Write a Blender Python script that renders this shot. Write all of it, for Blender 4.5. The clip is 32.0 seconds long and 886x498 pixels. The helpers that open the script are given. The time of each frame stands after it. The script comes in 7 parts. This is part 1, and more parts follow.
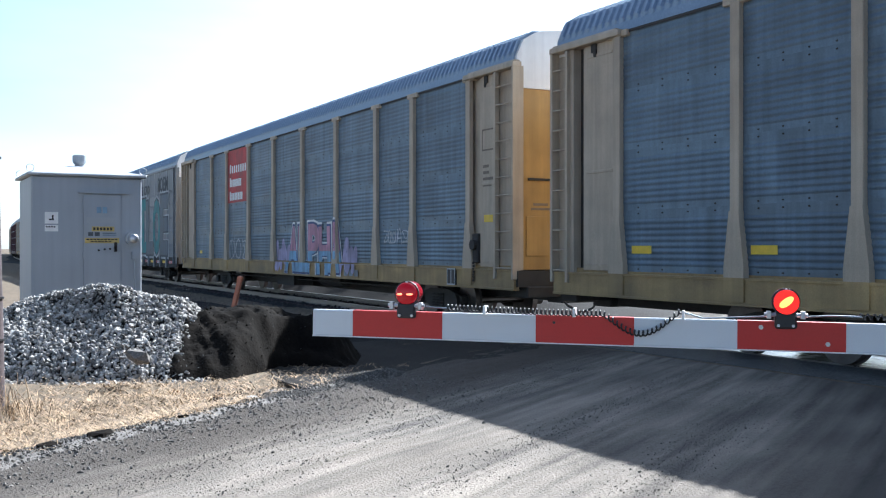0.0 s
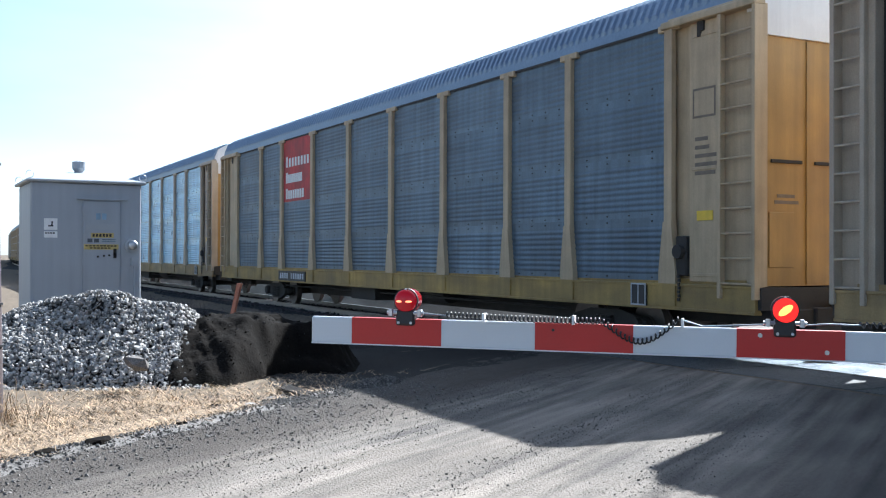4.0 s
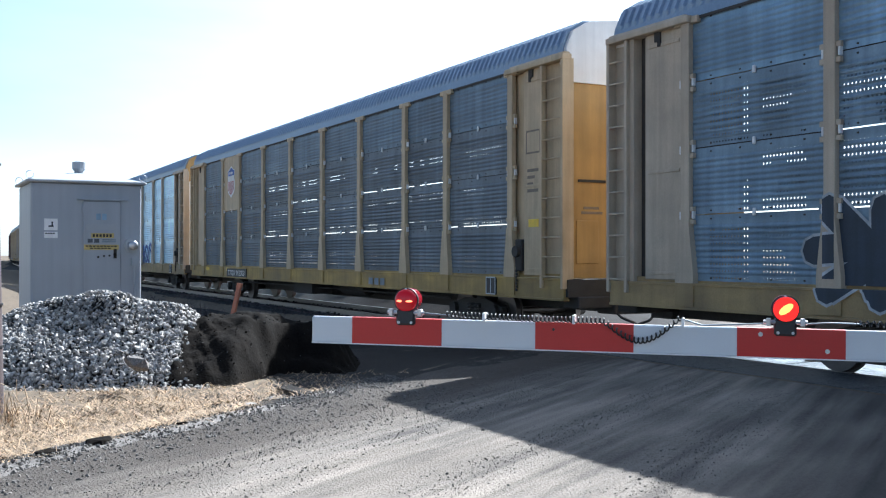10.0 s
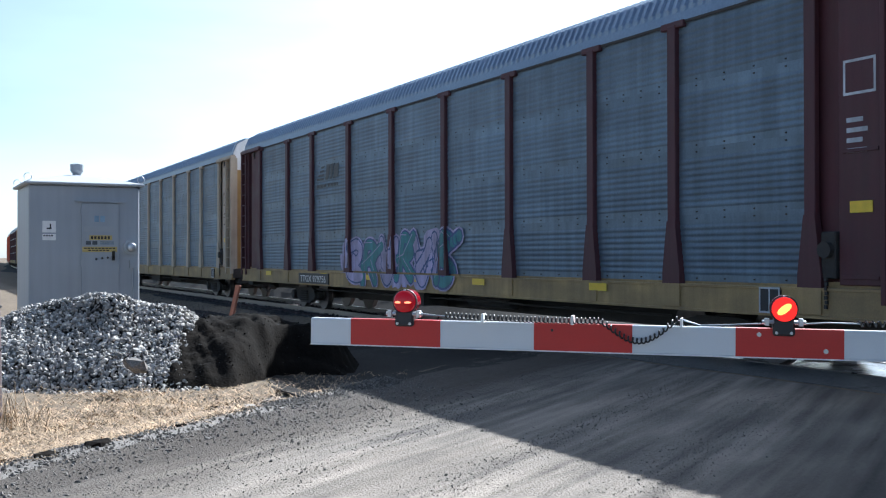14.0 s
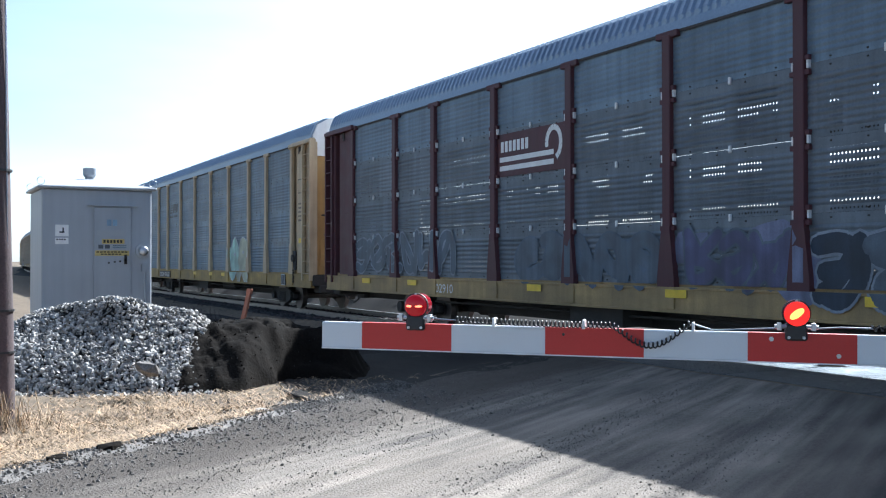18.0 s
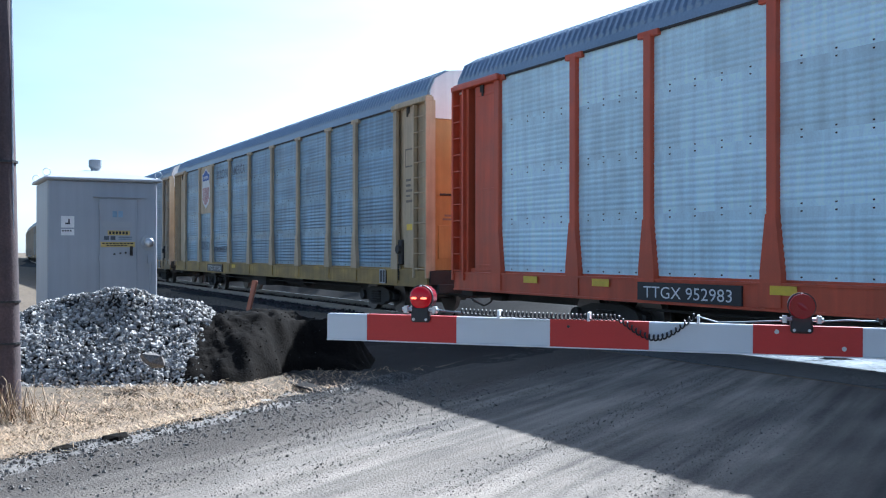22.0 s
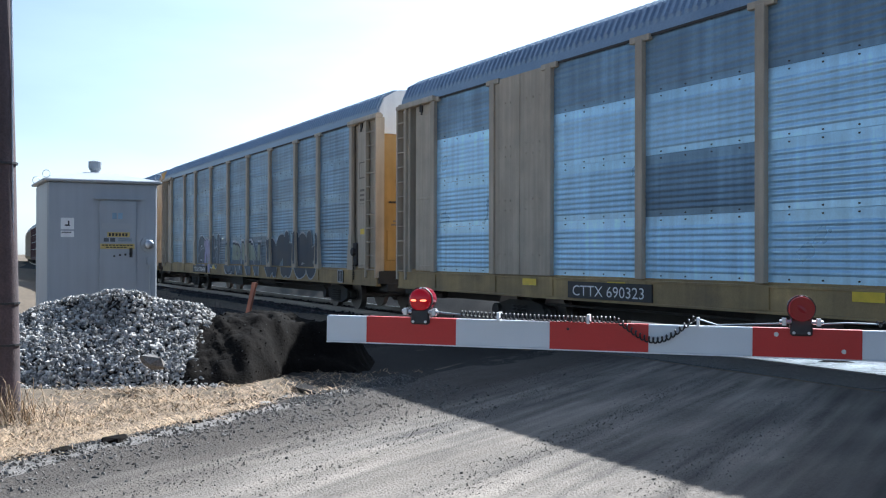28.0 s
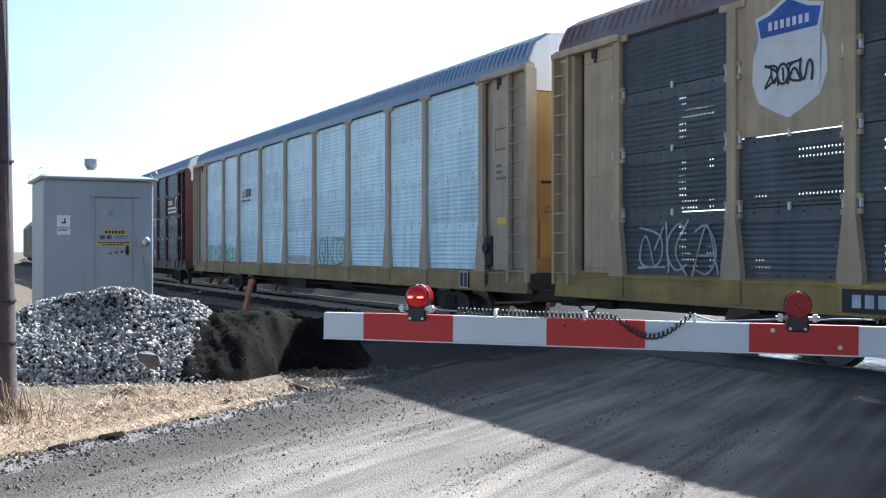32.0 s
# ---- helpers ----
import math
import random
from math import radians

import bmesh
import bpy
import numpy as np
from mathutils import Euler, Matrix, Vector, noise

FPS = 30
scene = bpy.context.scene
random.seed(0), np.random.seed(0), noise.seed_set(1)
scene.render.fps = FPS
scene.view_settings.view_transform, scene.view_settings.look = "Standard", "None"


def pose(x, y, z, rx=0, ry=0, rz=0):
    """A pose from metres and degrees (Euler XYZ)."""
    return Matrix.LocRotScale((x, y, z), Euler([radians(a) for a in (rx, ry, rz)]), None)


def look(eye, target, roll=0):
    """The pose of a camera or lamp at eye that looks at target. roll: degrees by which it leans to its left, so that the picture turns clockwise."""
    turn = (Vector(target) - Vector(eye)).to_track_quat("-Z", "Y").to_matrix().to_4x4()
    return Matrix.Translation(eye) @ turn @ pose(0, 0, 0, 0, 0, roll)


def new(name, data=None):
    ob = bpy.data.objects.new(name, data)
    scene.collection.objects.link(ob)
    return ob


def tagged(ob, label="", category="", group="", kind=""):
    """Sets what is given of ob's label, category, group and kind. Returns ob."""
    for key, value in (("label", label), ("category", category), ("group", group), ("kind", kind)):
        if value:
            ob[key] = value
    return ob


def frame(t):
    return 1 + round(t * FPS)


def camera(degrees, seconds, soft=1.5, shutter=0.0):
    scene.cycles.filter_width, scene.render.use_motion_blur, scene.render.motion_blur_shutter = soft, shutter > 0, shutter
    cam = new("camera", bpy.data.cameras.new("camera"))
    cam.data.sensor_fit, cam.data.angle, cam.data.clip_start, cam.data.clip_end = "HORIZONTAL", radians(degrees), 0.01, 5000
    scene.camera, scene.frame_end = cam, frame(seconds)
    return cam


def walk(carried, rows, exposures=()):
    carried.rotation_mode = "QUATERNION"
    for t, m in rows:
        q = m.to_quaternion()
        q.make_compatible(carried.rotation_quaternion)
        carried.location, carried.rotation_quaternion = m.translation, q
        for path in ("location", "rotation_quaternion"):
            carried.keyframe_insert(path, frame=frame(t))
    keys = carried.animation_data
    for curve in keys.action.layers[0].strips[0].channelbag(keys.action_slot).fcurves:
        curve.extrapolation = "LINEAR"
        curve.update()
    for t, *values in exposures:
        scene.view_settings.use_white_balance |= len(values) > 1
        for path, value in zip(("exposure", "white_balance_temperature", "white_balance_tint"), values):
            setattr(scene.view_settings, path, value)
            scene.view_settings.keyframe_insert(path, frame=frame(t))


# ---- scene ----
cam = camera(47.0, 32.0, soft=1.15)
EYE = (0.0, 0.0, 1.59)
HEADING, PITCH = 61.51, 90.20
# seconds, turn to the left, tilt up, lean (degrees off the mean view)
SWAY = [(0.0, 0.004, -0.221, 0.039), (0.5, 0.192, -0.298, 0.115), (1.0, 0.400, -0.124, 0.190), (1.5, 0.386, -0.010, 0.327),
        (2.0, 0.178, -0.010, 0.402), (2.5, -0.027, -0.009, 0.326), (3.0, -0.027, 0.065, 0.338), (3.5, -0.031, 0.166, 0.255),
        (5.5, -0.031, 0.065, 0.050), (6.0, 0.000, 0.000, 0.000), (6.5, 0.062, -0.033, 0.044), (7.0, 0.183, -0.035, 0.037),
        (7.5, 0.288, -0.115, 0.019), (8.0, 0.274, -0.295, -0.027), (8.5, 0.240, -0.340, -0.116), (9.0, 0.273, -0.332, -0.093),
        (9.5, 0.151, -0.182, -0.042), (10.0, -0.024, 0.167, 0.077), (10.5, -0.128, 0.282, 0.080), (11.0, -0.177, 0.215, -0.059),
        (11.5, -0.128, -0.106, -0.012), (12.0, -0.175, -0.236, -0.088), (12.5, -0.219, -0.201, -0.103), (13.0, -0.000, -0.059, -0.109),
        (13.5, -0.017, 0.187, -0.133), (14.0, -0.112, 0.229, -0.091), (14.5, -0.299, 0.149, 0.156), (16.5, -0.703, 0.473, 0.231),
        (17.0, -0.537, 0.461, 0.268), (17.5, -0.201, 0.470, 0.193), (18.0, 0.515, 0.455, -0.042), (18.5, 0.570, 0.497, -0.098),
        (19.0, 0.793, 0.555, -0.007), (19.5, 0.717, 0.662, -0.027), (20.0, 0.709, 0.437, 0.085), (20.5, 0.861, 0.083, 0.258),
        (21.0, 0.773, -0.202, 0.236), (21.5, 0.793, -0.222, 0.171), (22.0, 0.803, 0.004, 0.060), (22.5, 0.755, 0.057, 0.051),
        (23.0, 0.788, -0.180, -0.018), (23.5, 0.668, -0.389, 0.228), (24.0, 0.811, -0.555, 0.110), (24.5, 0.881, -0.547, 0.066),
        (25.0, 0.819, -0.233, 0.065), (25.5, 0.751, -0.124, -0.015), (27.5, 0.691, 0.109, 0.070), (28.0, 0.785, 0.127, 0.134),
        (28.5, 0.807, 0.072, 0.145), (29.0, 0.744, -0.144, 0.205), (29.5, 0.608, -0.142, 0.210), (30.0, 0.626, -0.198, 0.262),
        (30.5, 0.539, -0.252, 0.380), (31.0, 0.458, -0.118, 0.202), (31.5, 0.545, -0.064, 0.017), (32.0, 0.600, -0.055, 0.009)]
TINT = {13: 5600, 21: 5460, 22: 5330, 23: 5360, 24: 5640, 29: 5560, 30: 5600}
walk(cam, [(t, pose(*EYE, PITCH + up, 0, HEADING + left) @ pose(0, 0, 0, 0, 0, lean)) for t, left, up, lean in SWAY],
     exposures=[(t, 1.46 + 0.75 * e, TINT.get(t, 5660), 7) for t, e in ((0, 0.08), (1, 0.08), (3, 0.08), (6, -0.05), (7, 0.0), (9, 0.05), (11, -0.05), (12, -0.2), (13, -0.2), (14, -0.15), (17, 0.0), (18, 0.04),
                                                     (20, 0.04), (21, 0.0), (22, -0.14), (23, -0.2), (24, 0.0), (25, 0.03), (28, -0.32), (29, -0.3), (30, -0.15), (31, -0.08), (32, 0.0))])

# ---- light: a high sun behind the train, thin clouds ----
SUN = Vector((-0.57, 1.043, 1.0)).normalized()
world = bpy.data.worlds.new("sky")
scene.world = world
world.use_nodes = True
wt = world.node_tree
wt.nodes.clear()
w_out = wt.nodes.new("ShaderNodeOutputWorld")
w_bg = wt.nodes.new("ShaderNodeBackground")
w_sky = wt.nodes.new("ShaderNodeTexSky")
w_sky.sky_type, w_sky.sun_disc = "NISHITA", False
w_sky.sun_elevation = math.asin(SUN.z)
w_sky.sun_rotation = math.atan2(SUN.x, SUN.y)
w_sky.air_density, w_sky.dust_density, w_sky.ozone_density = 1.0, 1.2, 3.0
w_bg.inputs["Strength"].default_value = 0.050
w_co = wt.nodes.new("ShaderNodeTexCoord")
w_map = wt.nodes.new("ShaderNodeMapping")
w_map.inputs["Scale"].default_value = (2.2, 2.2, 9.0)
w_noise = wt.nodes.new("ShaderNodeTexNoise")
w_noise.inputs["Scale"].default_value, w_noise.inputs["Detail"].default_value = 1.6, 6.0
w_ramp = wt.nodes.new("ShaderNodeValToRGB")
w_ramp.color_ramp.elements[0].position, w_ramp.color_ramp.elements[1].position = 0.36, 0.80
w_ramp.color_ramp.elements[0].color = (0.66, 0.66, 0.66, 1)
w_mix = wt.nodes.new("ShaderNodeMixRGB")
w_mix.blend_type = "ADD"
w_dot = wt.nodes.new("ShaderNodeVectorMath")
w_dot.operation = "DOT_PRODUCT"
w_dot.inputs[1].default_value = SUN
w_ahead = wt.nodes.new("ShaderNodeMapRange")
w_ahead.interpolation_type = "SMOOTHSTEP"
w_ahead.inputs[1].default_value, w_ahead.inputs[2].default_value = 0.32, 0.95
w_ahead.inputs[3].default_value, w_ahead.inputs[4].default_value = 0.1, 9.0
w_veil = wt.nodes.new("ShaderNodeVectorMath")
w_veil.operation = "SCALE"
w_veil.inputs[0].default_value = (0.93, 1.0, 1.03)
wt.links.new(w_co.outputs["Generated"], w_dot.inputs[0])
wt.links.new(w_dot.outputs["Value"], w_ahead.inputs[0])
w_sep = wt.nodes.new("ShaderNodeSeparateXYZ")
w_low = wt.nodes.new("ShaderNodeMapRange")
w_low.inputs[1].default_value, w_low.inputs[2].default_value = 0.0, 0.22
w_low.inputs[3].default_value, w_low.inputs[4].default_value = 5.0, 0.0
w_sum = wt.nodes.new("ShaderNodeMath")
w_sum.operation = "ADD"
wt.links.new(w_co.outputs["Generated"], w_sep.inputs[0])
wt.links.new(w_sep.outputs[2], w_low.inputs[0])
wt.links.new(w_ahead.outputs[0], w_sum.inputs[0])
wt.links.new(w_low.outputs[0], w_sum.inputs[1])
wt.links.new(w_sum.outputs[0], w_veil.inputs["Scale"])
wt.links.new(w_veil.outputs[0], w_mix.inputs[2])
wt.links.new(w_co.outputs["Generated"], w_map.inputs[0])
wt.links.new(w_map.outputs[0], w_noise.inputs["Vector"])
wt.links.new(w_noise.outputs[0], w_ramp.inputs[0])
wt.links.new(w_ramp.outputs[0], w_mix.inputs[0])
wt.links.new(w_sky.outputs[0], w_mix.inputs[1])
wt.links.new(w_mix.outputs[0], w_bg.inputs["Color"])
wt.links.new(w_bg.outputs[0], w_out.inputs[0])
sun = new("sun", bpy.data.lights.new("sun", "SUN"))
sun.data.energy, sun.data.angle, sun.data.color = 5.0, radians(0.53), (1.0, 0.96, 0.90)
sun.matrix_world = look(SUN * 60, (0, 0, 0))


# ---- materials ----
def material(name, base, rough=0.7, metal=0.0, spots=(0.12, 6.0), grain=(0.12, 90.0), bump=0.2, streak=0.0, dirt=(), per_piece=0.0, spec=0.5, pebble=()):
    """A painted, soiled or mineral surface: stains at a large scale, grain at a small one, relief, and a tone of its own a piece."""
    m = bpy.data.materials.new(name)
    m.use_nodes = True
    t = m.node_tree
    b = t.nodes["Principled BSDF"]
    b.inputs["Roughness"].default_value, b.inputs["Metallic"].default_value = rough, metal
    b.inputs["Specular IOR Level"].default_value = spec
    co = t.nodes.new("ShaderNodeTexCoord")

    place = co.outputs["Object"]
    if per_piece:
        lot = t.nodes.new("ShaderNodeObjectInfo")
        far = t.nodes.new("ShaderNodeMath")
        far.operation = "MULTIPLY"
        far.inputs[1].default_value = 53.0
        t.links.new(lot.outputs["Random"], far.inputs[0])
        moved = t.nodes.new("ShaderNodeVectorMath")
        t.links.new(place, moved.inputs[0])
        t.links.new(far.outputs[0], moved.inputs[1])
        place = moved.outputs[0]

    def noise_at(scale, detail=5.0, stretch=(1, 1, 1)):
        mp = t.nodes.new("ShaderNodeMapping")
        mp.inputs["Scale"].default_value = stretch
        n = t.nodes.new("ShaderNodeTexNoise")
        n.inputs["Scale"].default_value, n.inputs["Detail"].default_value = scale, detail
        t.links.new(place, mp.inputs[0])
        t.links.new(mp.outputs[0], n.inputs["Vector"])
        return n.outputs[0]

    def scaled(value, low, high):
        r = t.nodes.new("ShaderNodeMapRange")
        r.inputs[1].default_value, r.inputs[2].default_value = 0.3, 0.7
        r.inputs[3].default_value, r.inputs[4].default_value = low, high
        t.links.new(value, r.inputs[0])
        return r.outputs[0]

    def times(a, c):
        n = t.nodes.new("ShaderNodeMath")
        n.operation = "MULTIPLY"
        t.links.new(a, n.inputs[0])
        t.links.new(c, n.inputs[1])
        return n.outputs[0]

    coarse, fine = noise_at(spots[1]), noise_at(grain[1], 4.0)
    tone = times(scaled(coarse, 1 - spots[0], 1 + spots[0]), scaled(fine, 1 - grain[0], 1 + grain[0]))
    if streak:
        tone = times(tone, scaled(noise_at(3.0, 4.0, (2.2, 2.2, 0.10)), 1 - streak, 1 + streak))
    if pebble:
        vo = t.nodes.new("ShaderNodeTexVoronoi")
        vo.inputs["Scale"].default_value = pebble[0]
        t.links.new(co.outputs["Object"], vo.inputs["Vector"])
        sx = t.nodes.new("ShaderNodeSeparateXYZ")
        t.links.new(vo.outputs["Color"], sx.inputs[0])
        tone = times(tone, scaled(sx.outputs[0], 1 - pebble[1], 1 + pebble[1]))
        fine = times(fine, scaled(vo.outputs["Distance"], 1.6, 0.5))
    if per_piece:
        info = t.nodes.new("ShaderNodeObjectInfo")
        r = t.nodes.new("ShaderNodeMapRange")
        r.inputs[3].default_value, r.inputs[4].default_value = 1 - per_piece, 1 + per_piece
        t.links.new(info.outputs["Random"], r.inputs[0])
        tone = times(tone, r.outputs[0])
    mix = t.nodes.new("ShaderNodeVectorMath")
    mix.operation = "SCALE"
    mix.inputs[0].default_value = base
    t.links.new(tone, mix.inputs["Scale"])
    colour = mix.outputs[0]
    for soil in dirt if dirt and isinstance(dirt[0], list) else ([dirt] if dirt else []):
        dm = t.nodes.new("ShaderNodeMixRGB")
        dm.inputs[2].default_value = (*soil[0], 1)
        t.links.new(scaled(noise_at(soil[1], 6.0, soil[3] if len(soil) > 3 else (1, 1, 1)), 0.0, soil[2]), dm.inputs[0])
        t.links.new(colour, dm.inputs[1])
        colour = dm.outputs[0]
    t.links.new(colour, b.inputs["Base Color"])
    t.links.new(scaled(coarse, max(rough - 0.08, 0.02), min(rough + 0.08, 1)), b.inputs["Roughness"])
    if bump:
        bp = t.nodes.new("ShaderNodeBump")
        bp.inputs["Strength"].default_value, bp.inputs["Distance"].default_value = bump, 0.01
        t.links.new(fine, bp.inputs["Height"])
        t.links.new(bp.outputs[0], b.inputs["Normal"])
    return m


def glowing(name, colour, strength, base=None):
    m = bpy.data.materials.new(name)
    m.use_nodes = True
    b = m.node_tree.nodes["Principled BSDF"]
    b.inputs["Base Color"].default_value = (*(base or colour), 1)
    b.inputs["Roughness"].default_value = 0.25
    b.inputs["Emission Color"].default_value = (*colour, 1)
    b.inputs["Emission Strength"].default_value = strength
    return m


M = {}
# grime, plus sideways bands and streaks that paint uneven sky reflections on sheets
GRIME_SHEEN = ([(0.06, 0.062, 0.066), 1.1, 0.4, (1, 1, 0.45)], [(0.05, 0.055, 0.062), 2.4, 0.3, (0.12, 1, 2.0)])
PLAID = dict(streak=0.18, per_piece=0.09, dirt=GRIME_SHEEN)
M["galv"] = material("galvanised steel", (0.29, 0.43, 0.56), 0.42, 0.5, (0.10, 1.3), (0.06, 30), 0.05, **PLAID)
# the next two also carry sideways bands that paint the reflected sky
M["galv_light"] = material("bright galvanised steel", (0.54, 0.80, 1.0), 0.34, 0.4, (0.10, 1.3), (0.06, 30), 0.05, streak=0.14, per_piece=0.11, dirt=((0.14, 0.22, 0.30), 1.8, 0.35, (0.15, 1, 1.6)))
M["galv_new"] = material("new galvanised steel", (0.72, 0.93, 1.0), 0.42, 0.0, (0.10, 1.3), (0.06, 30), 0.05, streak=0.12, per_piece=0.10, dirt=((0.30, 0.40, 0.48), 1.8, 0.2, (0.15, 1, 1.6)))
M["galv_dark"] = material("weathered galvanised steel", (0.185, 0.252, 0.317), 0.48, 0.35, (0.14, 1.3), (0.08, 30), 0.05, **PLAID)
M["plate_grey"] = material("grey painted plate", (0.25, 0.26, 0.275), 0.55, 0.1, (0.12, 1.3), (0.06, 30), 0.05, streak=0.14, per_piece=0.05, dirt=((0.10, 0.11, 0.12), 1.4, 0.35, (1, 1, 0.4)))
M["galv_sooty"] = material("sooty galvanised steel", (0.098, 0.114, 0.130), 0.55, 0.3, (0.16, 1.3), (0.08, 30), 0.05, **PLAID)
RUST = ((0.16, 0.09, 0.05), 3.0, 0.22, (1, 1, 0.3))
M["yellow"] = material("faded yellow paint", (0.53, 0.41, 0.255), 0.55, 0, (0.14, 2.0), (0.08, 60), 0.1, streak=0.16, dirt=RUST)
M["tan"] = material("chalky tan paint", (0.49, 0.408, 0.305), 0.6, 0, (0.12, 2.0), (0.08, 60), 0.1, streak=0.14, dirt=RUST)
M["gold"] = material("deep yellow paint", (0.43, 0.265, 0.085), 0.5, 0, (0.12, 2.0), (0.08, 60), 0.1, streak=0.14, dirt=RUST)
M["maroon"] = material("oxide maroon paint", (0.080, 0.022, 0.030), 0.6, 0, (0.14, 2.0), (0.08, 60), 0.1, streak=0.16, dirt=((0.08, 0.05, 0.04), 4.0, 0.3, (1, 1, 0.35)))
M["orange"] = material("orange paint", (0.62, 0.10, 0.04), 0.5, 0, (0.10, 2.0), (0.06, 60), 0.1, streak=0.10, dirt=((0.2, 0.07, 0.03), 4.0, 0.25, (1, 1, 0.35)))
SOOT = ((0.10, 0.075, 0.055), 2.2, 0.5, (0.35, 1, 1))
M["sill_tan"] = material("grimy tan sill paint", (0.42, 0.29, 0.125), 0.65, 0, (0.2, 1.2), (0.1, 50), 0.15, streak=0.15, dirt=SOOT)
M["sill_yellow"] = material("grimy yellow sill paint", (0.46, 0.305, 0.09), 0.65, 0, (0.2, 1.2), (0.1, 50), 0.15, streak=0.15, dirt=SOOT)
M["slatted"] = M["gold"]
M["notice"] = material("faded notice yellow", (0.52, 0.40, 0.14), 0.6, 0, (0.12, 9.0), (0.08, 90), 0.0)
M["stencil_ink"] = material("faded black stencil", (0.20, 0.16, 0.12), 0.7, 0, (0.2, 6.0), (0.1, 90), 0.0)
M["roof"] = material("galvanised roof sheet", (0.24, 0.30, 0.38), 0.42, 0.55, (0.12, 0.8), (0.08, 20), 0.05, streak=0.0)
M["roof_rust"] = material("rusty roof sheet", (0.24, 0.25, 0.28), 0.6, 0.2, (0.2, 0.8), (0.08, 20), 0.05, dirt=((0.17, 0.07, 0.05), 0.9, 0.9))
M["white"] = material("white paint", (0.80, 0.80, 0.79), 0.5, 0, (0.08, 2.0), (0.05, 60), 0.05, streak=0.06, dirt=((0.3, 0.2, 0.13), 3.0, 0.12, (1, 1, 0.3)))
M["under"] = material("sooty underframe", (0.045, 0.040, 0.036), 0.8, 0.0, (0.3, 3.0), (0.2, 60), 0.3)
M["steel"] = material("worn wheel steel", (0.16, 0.14, 0.13), 0.45, 0.7, (0.2, 5.0), (0.1, 80), 0.1)
M["rail"] = material("polished rail steel", (0.30, 0.27, 0.25), 0.35, 0.8, (0.15, 3.0), (0.1, 60), 0.1)
M["black"] = material("black paint", (0.025, 0.025, 0.027), 0.5, 0, (0.15, 4.0), (0.1, 60), 0.05)
M["letters"] = material("white lettering", (0.78, 0.78, 0.76), 0.6, 0, (0.08, 4.0), (0.05, 60), 0.0)
M["safety"] = material("yellow reflective tape", (0.80, 0.55, 0.04), 0.45, 0, (0.10, 6.0), (0.05, 60), 0.0)
M["hut"] = material("grey painted steel", (0.345, 0.37, 0.40), 0.5, 0.0, (0.06, 1.0), (0.03, 60), 0.04, streak=0.06)
M["hut_roof"] = material("pale painted roof steel", (0.36, 0.38, 0.40), 0.5, 0.0, (0.06, 1.0), (0.03, 60), 0.04)
M["road"] = material("worn gravelly asphalt", (0.072, 0.066, 0.060), 0.92, 0, (0.3, 0.5), (0.55, 95), 0.9, pebble=(44.0, 0.75), spec=0.16,
                     dirt=([(0.385, 0.322, 0.258), 0.9, 0.85, (0.05, 0.8, 1)], [(0.046, 0.044, 0.043), 2.6, 0.7, (0.05, 0.9, 1)], [(0.46, 0.40, 0.335), 6.0, 0.65, (0.06, 1.0, 1)], [(0.040, 0.038, 0.038), 1.3, 0.55, (0.35, 0.9, 1)]))




def dirt_shade_band(mat, low, high, colour, share):
    """A dark band on one side of a strip, ragged inside: damp fines left, painted shade right."""
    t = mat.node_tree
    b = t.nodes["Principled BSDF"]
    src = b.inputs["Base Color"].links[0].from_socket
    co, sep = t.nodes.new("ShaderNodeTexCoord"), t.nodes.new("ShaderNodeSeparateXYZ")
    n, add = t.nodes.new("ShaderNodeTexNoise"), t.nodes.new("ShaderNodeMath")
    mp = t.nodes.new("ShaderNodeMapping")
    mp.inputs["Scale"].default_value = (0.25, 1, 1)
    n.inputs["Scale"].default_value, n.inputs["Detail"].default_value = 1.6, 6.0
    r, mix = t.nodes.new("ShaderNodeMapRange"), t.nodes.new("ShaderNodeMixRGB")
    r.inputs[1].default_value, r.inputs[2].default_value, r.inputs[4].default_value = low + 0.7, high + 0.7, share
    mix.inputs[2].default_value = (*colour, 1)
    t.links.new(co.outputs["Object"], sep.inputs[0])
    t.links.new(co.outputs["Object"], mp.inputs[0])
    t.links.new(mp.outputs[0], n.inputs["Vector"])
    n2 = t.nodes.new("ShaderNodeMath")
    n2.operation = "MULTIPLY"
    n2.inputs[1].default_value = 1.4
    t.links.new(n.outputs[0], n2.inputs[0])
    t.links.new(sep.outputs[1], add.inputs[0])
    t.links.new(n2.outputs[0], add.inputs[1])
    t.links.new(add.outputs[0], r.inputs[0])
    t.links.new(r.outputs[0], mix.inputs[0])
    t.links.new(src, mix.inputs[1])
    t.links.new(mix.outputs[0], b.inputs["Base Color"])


dirt_shade_band(M["road"], 5.0, 6.0, (0.062, 0.052, 0.044), 0.9)
# near-black tint on the right side puts the train's shade into the road colour
dirt_shade_band(M["road"], 2.2, 0.2, (0.020, 0.021, 0.024), 0.92)
M["shoulder"] = material("grey stone chippings", (0.15, 0.135, 0.12), 0.9, 0, (0.2, 1.5), (0.4, 45), 0.9)
M["earth"] = material("dry ground", (0.115, 0.088, 0.064), 0.95, 0, (0.3, 0.8), (0.4, 40), 0.8, dirt=([(0.075, 0.062, 0.05), 1.6, 0.7], [(0.30, 0.235, 0.16), 5.0, 0.45]), spec=0.15)
M["straw"] = material("dry straw grass", (0.345, 0.245, 0.150), 0.8, 0, (0.25, 2.0), (0.1, 60), 0.0)
M["stone"] = material("crushed limestone", (0.305, 0.288, 0.265), 0.75, 0, (0.45, 9.0), (0.2, 50), 0.3)
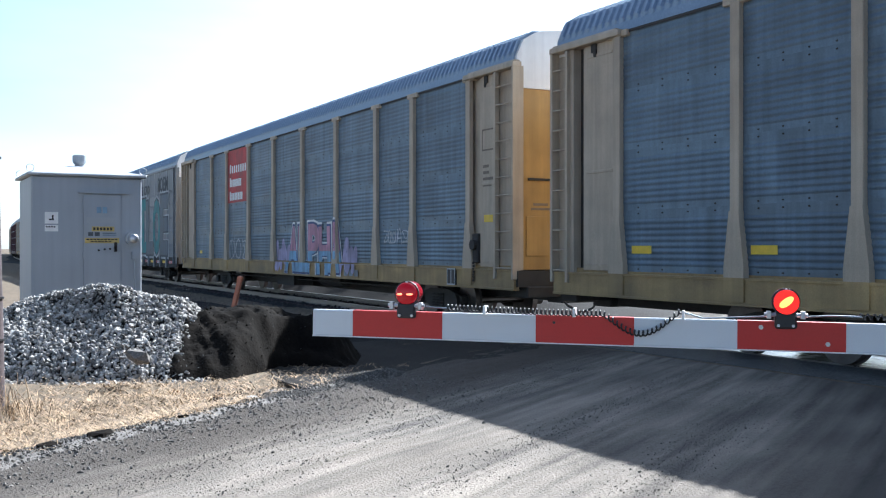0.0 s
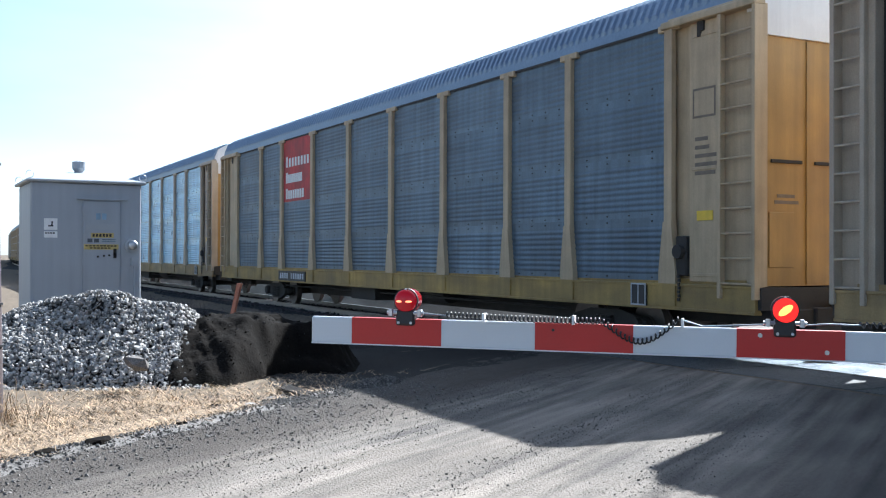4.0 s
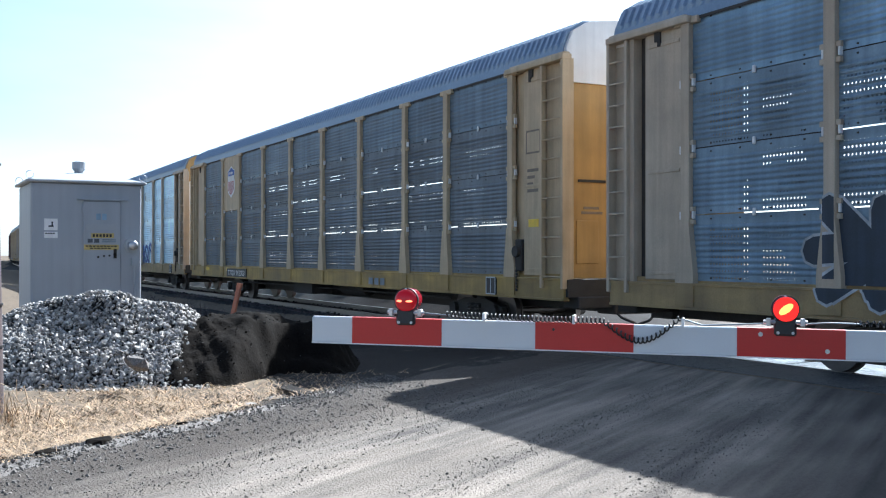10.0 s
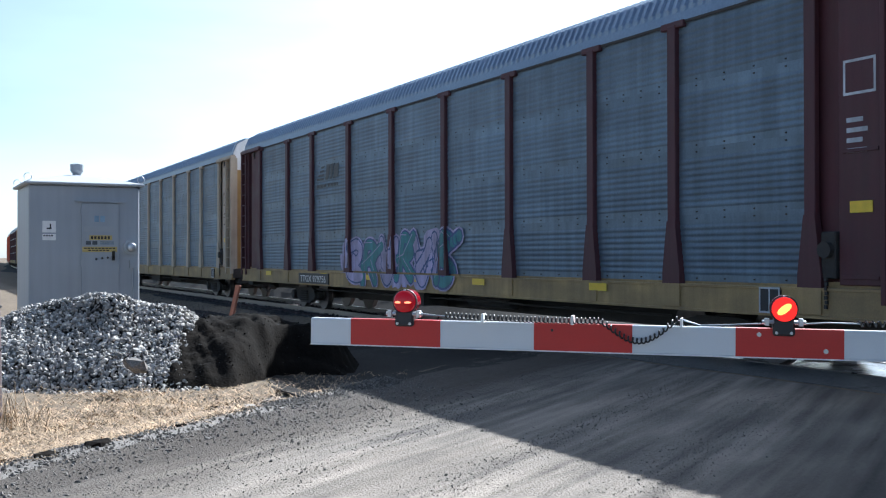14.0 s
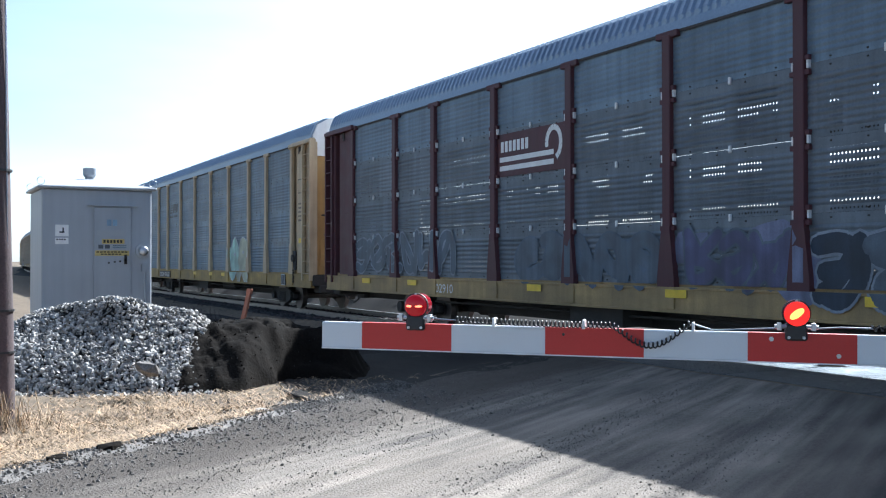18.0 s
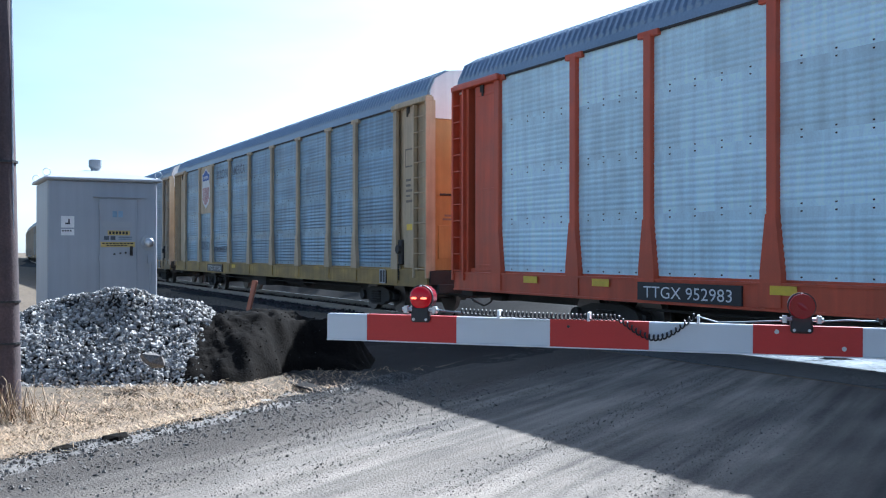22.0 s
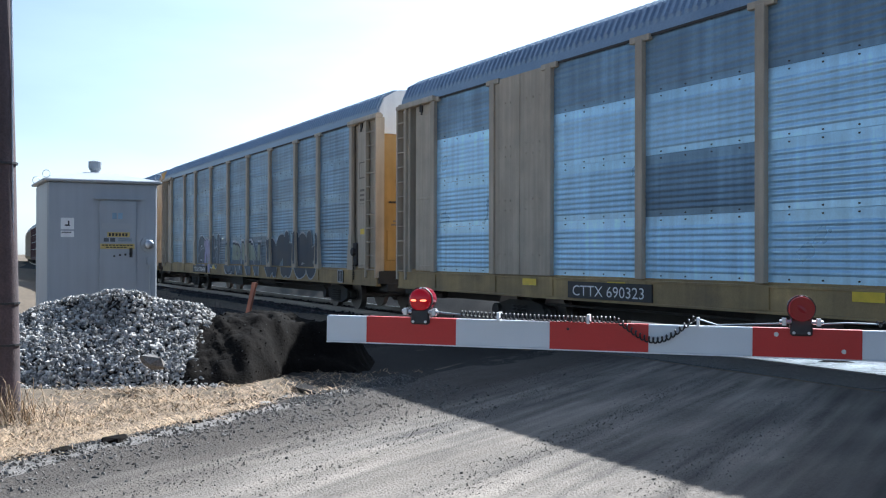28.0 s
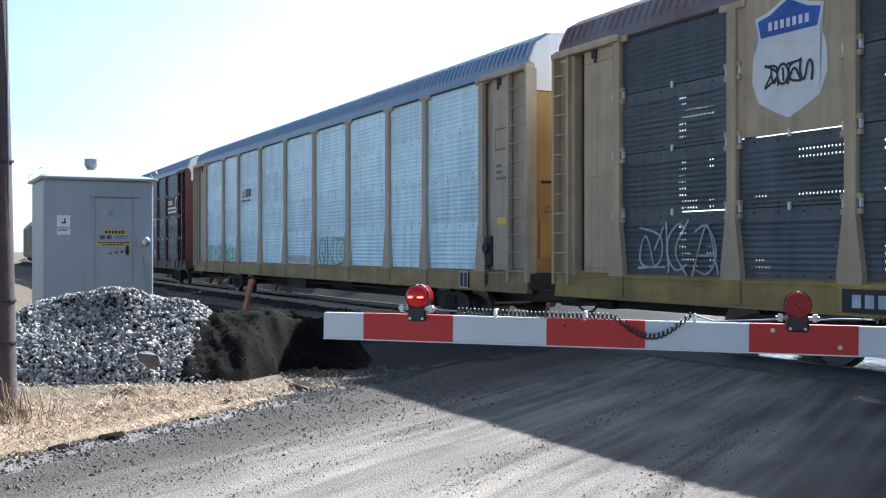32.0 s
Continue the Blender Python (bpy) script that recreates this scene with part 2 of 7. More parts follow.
# ballast and its stones kept near black: the train's shade is in their colour
M["ballast_stone"] = material("shade-darkened ballast stone", (0.048, 0.046, 0.046), 0.8, 0, (0.45, 9.0), (0.2, 50), 0.3)
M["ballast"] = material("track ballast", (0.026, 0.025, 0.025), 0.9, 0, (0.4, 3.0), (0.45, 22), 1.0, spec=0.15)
M["soil"] = material("dark spoil", (0.0068, 0.0058, 0.005), 0.95, 0, (0.3, 2.0), (0.5, 26), 1.0, dirt=((0.018, 0.014, 0.0105), 4.5, 0.45, (1.0, 0.35, 1.0)), spec=0.05)
M["cinder_shade"] = material("cinders darkened for shade", (0.024, 0.021, 0.019), 0.95, 0, (0.35, 1.2), (0.4, 40), 0.9, spec=0.15)
M["wood"] = material("creosoted wood", (0.085, 0.060, 0.062), 0.85, 0, (0.25, 3.0), (0.2, 40), 0.5, streak=0.3)
M["reflect_white"] = material("white reflective sheeting", (0.66, 0.68, 0.70), 0.4, 0, (0.04, 3.0), (0.03, 200), 0.02)
M["reflect_red"] = material("red reflective sheeting", (0.50, 0.025, 0.02), 0.4, 0, (0.05, 3.0), (0.04, 200), 0.02)
M["rubber"] = material("black rubber", (0.02, 0.02, 0.021), 0.45, 0, (0.1, 9.0), (0.1, 120), 0.05)
M["zinc"] = material("zinc bracket", (0.55, 0.56, 0.58), 0.35, 0.8, (0.1, 9.0), (0.1, 120), 0.05)
M["post"] = material("rusty orange post", (0.30, 0.11, 0.06), 0.7, 0, (0.2, 6.0), (0.1, 60), 0.1)
M["panel_concrete"] = material("smooth crossing panel", (0.36, 0.35, 0.33), 0.25, 0, (0.2, 2.0), (0.15, 50), 0.1)
M["panel_dark"] = material("asphalt crossing filler", (0.085, 0.083, 0.080), 0.8, 0, (0.25, 2.0), (0.4, 60), 0.6, pebble=(60.0, 0.4))
M["glow"] = glowing("lit lamp core", (1.0, 0.24, 0.05), 1.6, (0.2, 0.01, 0.01))
M["hot"] = glowing("lit lamp filament", (1.0, 0.13, 0.06), 2.0, (0.2, 0.01, 0.01))
M["lit_lens"] = glowing("lit red lens", (0.62, 0.002, 0.010), 0.12, (0.11, 0.002, 0.006))
M["lit_face"] = glowing("lit red lamp face", (1.0, 0.012, 0.006), 0.62, (0.2, 0.004, 0.006))
M["lens"] = material("red lens", (0.30, 0.006, 0.014), 0.12, 0, (0.05, 9.0), (0.03, 120), 0.0)


# ---- mesh helpers ----
def part(name, bm, mat, parent=None, label="", at=None):
    """Link a bmesh (or a mesh) as one object under a thing or a part."""
    me = bm
    if isinstance(bm, bmesh.types.BMesh):
        me = bpy.data.meshes.new(name)
        bm.to_mesh(me)
        bm.free()
        me.materials.append(mat)
    ob = new(name, me)
    ob.parent = parent
    if at is not None:
        ob.matrix_basis = at if isinstance(at, Matrix) else pose(*at)
    if label:
        ob["label"] = label
    return ob


def thing(name, label, category, at=None, group="", kind=""):
    ob = new(name)
    ob.empty_display_size = 0.2
    if at is not None:
        ob.matrix_basis = at
    return tagged(ob, label, category, group, kind)


def box(bm, x0, x1, y0, y1, z0, z1, bevel=0.0):
    vs = bmesh.ops.create_cube(bm, size=1.0, matrix=Matrix.Translation(((x0 + x1) / 2, (y0 + y1) / 2, (z0 + z1) / 2)) @ Matrix.Diagonal((x1 - x0, y1 - y0, z1 - z0, 1)))["verts"]
    if bevel:
        bmesh.ops.bevel(bm, geom=list({e for v in vs for e in v.link_edges}), offset=bevel, segments=1, affect="EDGES")
    return bm


def boxes(*specs, bevel=0.0):
    bm = bmesh.new()
    for s in specs:
        box(bm, *s, bevel=bevel)
    return bm


def rod(bm, a, b, r, n=8, r2=None):
    a, b = Vector(a), Vector(b)
    m = Matrix.Translation((a + b) / 2) @ (b - a).to_track_quat("Z", "Y").to_matrix().to_4x4()
    bmesh.ops.create_cone(bm, cap_ends=True, segments=n, radius1=r, radius2=r if r2 is None else r2, depth=(b - a).length, matrix=m)
    return bm


def grid_mesh(name, verts, faces, mat, smooth=False):
    me = bpy.data.meshes.new(name)
    me.from_pydata([tuple(v) for v in verts], [], [tuple(f) for f in faces])
    me.materials.append(mat)
    if smooth:
        me.polygons.foreach_set("use_smooth", [True] * len(me.polygons))
    me.update()
    return me


def extruded(outline, x0, x1):
    """A prism along x from an outline in (y, z)."""
    bm = bmesh.new()
    a = [bm.verts.new((x0, y, z)) for y, z in outline]
    b = [bm.verts.new((x1, y, z)) for y, z in outline]
    n = len(outline)
    bm.faces.new(a[::-1])
    bm.faces.new(b)
    for i in range(n):
        bm.faces.new((a[i], a[(i + 1) % n], b[(i + 1) % n], b[i]))
    bmesh.ops.recalc_face_normals(bm, faces=bm.faces[:])
    return bm


def perforated(name, base):
    """A sheet material with rows of round vent holes punched through it."""
    m = material(name, base, 0.55, 0.3, (0.16, 1.3), (0.08, 30), 0.05, streak=0.16, per_piece=0.10, dirt=GRIME_SHEEN)
    t = m.node_tree
    co = t.nodes.new("ShaderNodeTexCoord")
    sep = t.nodes.new("ShaderNodeSeparateXYZ")
    t.links.new(co.outputs["Object"], sep.inputs[0])

    def op(kind, a, b=None):
        n = t.nodes.new("ShaderNodeMath")
        n.operation = kind
        for i, v in enumerate((a, b)):
            if v is None:
                continue
            if isinstance(v, (int, float)):
                n.inputs[i].default_value = v
            else:
                t.links.new(v, n.inputs[i])
        return n.outputs[0]

    def cell(v, size):
        return op("POWER", op("MULTIPLY", op("SUBTRACT", op("FRACT", op("DIVIDE", v, size)), 0.5), size), 2.0)

    hole = op("LESS_THAN", op("ADD", cell(sep.outputs[0], 0.062), cell(sep.outputs[2], 0.1025)), 0.017 ** 2)
    band = op("MULTIPLY", op("LESS_THAN", op("ABSOLUTE", op("SUBTRACT", op("ABSOLUTE", sep.outputs[0]), 0.52)), 0.42), op("LESS_THAN", sep.outputs[2], 0.86))
    lot = t.nodes.new("ShaderNodeObjectInfo")
    shift = t.nodes.new("ShaderNodeVectorMath")
    t.links.new(co.outputs["Object"], shift.inputs[0])
    t.links.new(op("MULTIPLY", lot.outputs["Random"], 37.0), shift.inputs[1])
    patchy = t.nodes.new("ShaderNodeTexNoise")
    patchy.inputs["Scale"].default_value, patchy.inputs["Detail"].default_value = 1.1, 1.0
    t.links.new(shift.outputs[0], patchy.inputs["Vector"])
    band = op("MULTIPLY", band, op("GREATER_THAN", patchy.outputs[0], 0.44))
    clear = t.nodes.new("ShaderNodeBsdfTransparent")
    mix = t.nodes.new("ShaderNodeMixShader")
    out = t.nodes["Material Output"]
    t.links.new(op("MULTIPLY", hole, band), mix.inputs[0])
    t.links.new(t.nodes["Principled BSDF"].outputs[0], mix.inputs[1])
    t.links.new(clear.outputs[0], mix.inputs[2])
    t.links.new(mix.outputs[0], out.inputs["Surface"])
    return m


M["vented_sooty"] = perforated("sooty vented steel", (0.14, 0.152, 0.163))
M["vented_dark"] = perforated("weathered vented steel", (0.19, 0.222, 0.252))
M["vented"] = perforated("galvanised vented steel", (0.26, 0.36, 0.45))
M["vented_light"] = perforated("bright vented steel", (0.66, 0.86, 1.0))
for key, base in dict(red=(0.45, 0.05, 0.05), navy=(0.03, 0.06, 0.20), teal=(0.03, 0.20, 0.21), lilac=(0.42, 0.36, 0.55), pink=(0.55, 0.25, 0.33), sky=(0.22, 0.42, 0.62),
                      green=(0.10, 0.36, 0.08), lime=(0.42, 0.62, 0.25), wine=(0.18, 0.05, 0.06), grey=(0.095, 0.125, 0.165), silver=(0.55, 0.57, 0.60), amber=(0.66, 0.42, 0.03),
                      blue=(0.05, 0.12, 0.42), mint=(0.45, 0.66, 0.55), slate=(0.10, 0.125, 0.155), teal_deep=(0.02, 0.20, 0.215), ink_blue=(0.030, 0.042, 0.062), silver_pale=(0.42, 0.44, 0.46), rose=(0.30, 0.13, 0.15),
                      mauve=(0.36, 0.22, 0.36), plum=(0.07, 0.045, 0.12), sprayed_pale=(0.24, 0.27, 0.31), dusk=(0.09, 0.09, 0.16), dusk_pale=(0.16, 0.17, 0.25), khaki=(0.30, 0.33, 0.24), olive_gold=(0.38, 0.34, 0.10), straw_paint=(0.50, 0.50, 0.34)).items():
    if key not in ("red", "grey", "amber", "blue", "slate", "teal_deep", "ink_blue", "silver_pale", "plum", "sprayed_pale", "dusk", "dusk_pale"):
        base = tuple(0.8 * c + 0.2 * d for c, d in zip(base, (0.16, 0.20, 0.235)))
    M[key] = material(key + " paint", base, 0.6, 0, (0.30, 2.2), (0.12, 60), 0.05, streak=0.22)


def ring(centre, radius, thick, n=14, m=6):
    """A closed loop of rod standing in the plane across x."""
    bm = bmesh.new()
    vs = [[bm.verts.new((centre[0] + thick * math.sin(b / m * math.tau), centre[1] + (radius + thick * math.cos(b / m * math.tau)) * math.sin(a / n * math.tau),
                         centre[2] + (radius + thick * math.cos(b / m * math.tau)) * math.cos(a / n * math.tau))) for b in range(m)] for a in range(n)]
    for a in range(n):
        for b in range(m):
            bm.faces.new((vs[a][b], vs[a][(b + 1) % m], vs[(a + 1) % n][(b + 1) % m], vs[(a + 1) % n][b]))
    bmesh.ops.recalc_face_normals(bm, faces=bm.faces[:])
    return bm


# ---- the track: a long bend away from the road ----
BEND, OFFSET = 0.00042, 12.30


def track(s, side=0.0, z=0.0):
    """A point s metres along the track from abreast of the camera, side metres beyond its centre line."""
    return Vector((math.sin(BEND * s) / BEND - side * math.sin(BEND * s), OFFSET + (1 - math.cos(BEND * s)) / BEND + side * math.cos(BEND * s), z))


def beside(x, y):
    """How far a place lies from the track's centre line."""
    return y - OFFSET - BEND * x * x / 2


def smooth(a, b, v):
    k = min(max((v - a) / (b - a), 0.0), 1.0)
    return k * k * (3 - 2 * k)


def road_left(y):
    return -8.35 - 0.72 * y if y < 8 else -14.11 - 0.5 * (y - 8)


def on_road(x, y):
    """1 on the road, 0 off it."""
    return smooth(-0.9, 0.3, x - road_left(y)) * (1 - smooth(7.0, 9.0, x + 0.45 * y))


def height(x, y):
    d = beside(x, y)
    road = on_road(x, y)
    flat = -0.06 + 0.04 * smooth(-6, -1.6, d)
    field = -0.22 - 0.55 * (1 - smooth(-24, -17, x)) * smooth(-7.0, -4.2, d) * (1 - smooth(-3.4, -1.9, d)) if d < 0 else -0.22 - 0.5 * smooth(2.0, 4.5, d)
    if abs(d) < 6:
        field = max(field, -0.20 - 0.42 * max(0.0, abs(d) - 1.75)) if abs(d) < 3.6 else field
    n = noise.noise((x * 0.35, y * 0.35, 0)) * 0.06 + noise.noise((x * 1.7, y * 1.7, 3)) * 0.02
    return (flat + n * 0.25) * road + (field + n) * (1 - road)


def span(values):
    out = []
    for a, b, step in values:
        out += list(np.arange(a, b - 1e-6, step))
    return out + [values[-1][1]]


xs = span([(-2600, -600, 400), (-600, -120, 60), (-120, -30, 5), (-30, -2, 0.25), (-2, 12, 0.7), (12, 60, 8), (60, 600, 90), (600, 2600, 400)])
ys = span([(-2600, -600, 400), (-600, -60, 60), (-60, -8, 6), (-8, -1, 0.7), (-1, 16, 0.25), (16, 40, 2), (40, 300, 20), (300, 2600, 230)])
gv = [(x, y, height(x, y)) for y in ys for x in xs]
nx = len(xs)
gf = [(j * nx + i, j * nx + i + 1, (j + 1) * nx + i + 1, (j + 1) * nx + i) for j in range(len(ys) - 1) for i in range(nx - 1)]
ground = tagged(new("ground", grid_mesh("ground", gv, gf, M["earth"], True)), "dry earth with sparse dead grass beside the road", "ground", kind="structure")

# the road, a worn sheet with a crumbling edge; its own x axis runs along it
AXIS = Matrix.Rotation(radians(122), 4, "Z")


def strip(name, left, right, lift, mat, seed, wobble, n=60, y0=-7, y1=OFFSET - 2.1):
    v, f = [], []
    ry = list(np.arange(y0, y1, 0.25))
    back = AXIS.inverted()
    for j, y in enumerate(ry):
        ragged = wobble * (noise.noise((y * 0.8, seed, 0)) + 0.5 * noise.noise((y * 3.1, seed + 4, 0)))
        a, b = left(y) + ragged, right(y)
        for i in range(n + 1):
            x = a + (b - a) * (i / n) ** 1.4
            rut = 0.012 * noise.noise(((x + 0.62 * y) * 2.2, y * 0.12, 7)) + 0.008 * noise.noise((x * 2.3, y * 2.3, 9))
            v.append(back @ Vector((x, y, height(x, y) + (lift + rut if i else -0.012))))
        if j:
            f += [((j - 1) * (n + 1) + i, (j - 1) * (n + 1) + i + 1, j * (n + 1) + i + 1, j * (n + 1) + i) for i in range(n)]
    ob = new(name, grid_mesh(name, v, f, mat, True))
    ob.matrix_basis = AXIS
    return ob


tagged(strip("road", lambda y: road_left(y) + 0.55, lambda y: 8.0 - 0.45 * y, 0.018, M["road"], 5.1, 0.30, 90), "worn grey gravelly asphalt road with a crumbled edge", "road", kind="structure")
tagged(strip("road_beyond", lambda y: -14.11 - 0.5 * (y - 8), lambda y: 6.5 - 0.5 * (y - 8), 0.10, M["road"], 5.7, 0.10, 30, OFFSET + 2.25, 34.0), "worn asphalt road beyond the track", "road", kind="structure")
tagged(strip("road_shoulder", lambda y: road_left(y) - 0.35 - 0.5 * smooth(1.5, 4.0, y), lambda y: road_left(y) + 1.4, 0.008, M["shoulder"], 8.3, 0.55, 24, -7, 6.0), "strip of loose grey chippings along the road", "shoulder", kind="structure")

# cinder sheet widened over the shaded ground; its dark colour deepens the train's shade
tagged(strip("cinder_verge", lambda y: road_left(y) - 0.1 - 9.0 * smooth(4.3, 5.4, y) - 50.0 * smooth(5.6, 7.5, y), lambda y: road_left(y) + 0.1 + 1.1 * smooth(3.2, 5.0, y), 0.016, M["cinder_shade"], 12.7, 0.8, 90, 3.6), "trodden cinders between the road and the track, darkened for train shade", "verge", kind="structure")
# a rough bank beyond the track
bank, bankf = [], []
for j in range(120):
    s = -150 + j * 1.15
    for i, (d, z) in enumerate(((4.2, -0.75), (5.0, -0.2), (5.8, 0.55), (6.8, 0.8), (8.5, 0.75), (12.0, -0.6))):
        fade = 1 - smooth(-34, -20, s)
        p = track(s, d + 0.3 * noise.noise((s * 0.3, i, 4)))
        bank.append((p.x, p.y, -0.75 + (z + 0.75 + 0.22 * noise.noise((s * 0.6, i * 2.3, 9))) * fade))
    if j:
        bankf += [((j - 1) * 6 + i, (j - 1) * 6 + i + 1, j * 6 + i + 1, j * 6 + i) for i in range(5)]
tagged(new("bank", grid_mesh("bank", bank, bankf, M["cinder_shade"], True)), "low dark earth bank beyond the track", "bank", kind="structure")

# ballast bed, sleepers and rails
bed = []
ss = span([(-700, -100, 12), (-100, 40, 1.0), (40, 160, 12)])
prof = [(-3.0, -0.62), (-2.3, -0.42), (-1.75, -0.19), (-0.9, -0.165), (0.9, -0.165), (1.75, -0.19), (2.4, -0.4), (3.2, -0.62)]
for s in ss:
    for d, z in prof:
        bed.append(track(s, d, z + 0.015 * noise.noise((s * 2.0, d * 3, 0))))
np_ = len(prof)
bf = [(j * np_ + i, j * np_ + i + 1, (j + 1) * np_ + i + 1, (j + 1) * np_ + i) for j in range(len(ss) - 1) for i in range(np_ - 1)]
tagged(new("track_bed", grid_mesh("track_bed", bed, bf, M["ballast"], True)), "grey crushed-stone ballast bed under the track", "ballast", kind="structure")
RAIL = [(-0.07, -0.17), (0.07, -0.17), (0.07, -0.155), (0.012, -0.13), (0.012, -0.04), (0.036, -0.03), (0.036, -0.004), (0.03, 0.0), (-0.03, 0.0), (-0.036, -0.004), (-0.036, -0.03), (-0.012, -0.04), (-0.012, -0.13), (-0.07, -0.155)]
for side in (-0.755, 0.755):
    v = [track(s, side + d, z) for s in ss for d, z in RAIL]
    k = len(RAIL)
    f = [(j * k + i, (j + 1) * k + i, (j + 1) * k + (i + 1) % k, j * k + (i + 1) % k) for j in range(len(ss) - 1) for i in range(k)]
    tagged(new("rail", grid_mesh("rail", v, f, M["rail"])), "steel rail with a polished head on wooden sleepers", "rail", "rails of the track")
ties = bmesh.new()
for i in range(260):
    s = -112 + i * 0.55
    p = track(s)
    vs = bmesh.ops.create_cube(ties, size=1.0, matrix=Matrix.Translation((p.x, p.y, -0.235)) @ Matrix.Rotation(BEND * s, 4, "Z") @ Matrix.Diagonal((0.23, 2.6, 0.17, 1)))
part("sleepers", ties, M["wood"])
tagged(bpy.data.objects["sleepers"], "creosoted wooden sleepers sunk in ballast", "sleepers", kind="stuff")
# crossing surface between and beside the rails
crossing = thing("crossing_surface", "smooth worn concrete crossing panels between and beside the rails", "crossing", kind="structure")
for a, b in ((-2.12, -0.83), (-0.68, 0.68), (0.83, 2.1)):
    for i in range(9):
        x0 = -18.2 + i * 2.44
        part("crossing_panel", boxes((x0 + 0.01, x0 + 2.43, OFFSET + 0.04 + a, OFFSET + 0.04 + b, -0.16, -0.012), bevel=0.012), M["panel_dark" if a < -1 else "panel_concrete"], crossing)

# ---- the train ----
BAY, NARROW, PITCHED = 2.743, 2.134, 28.55
SILL, EAVE, HALF = 1.19, 5.26, 1.52
EDGES = [0, BAY, BAY + NARROW]
for _ in range(5):
    EDGES.append(EDGES[-1] + BAY)
EDGES += [EDGES[-1] + NARROW, EDGES[-1] + NARROW + BAY]
REACH = EDGES[-1] / 2
SHIFT = 0.45
EDGES = [e - REACH - SHIFT for e in EDGES]
OVERHANG = 1.88
FRONT, REAR = REACH - SHIFT + OVERHANG, -(REACH + SHIFT + OVERHANG)
TRUCK_AT = 9.05
MEET = FRONT + (PITCHED - FRONT + REAR) / 2
ROWH = (EAVE - SILL) / 4


def ribbed(width, h, mat, ribs=8, depth=0.024, bolts=True):
    """A sheet of horizontal corrugations between flat bands with bolts, standing on its lower edge, facing -y."""
    pts = [(0.0, 0.0), (0.0, 0.05)]
    pitch = (h - 0.24) / ribs
    for i in range(ribs):
        a = 0.10 + i * pitch
        pts += [(0, a), (-depth, a + pitch * 0.32), (-depth, a + pitch * 0.52), (0, a + pitch * 0.86)]
    pts += [(0, h)]
    n = len(pts)
    v = []
    for y, zz in pts:
        v += [(-width / 2, y, zz), (width / 2, y, zz)]
    f = [(2 * i, 2 * i + 1, 2 * i + 3, 2 * i + 2) for i in range(n - 1)]
    m0 = len(v)
    v += [(-width / 2, 0.012, 0), (width / 2, 0.012, 0), (width / 2, 0.012, h), (-width / 2, 0.012, h)]
    f += [(m0, m0 + 3, m0 + 2, m0 + 1), (0, m0, m0 + 1, 1), (2 * n - 2, 2 * n - 1, m0 + 2, m0 + 3)]
    plain = len(f)
    if bolts:
        for i in range(4):
            for zz in (0.045, h - 0.06):
                x = (i - 1.5) * width / 4.4
                m0 = len(v)
                v += [(x - 0.009, -0.016, zz - 0.008), (x + 0.009, -0.016, zz - 0.008), (x + 0.009, -0.016, zz + 0.008), (x - 0.009, -0.016, zz + 0.008),
                      (x - 0.015, 0, zz - 0.012), (x + 0.015, 0, zz - 0.012), (x + 0.015, 0, zz + 0.012), (x - 0.015, 0, zz + 0.012)]
                f += [(m0, m0 + 1, m0 + 2, m0 + 3), (m0 + 4, m0 + 5, m0 + 1, m0), (m0 + 5, m0 + 6, m0 + 2, m0 + 1), (m0 + 6, m0 + 7, m0 + 3, m0 + 2), (m0 + 7, m0 + 4, m0, m0 + 3)]
    me = grid_mesh("panel", v, f, M[mat])
    me.materials.append(M["under"])
    for p in me.polygons[plain:]:
        p.material_index = 1
    return me


SHEETS, POSTS, ROOFS, ENDS, SIDES = {}, {}, {}, {}, {}


def sheet(width, mat, gap):
    key = (width, mat, gap)
    if key not in SHEETS:
        SHEETS[key] = ribbed(width, ROWH - gap, M and mat, 9 if gap > 0.01 else 8, 0.012 if gap > 0.01 else 0.012 if "light" in mat or "new" in mat else 0.011, gap < 0.02)
    return SHEETS[key]


def mesh_of(name, bm, mat):
    me = bpy.data.meshes.new(name)
    bm.to_mesh(me)
    bm.free()
    me.materials.append(M[mat])
    return me


def post_mesh(mat, flared=True, clips=False):
    top = EAVE - SILL
    bm = boxes((-0.095, 0.095, -0.10, 0.0, 0.55 if flared else 0.0, top - 0.06), bevel=0.012)
    box(bm, -0.26, 0.26, -0.085, 0.0, top - 0.11, top, bevel=0.01)
    if flared:
        o = [(-0.095, 0.95), (0.095, 0.95), (0.20, 0.14), (0.20, -0.02), (-0.20, -0.02), (-0.20, 0.14)]
        a = [bm.verts.new((x, -0.112, z)) for x, z in o]
        b = [bm.verts.new((x, 0.0, z)) for x, z in o]
        bm.faces.new(a), bm.faces.new(b[::-1])
        for i in range(6):
            bm.faces.new((a[i], b[i], b[(i + 1) % 6], a[(i + 1) % 6]))
    if clips:
        for r in range(1, 4):
            for sx in (-1, 1):
                for dz in (-0.10, 0.10):
                    box(bm, *sorted((sx * 0.095, sx * 0.17)), -0.075, -0.02, r * ROWH + dz - 0.035, r * ROWH + dz + 0.035)
    bmesh.ops.recalc_face_normals(bm, faces=bm.faces[:])
    return mesh_of("post", bm, mat)


HALF_LINE = [(-1.50, -0.03), (-1.49, 0.14), (-1.47, 0.20), (-1.34, 0.48), (-1.02, 0.66), (-0.94, 0.69), (0, 0.80)]
ROOF_LINE = [(y, EAVE + z) for y, z in HALF_LINE] + [(-y, EAVE + z) for y, z in HALF_LINE[-2::-1]]


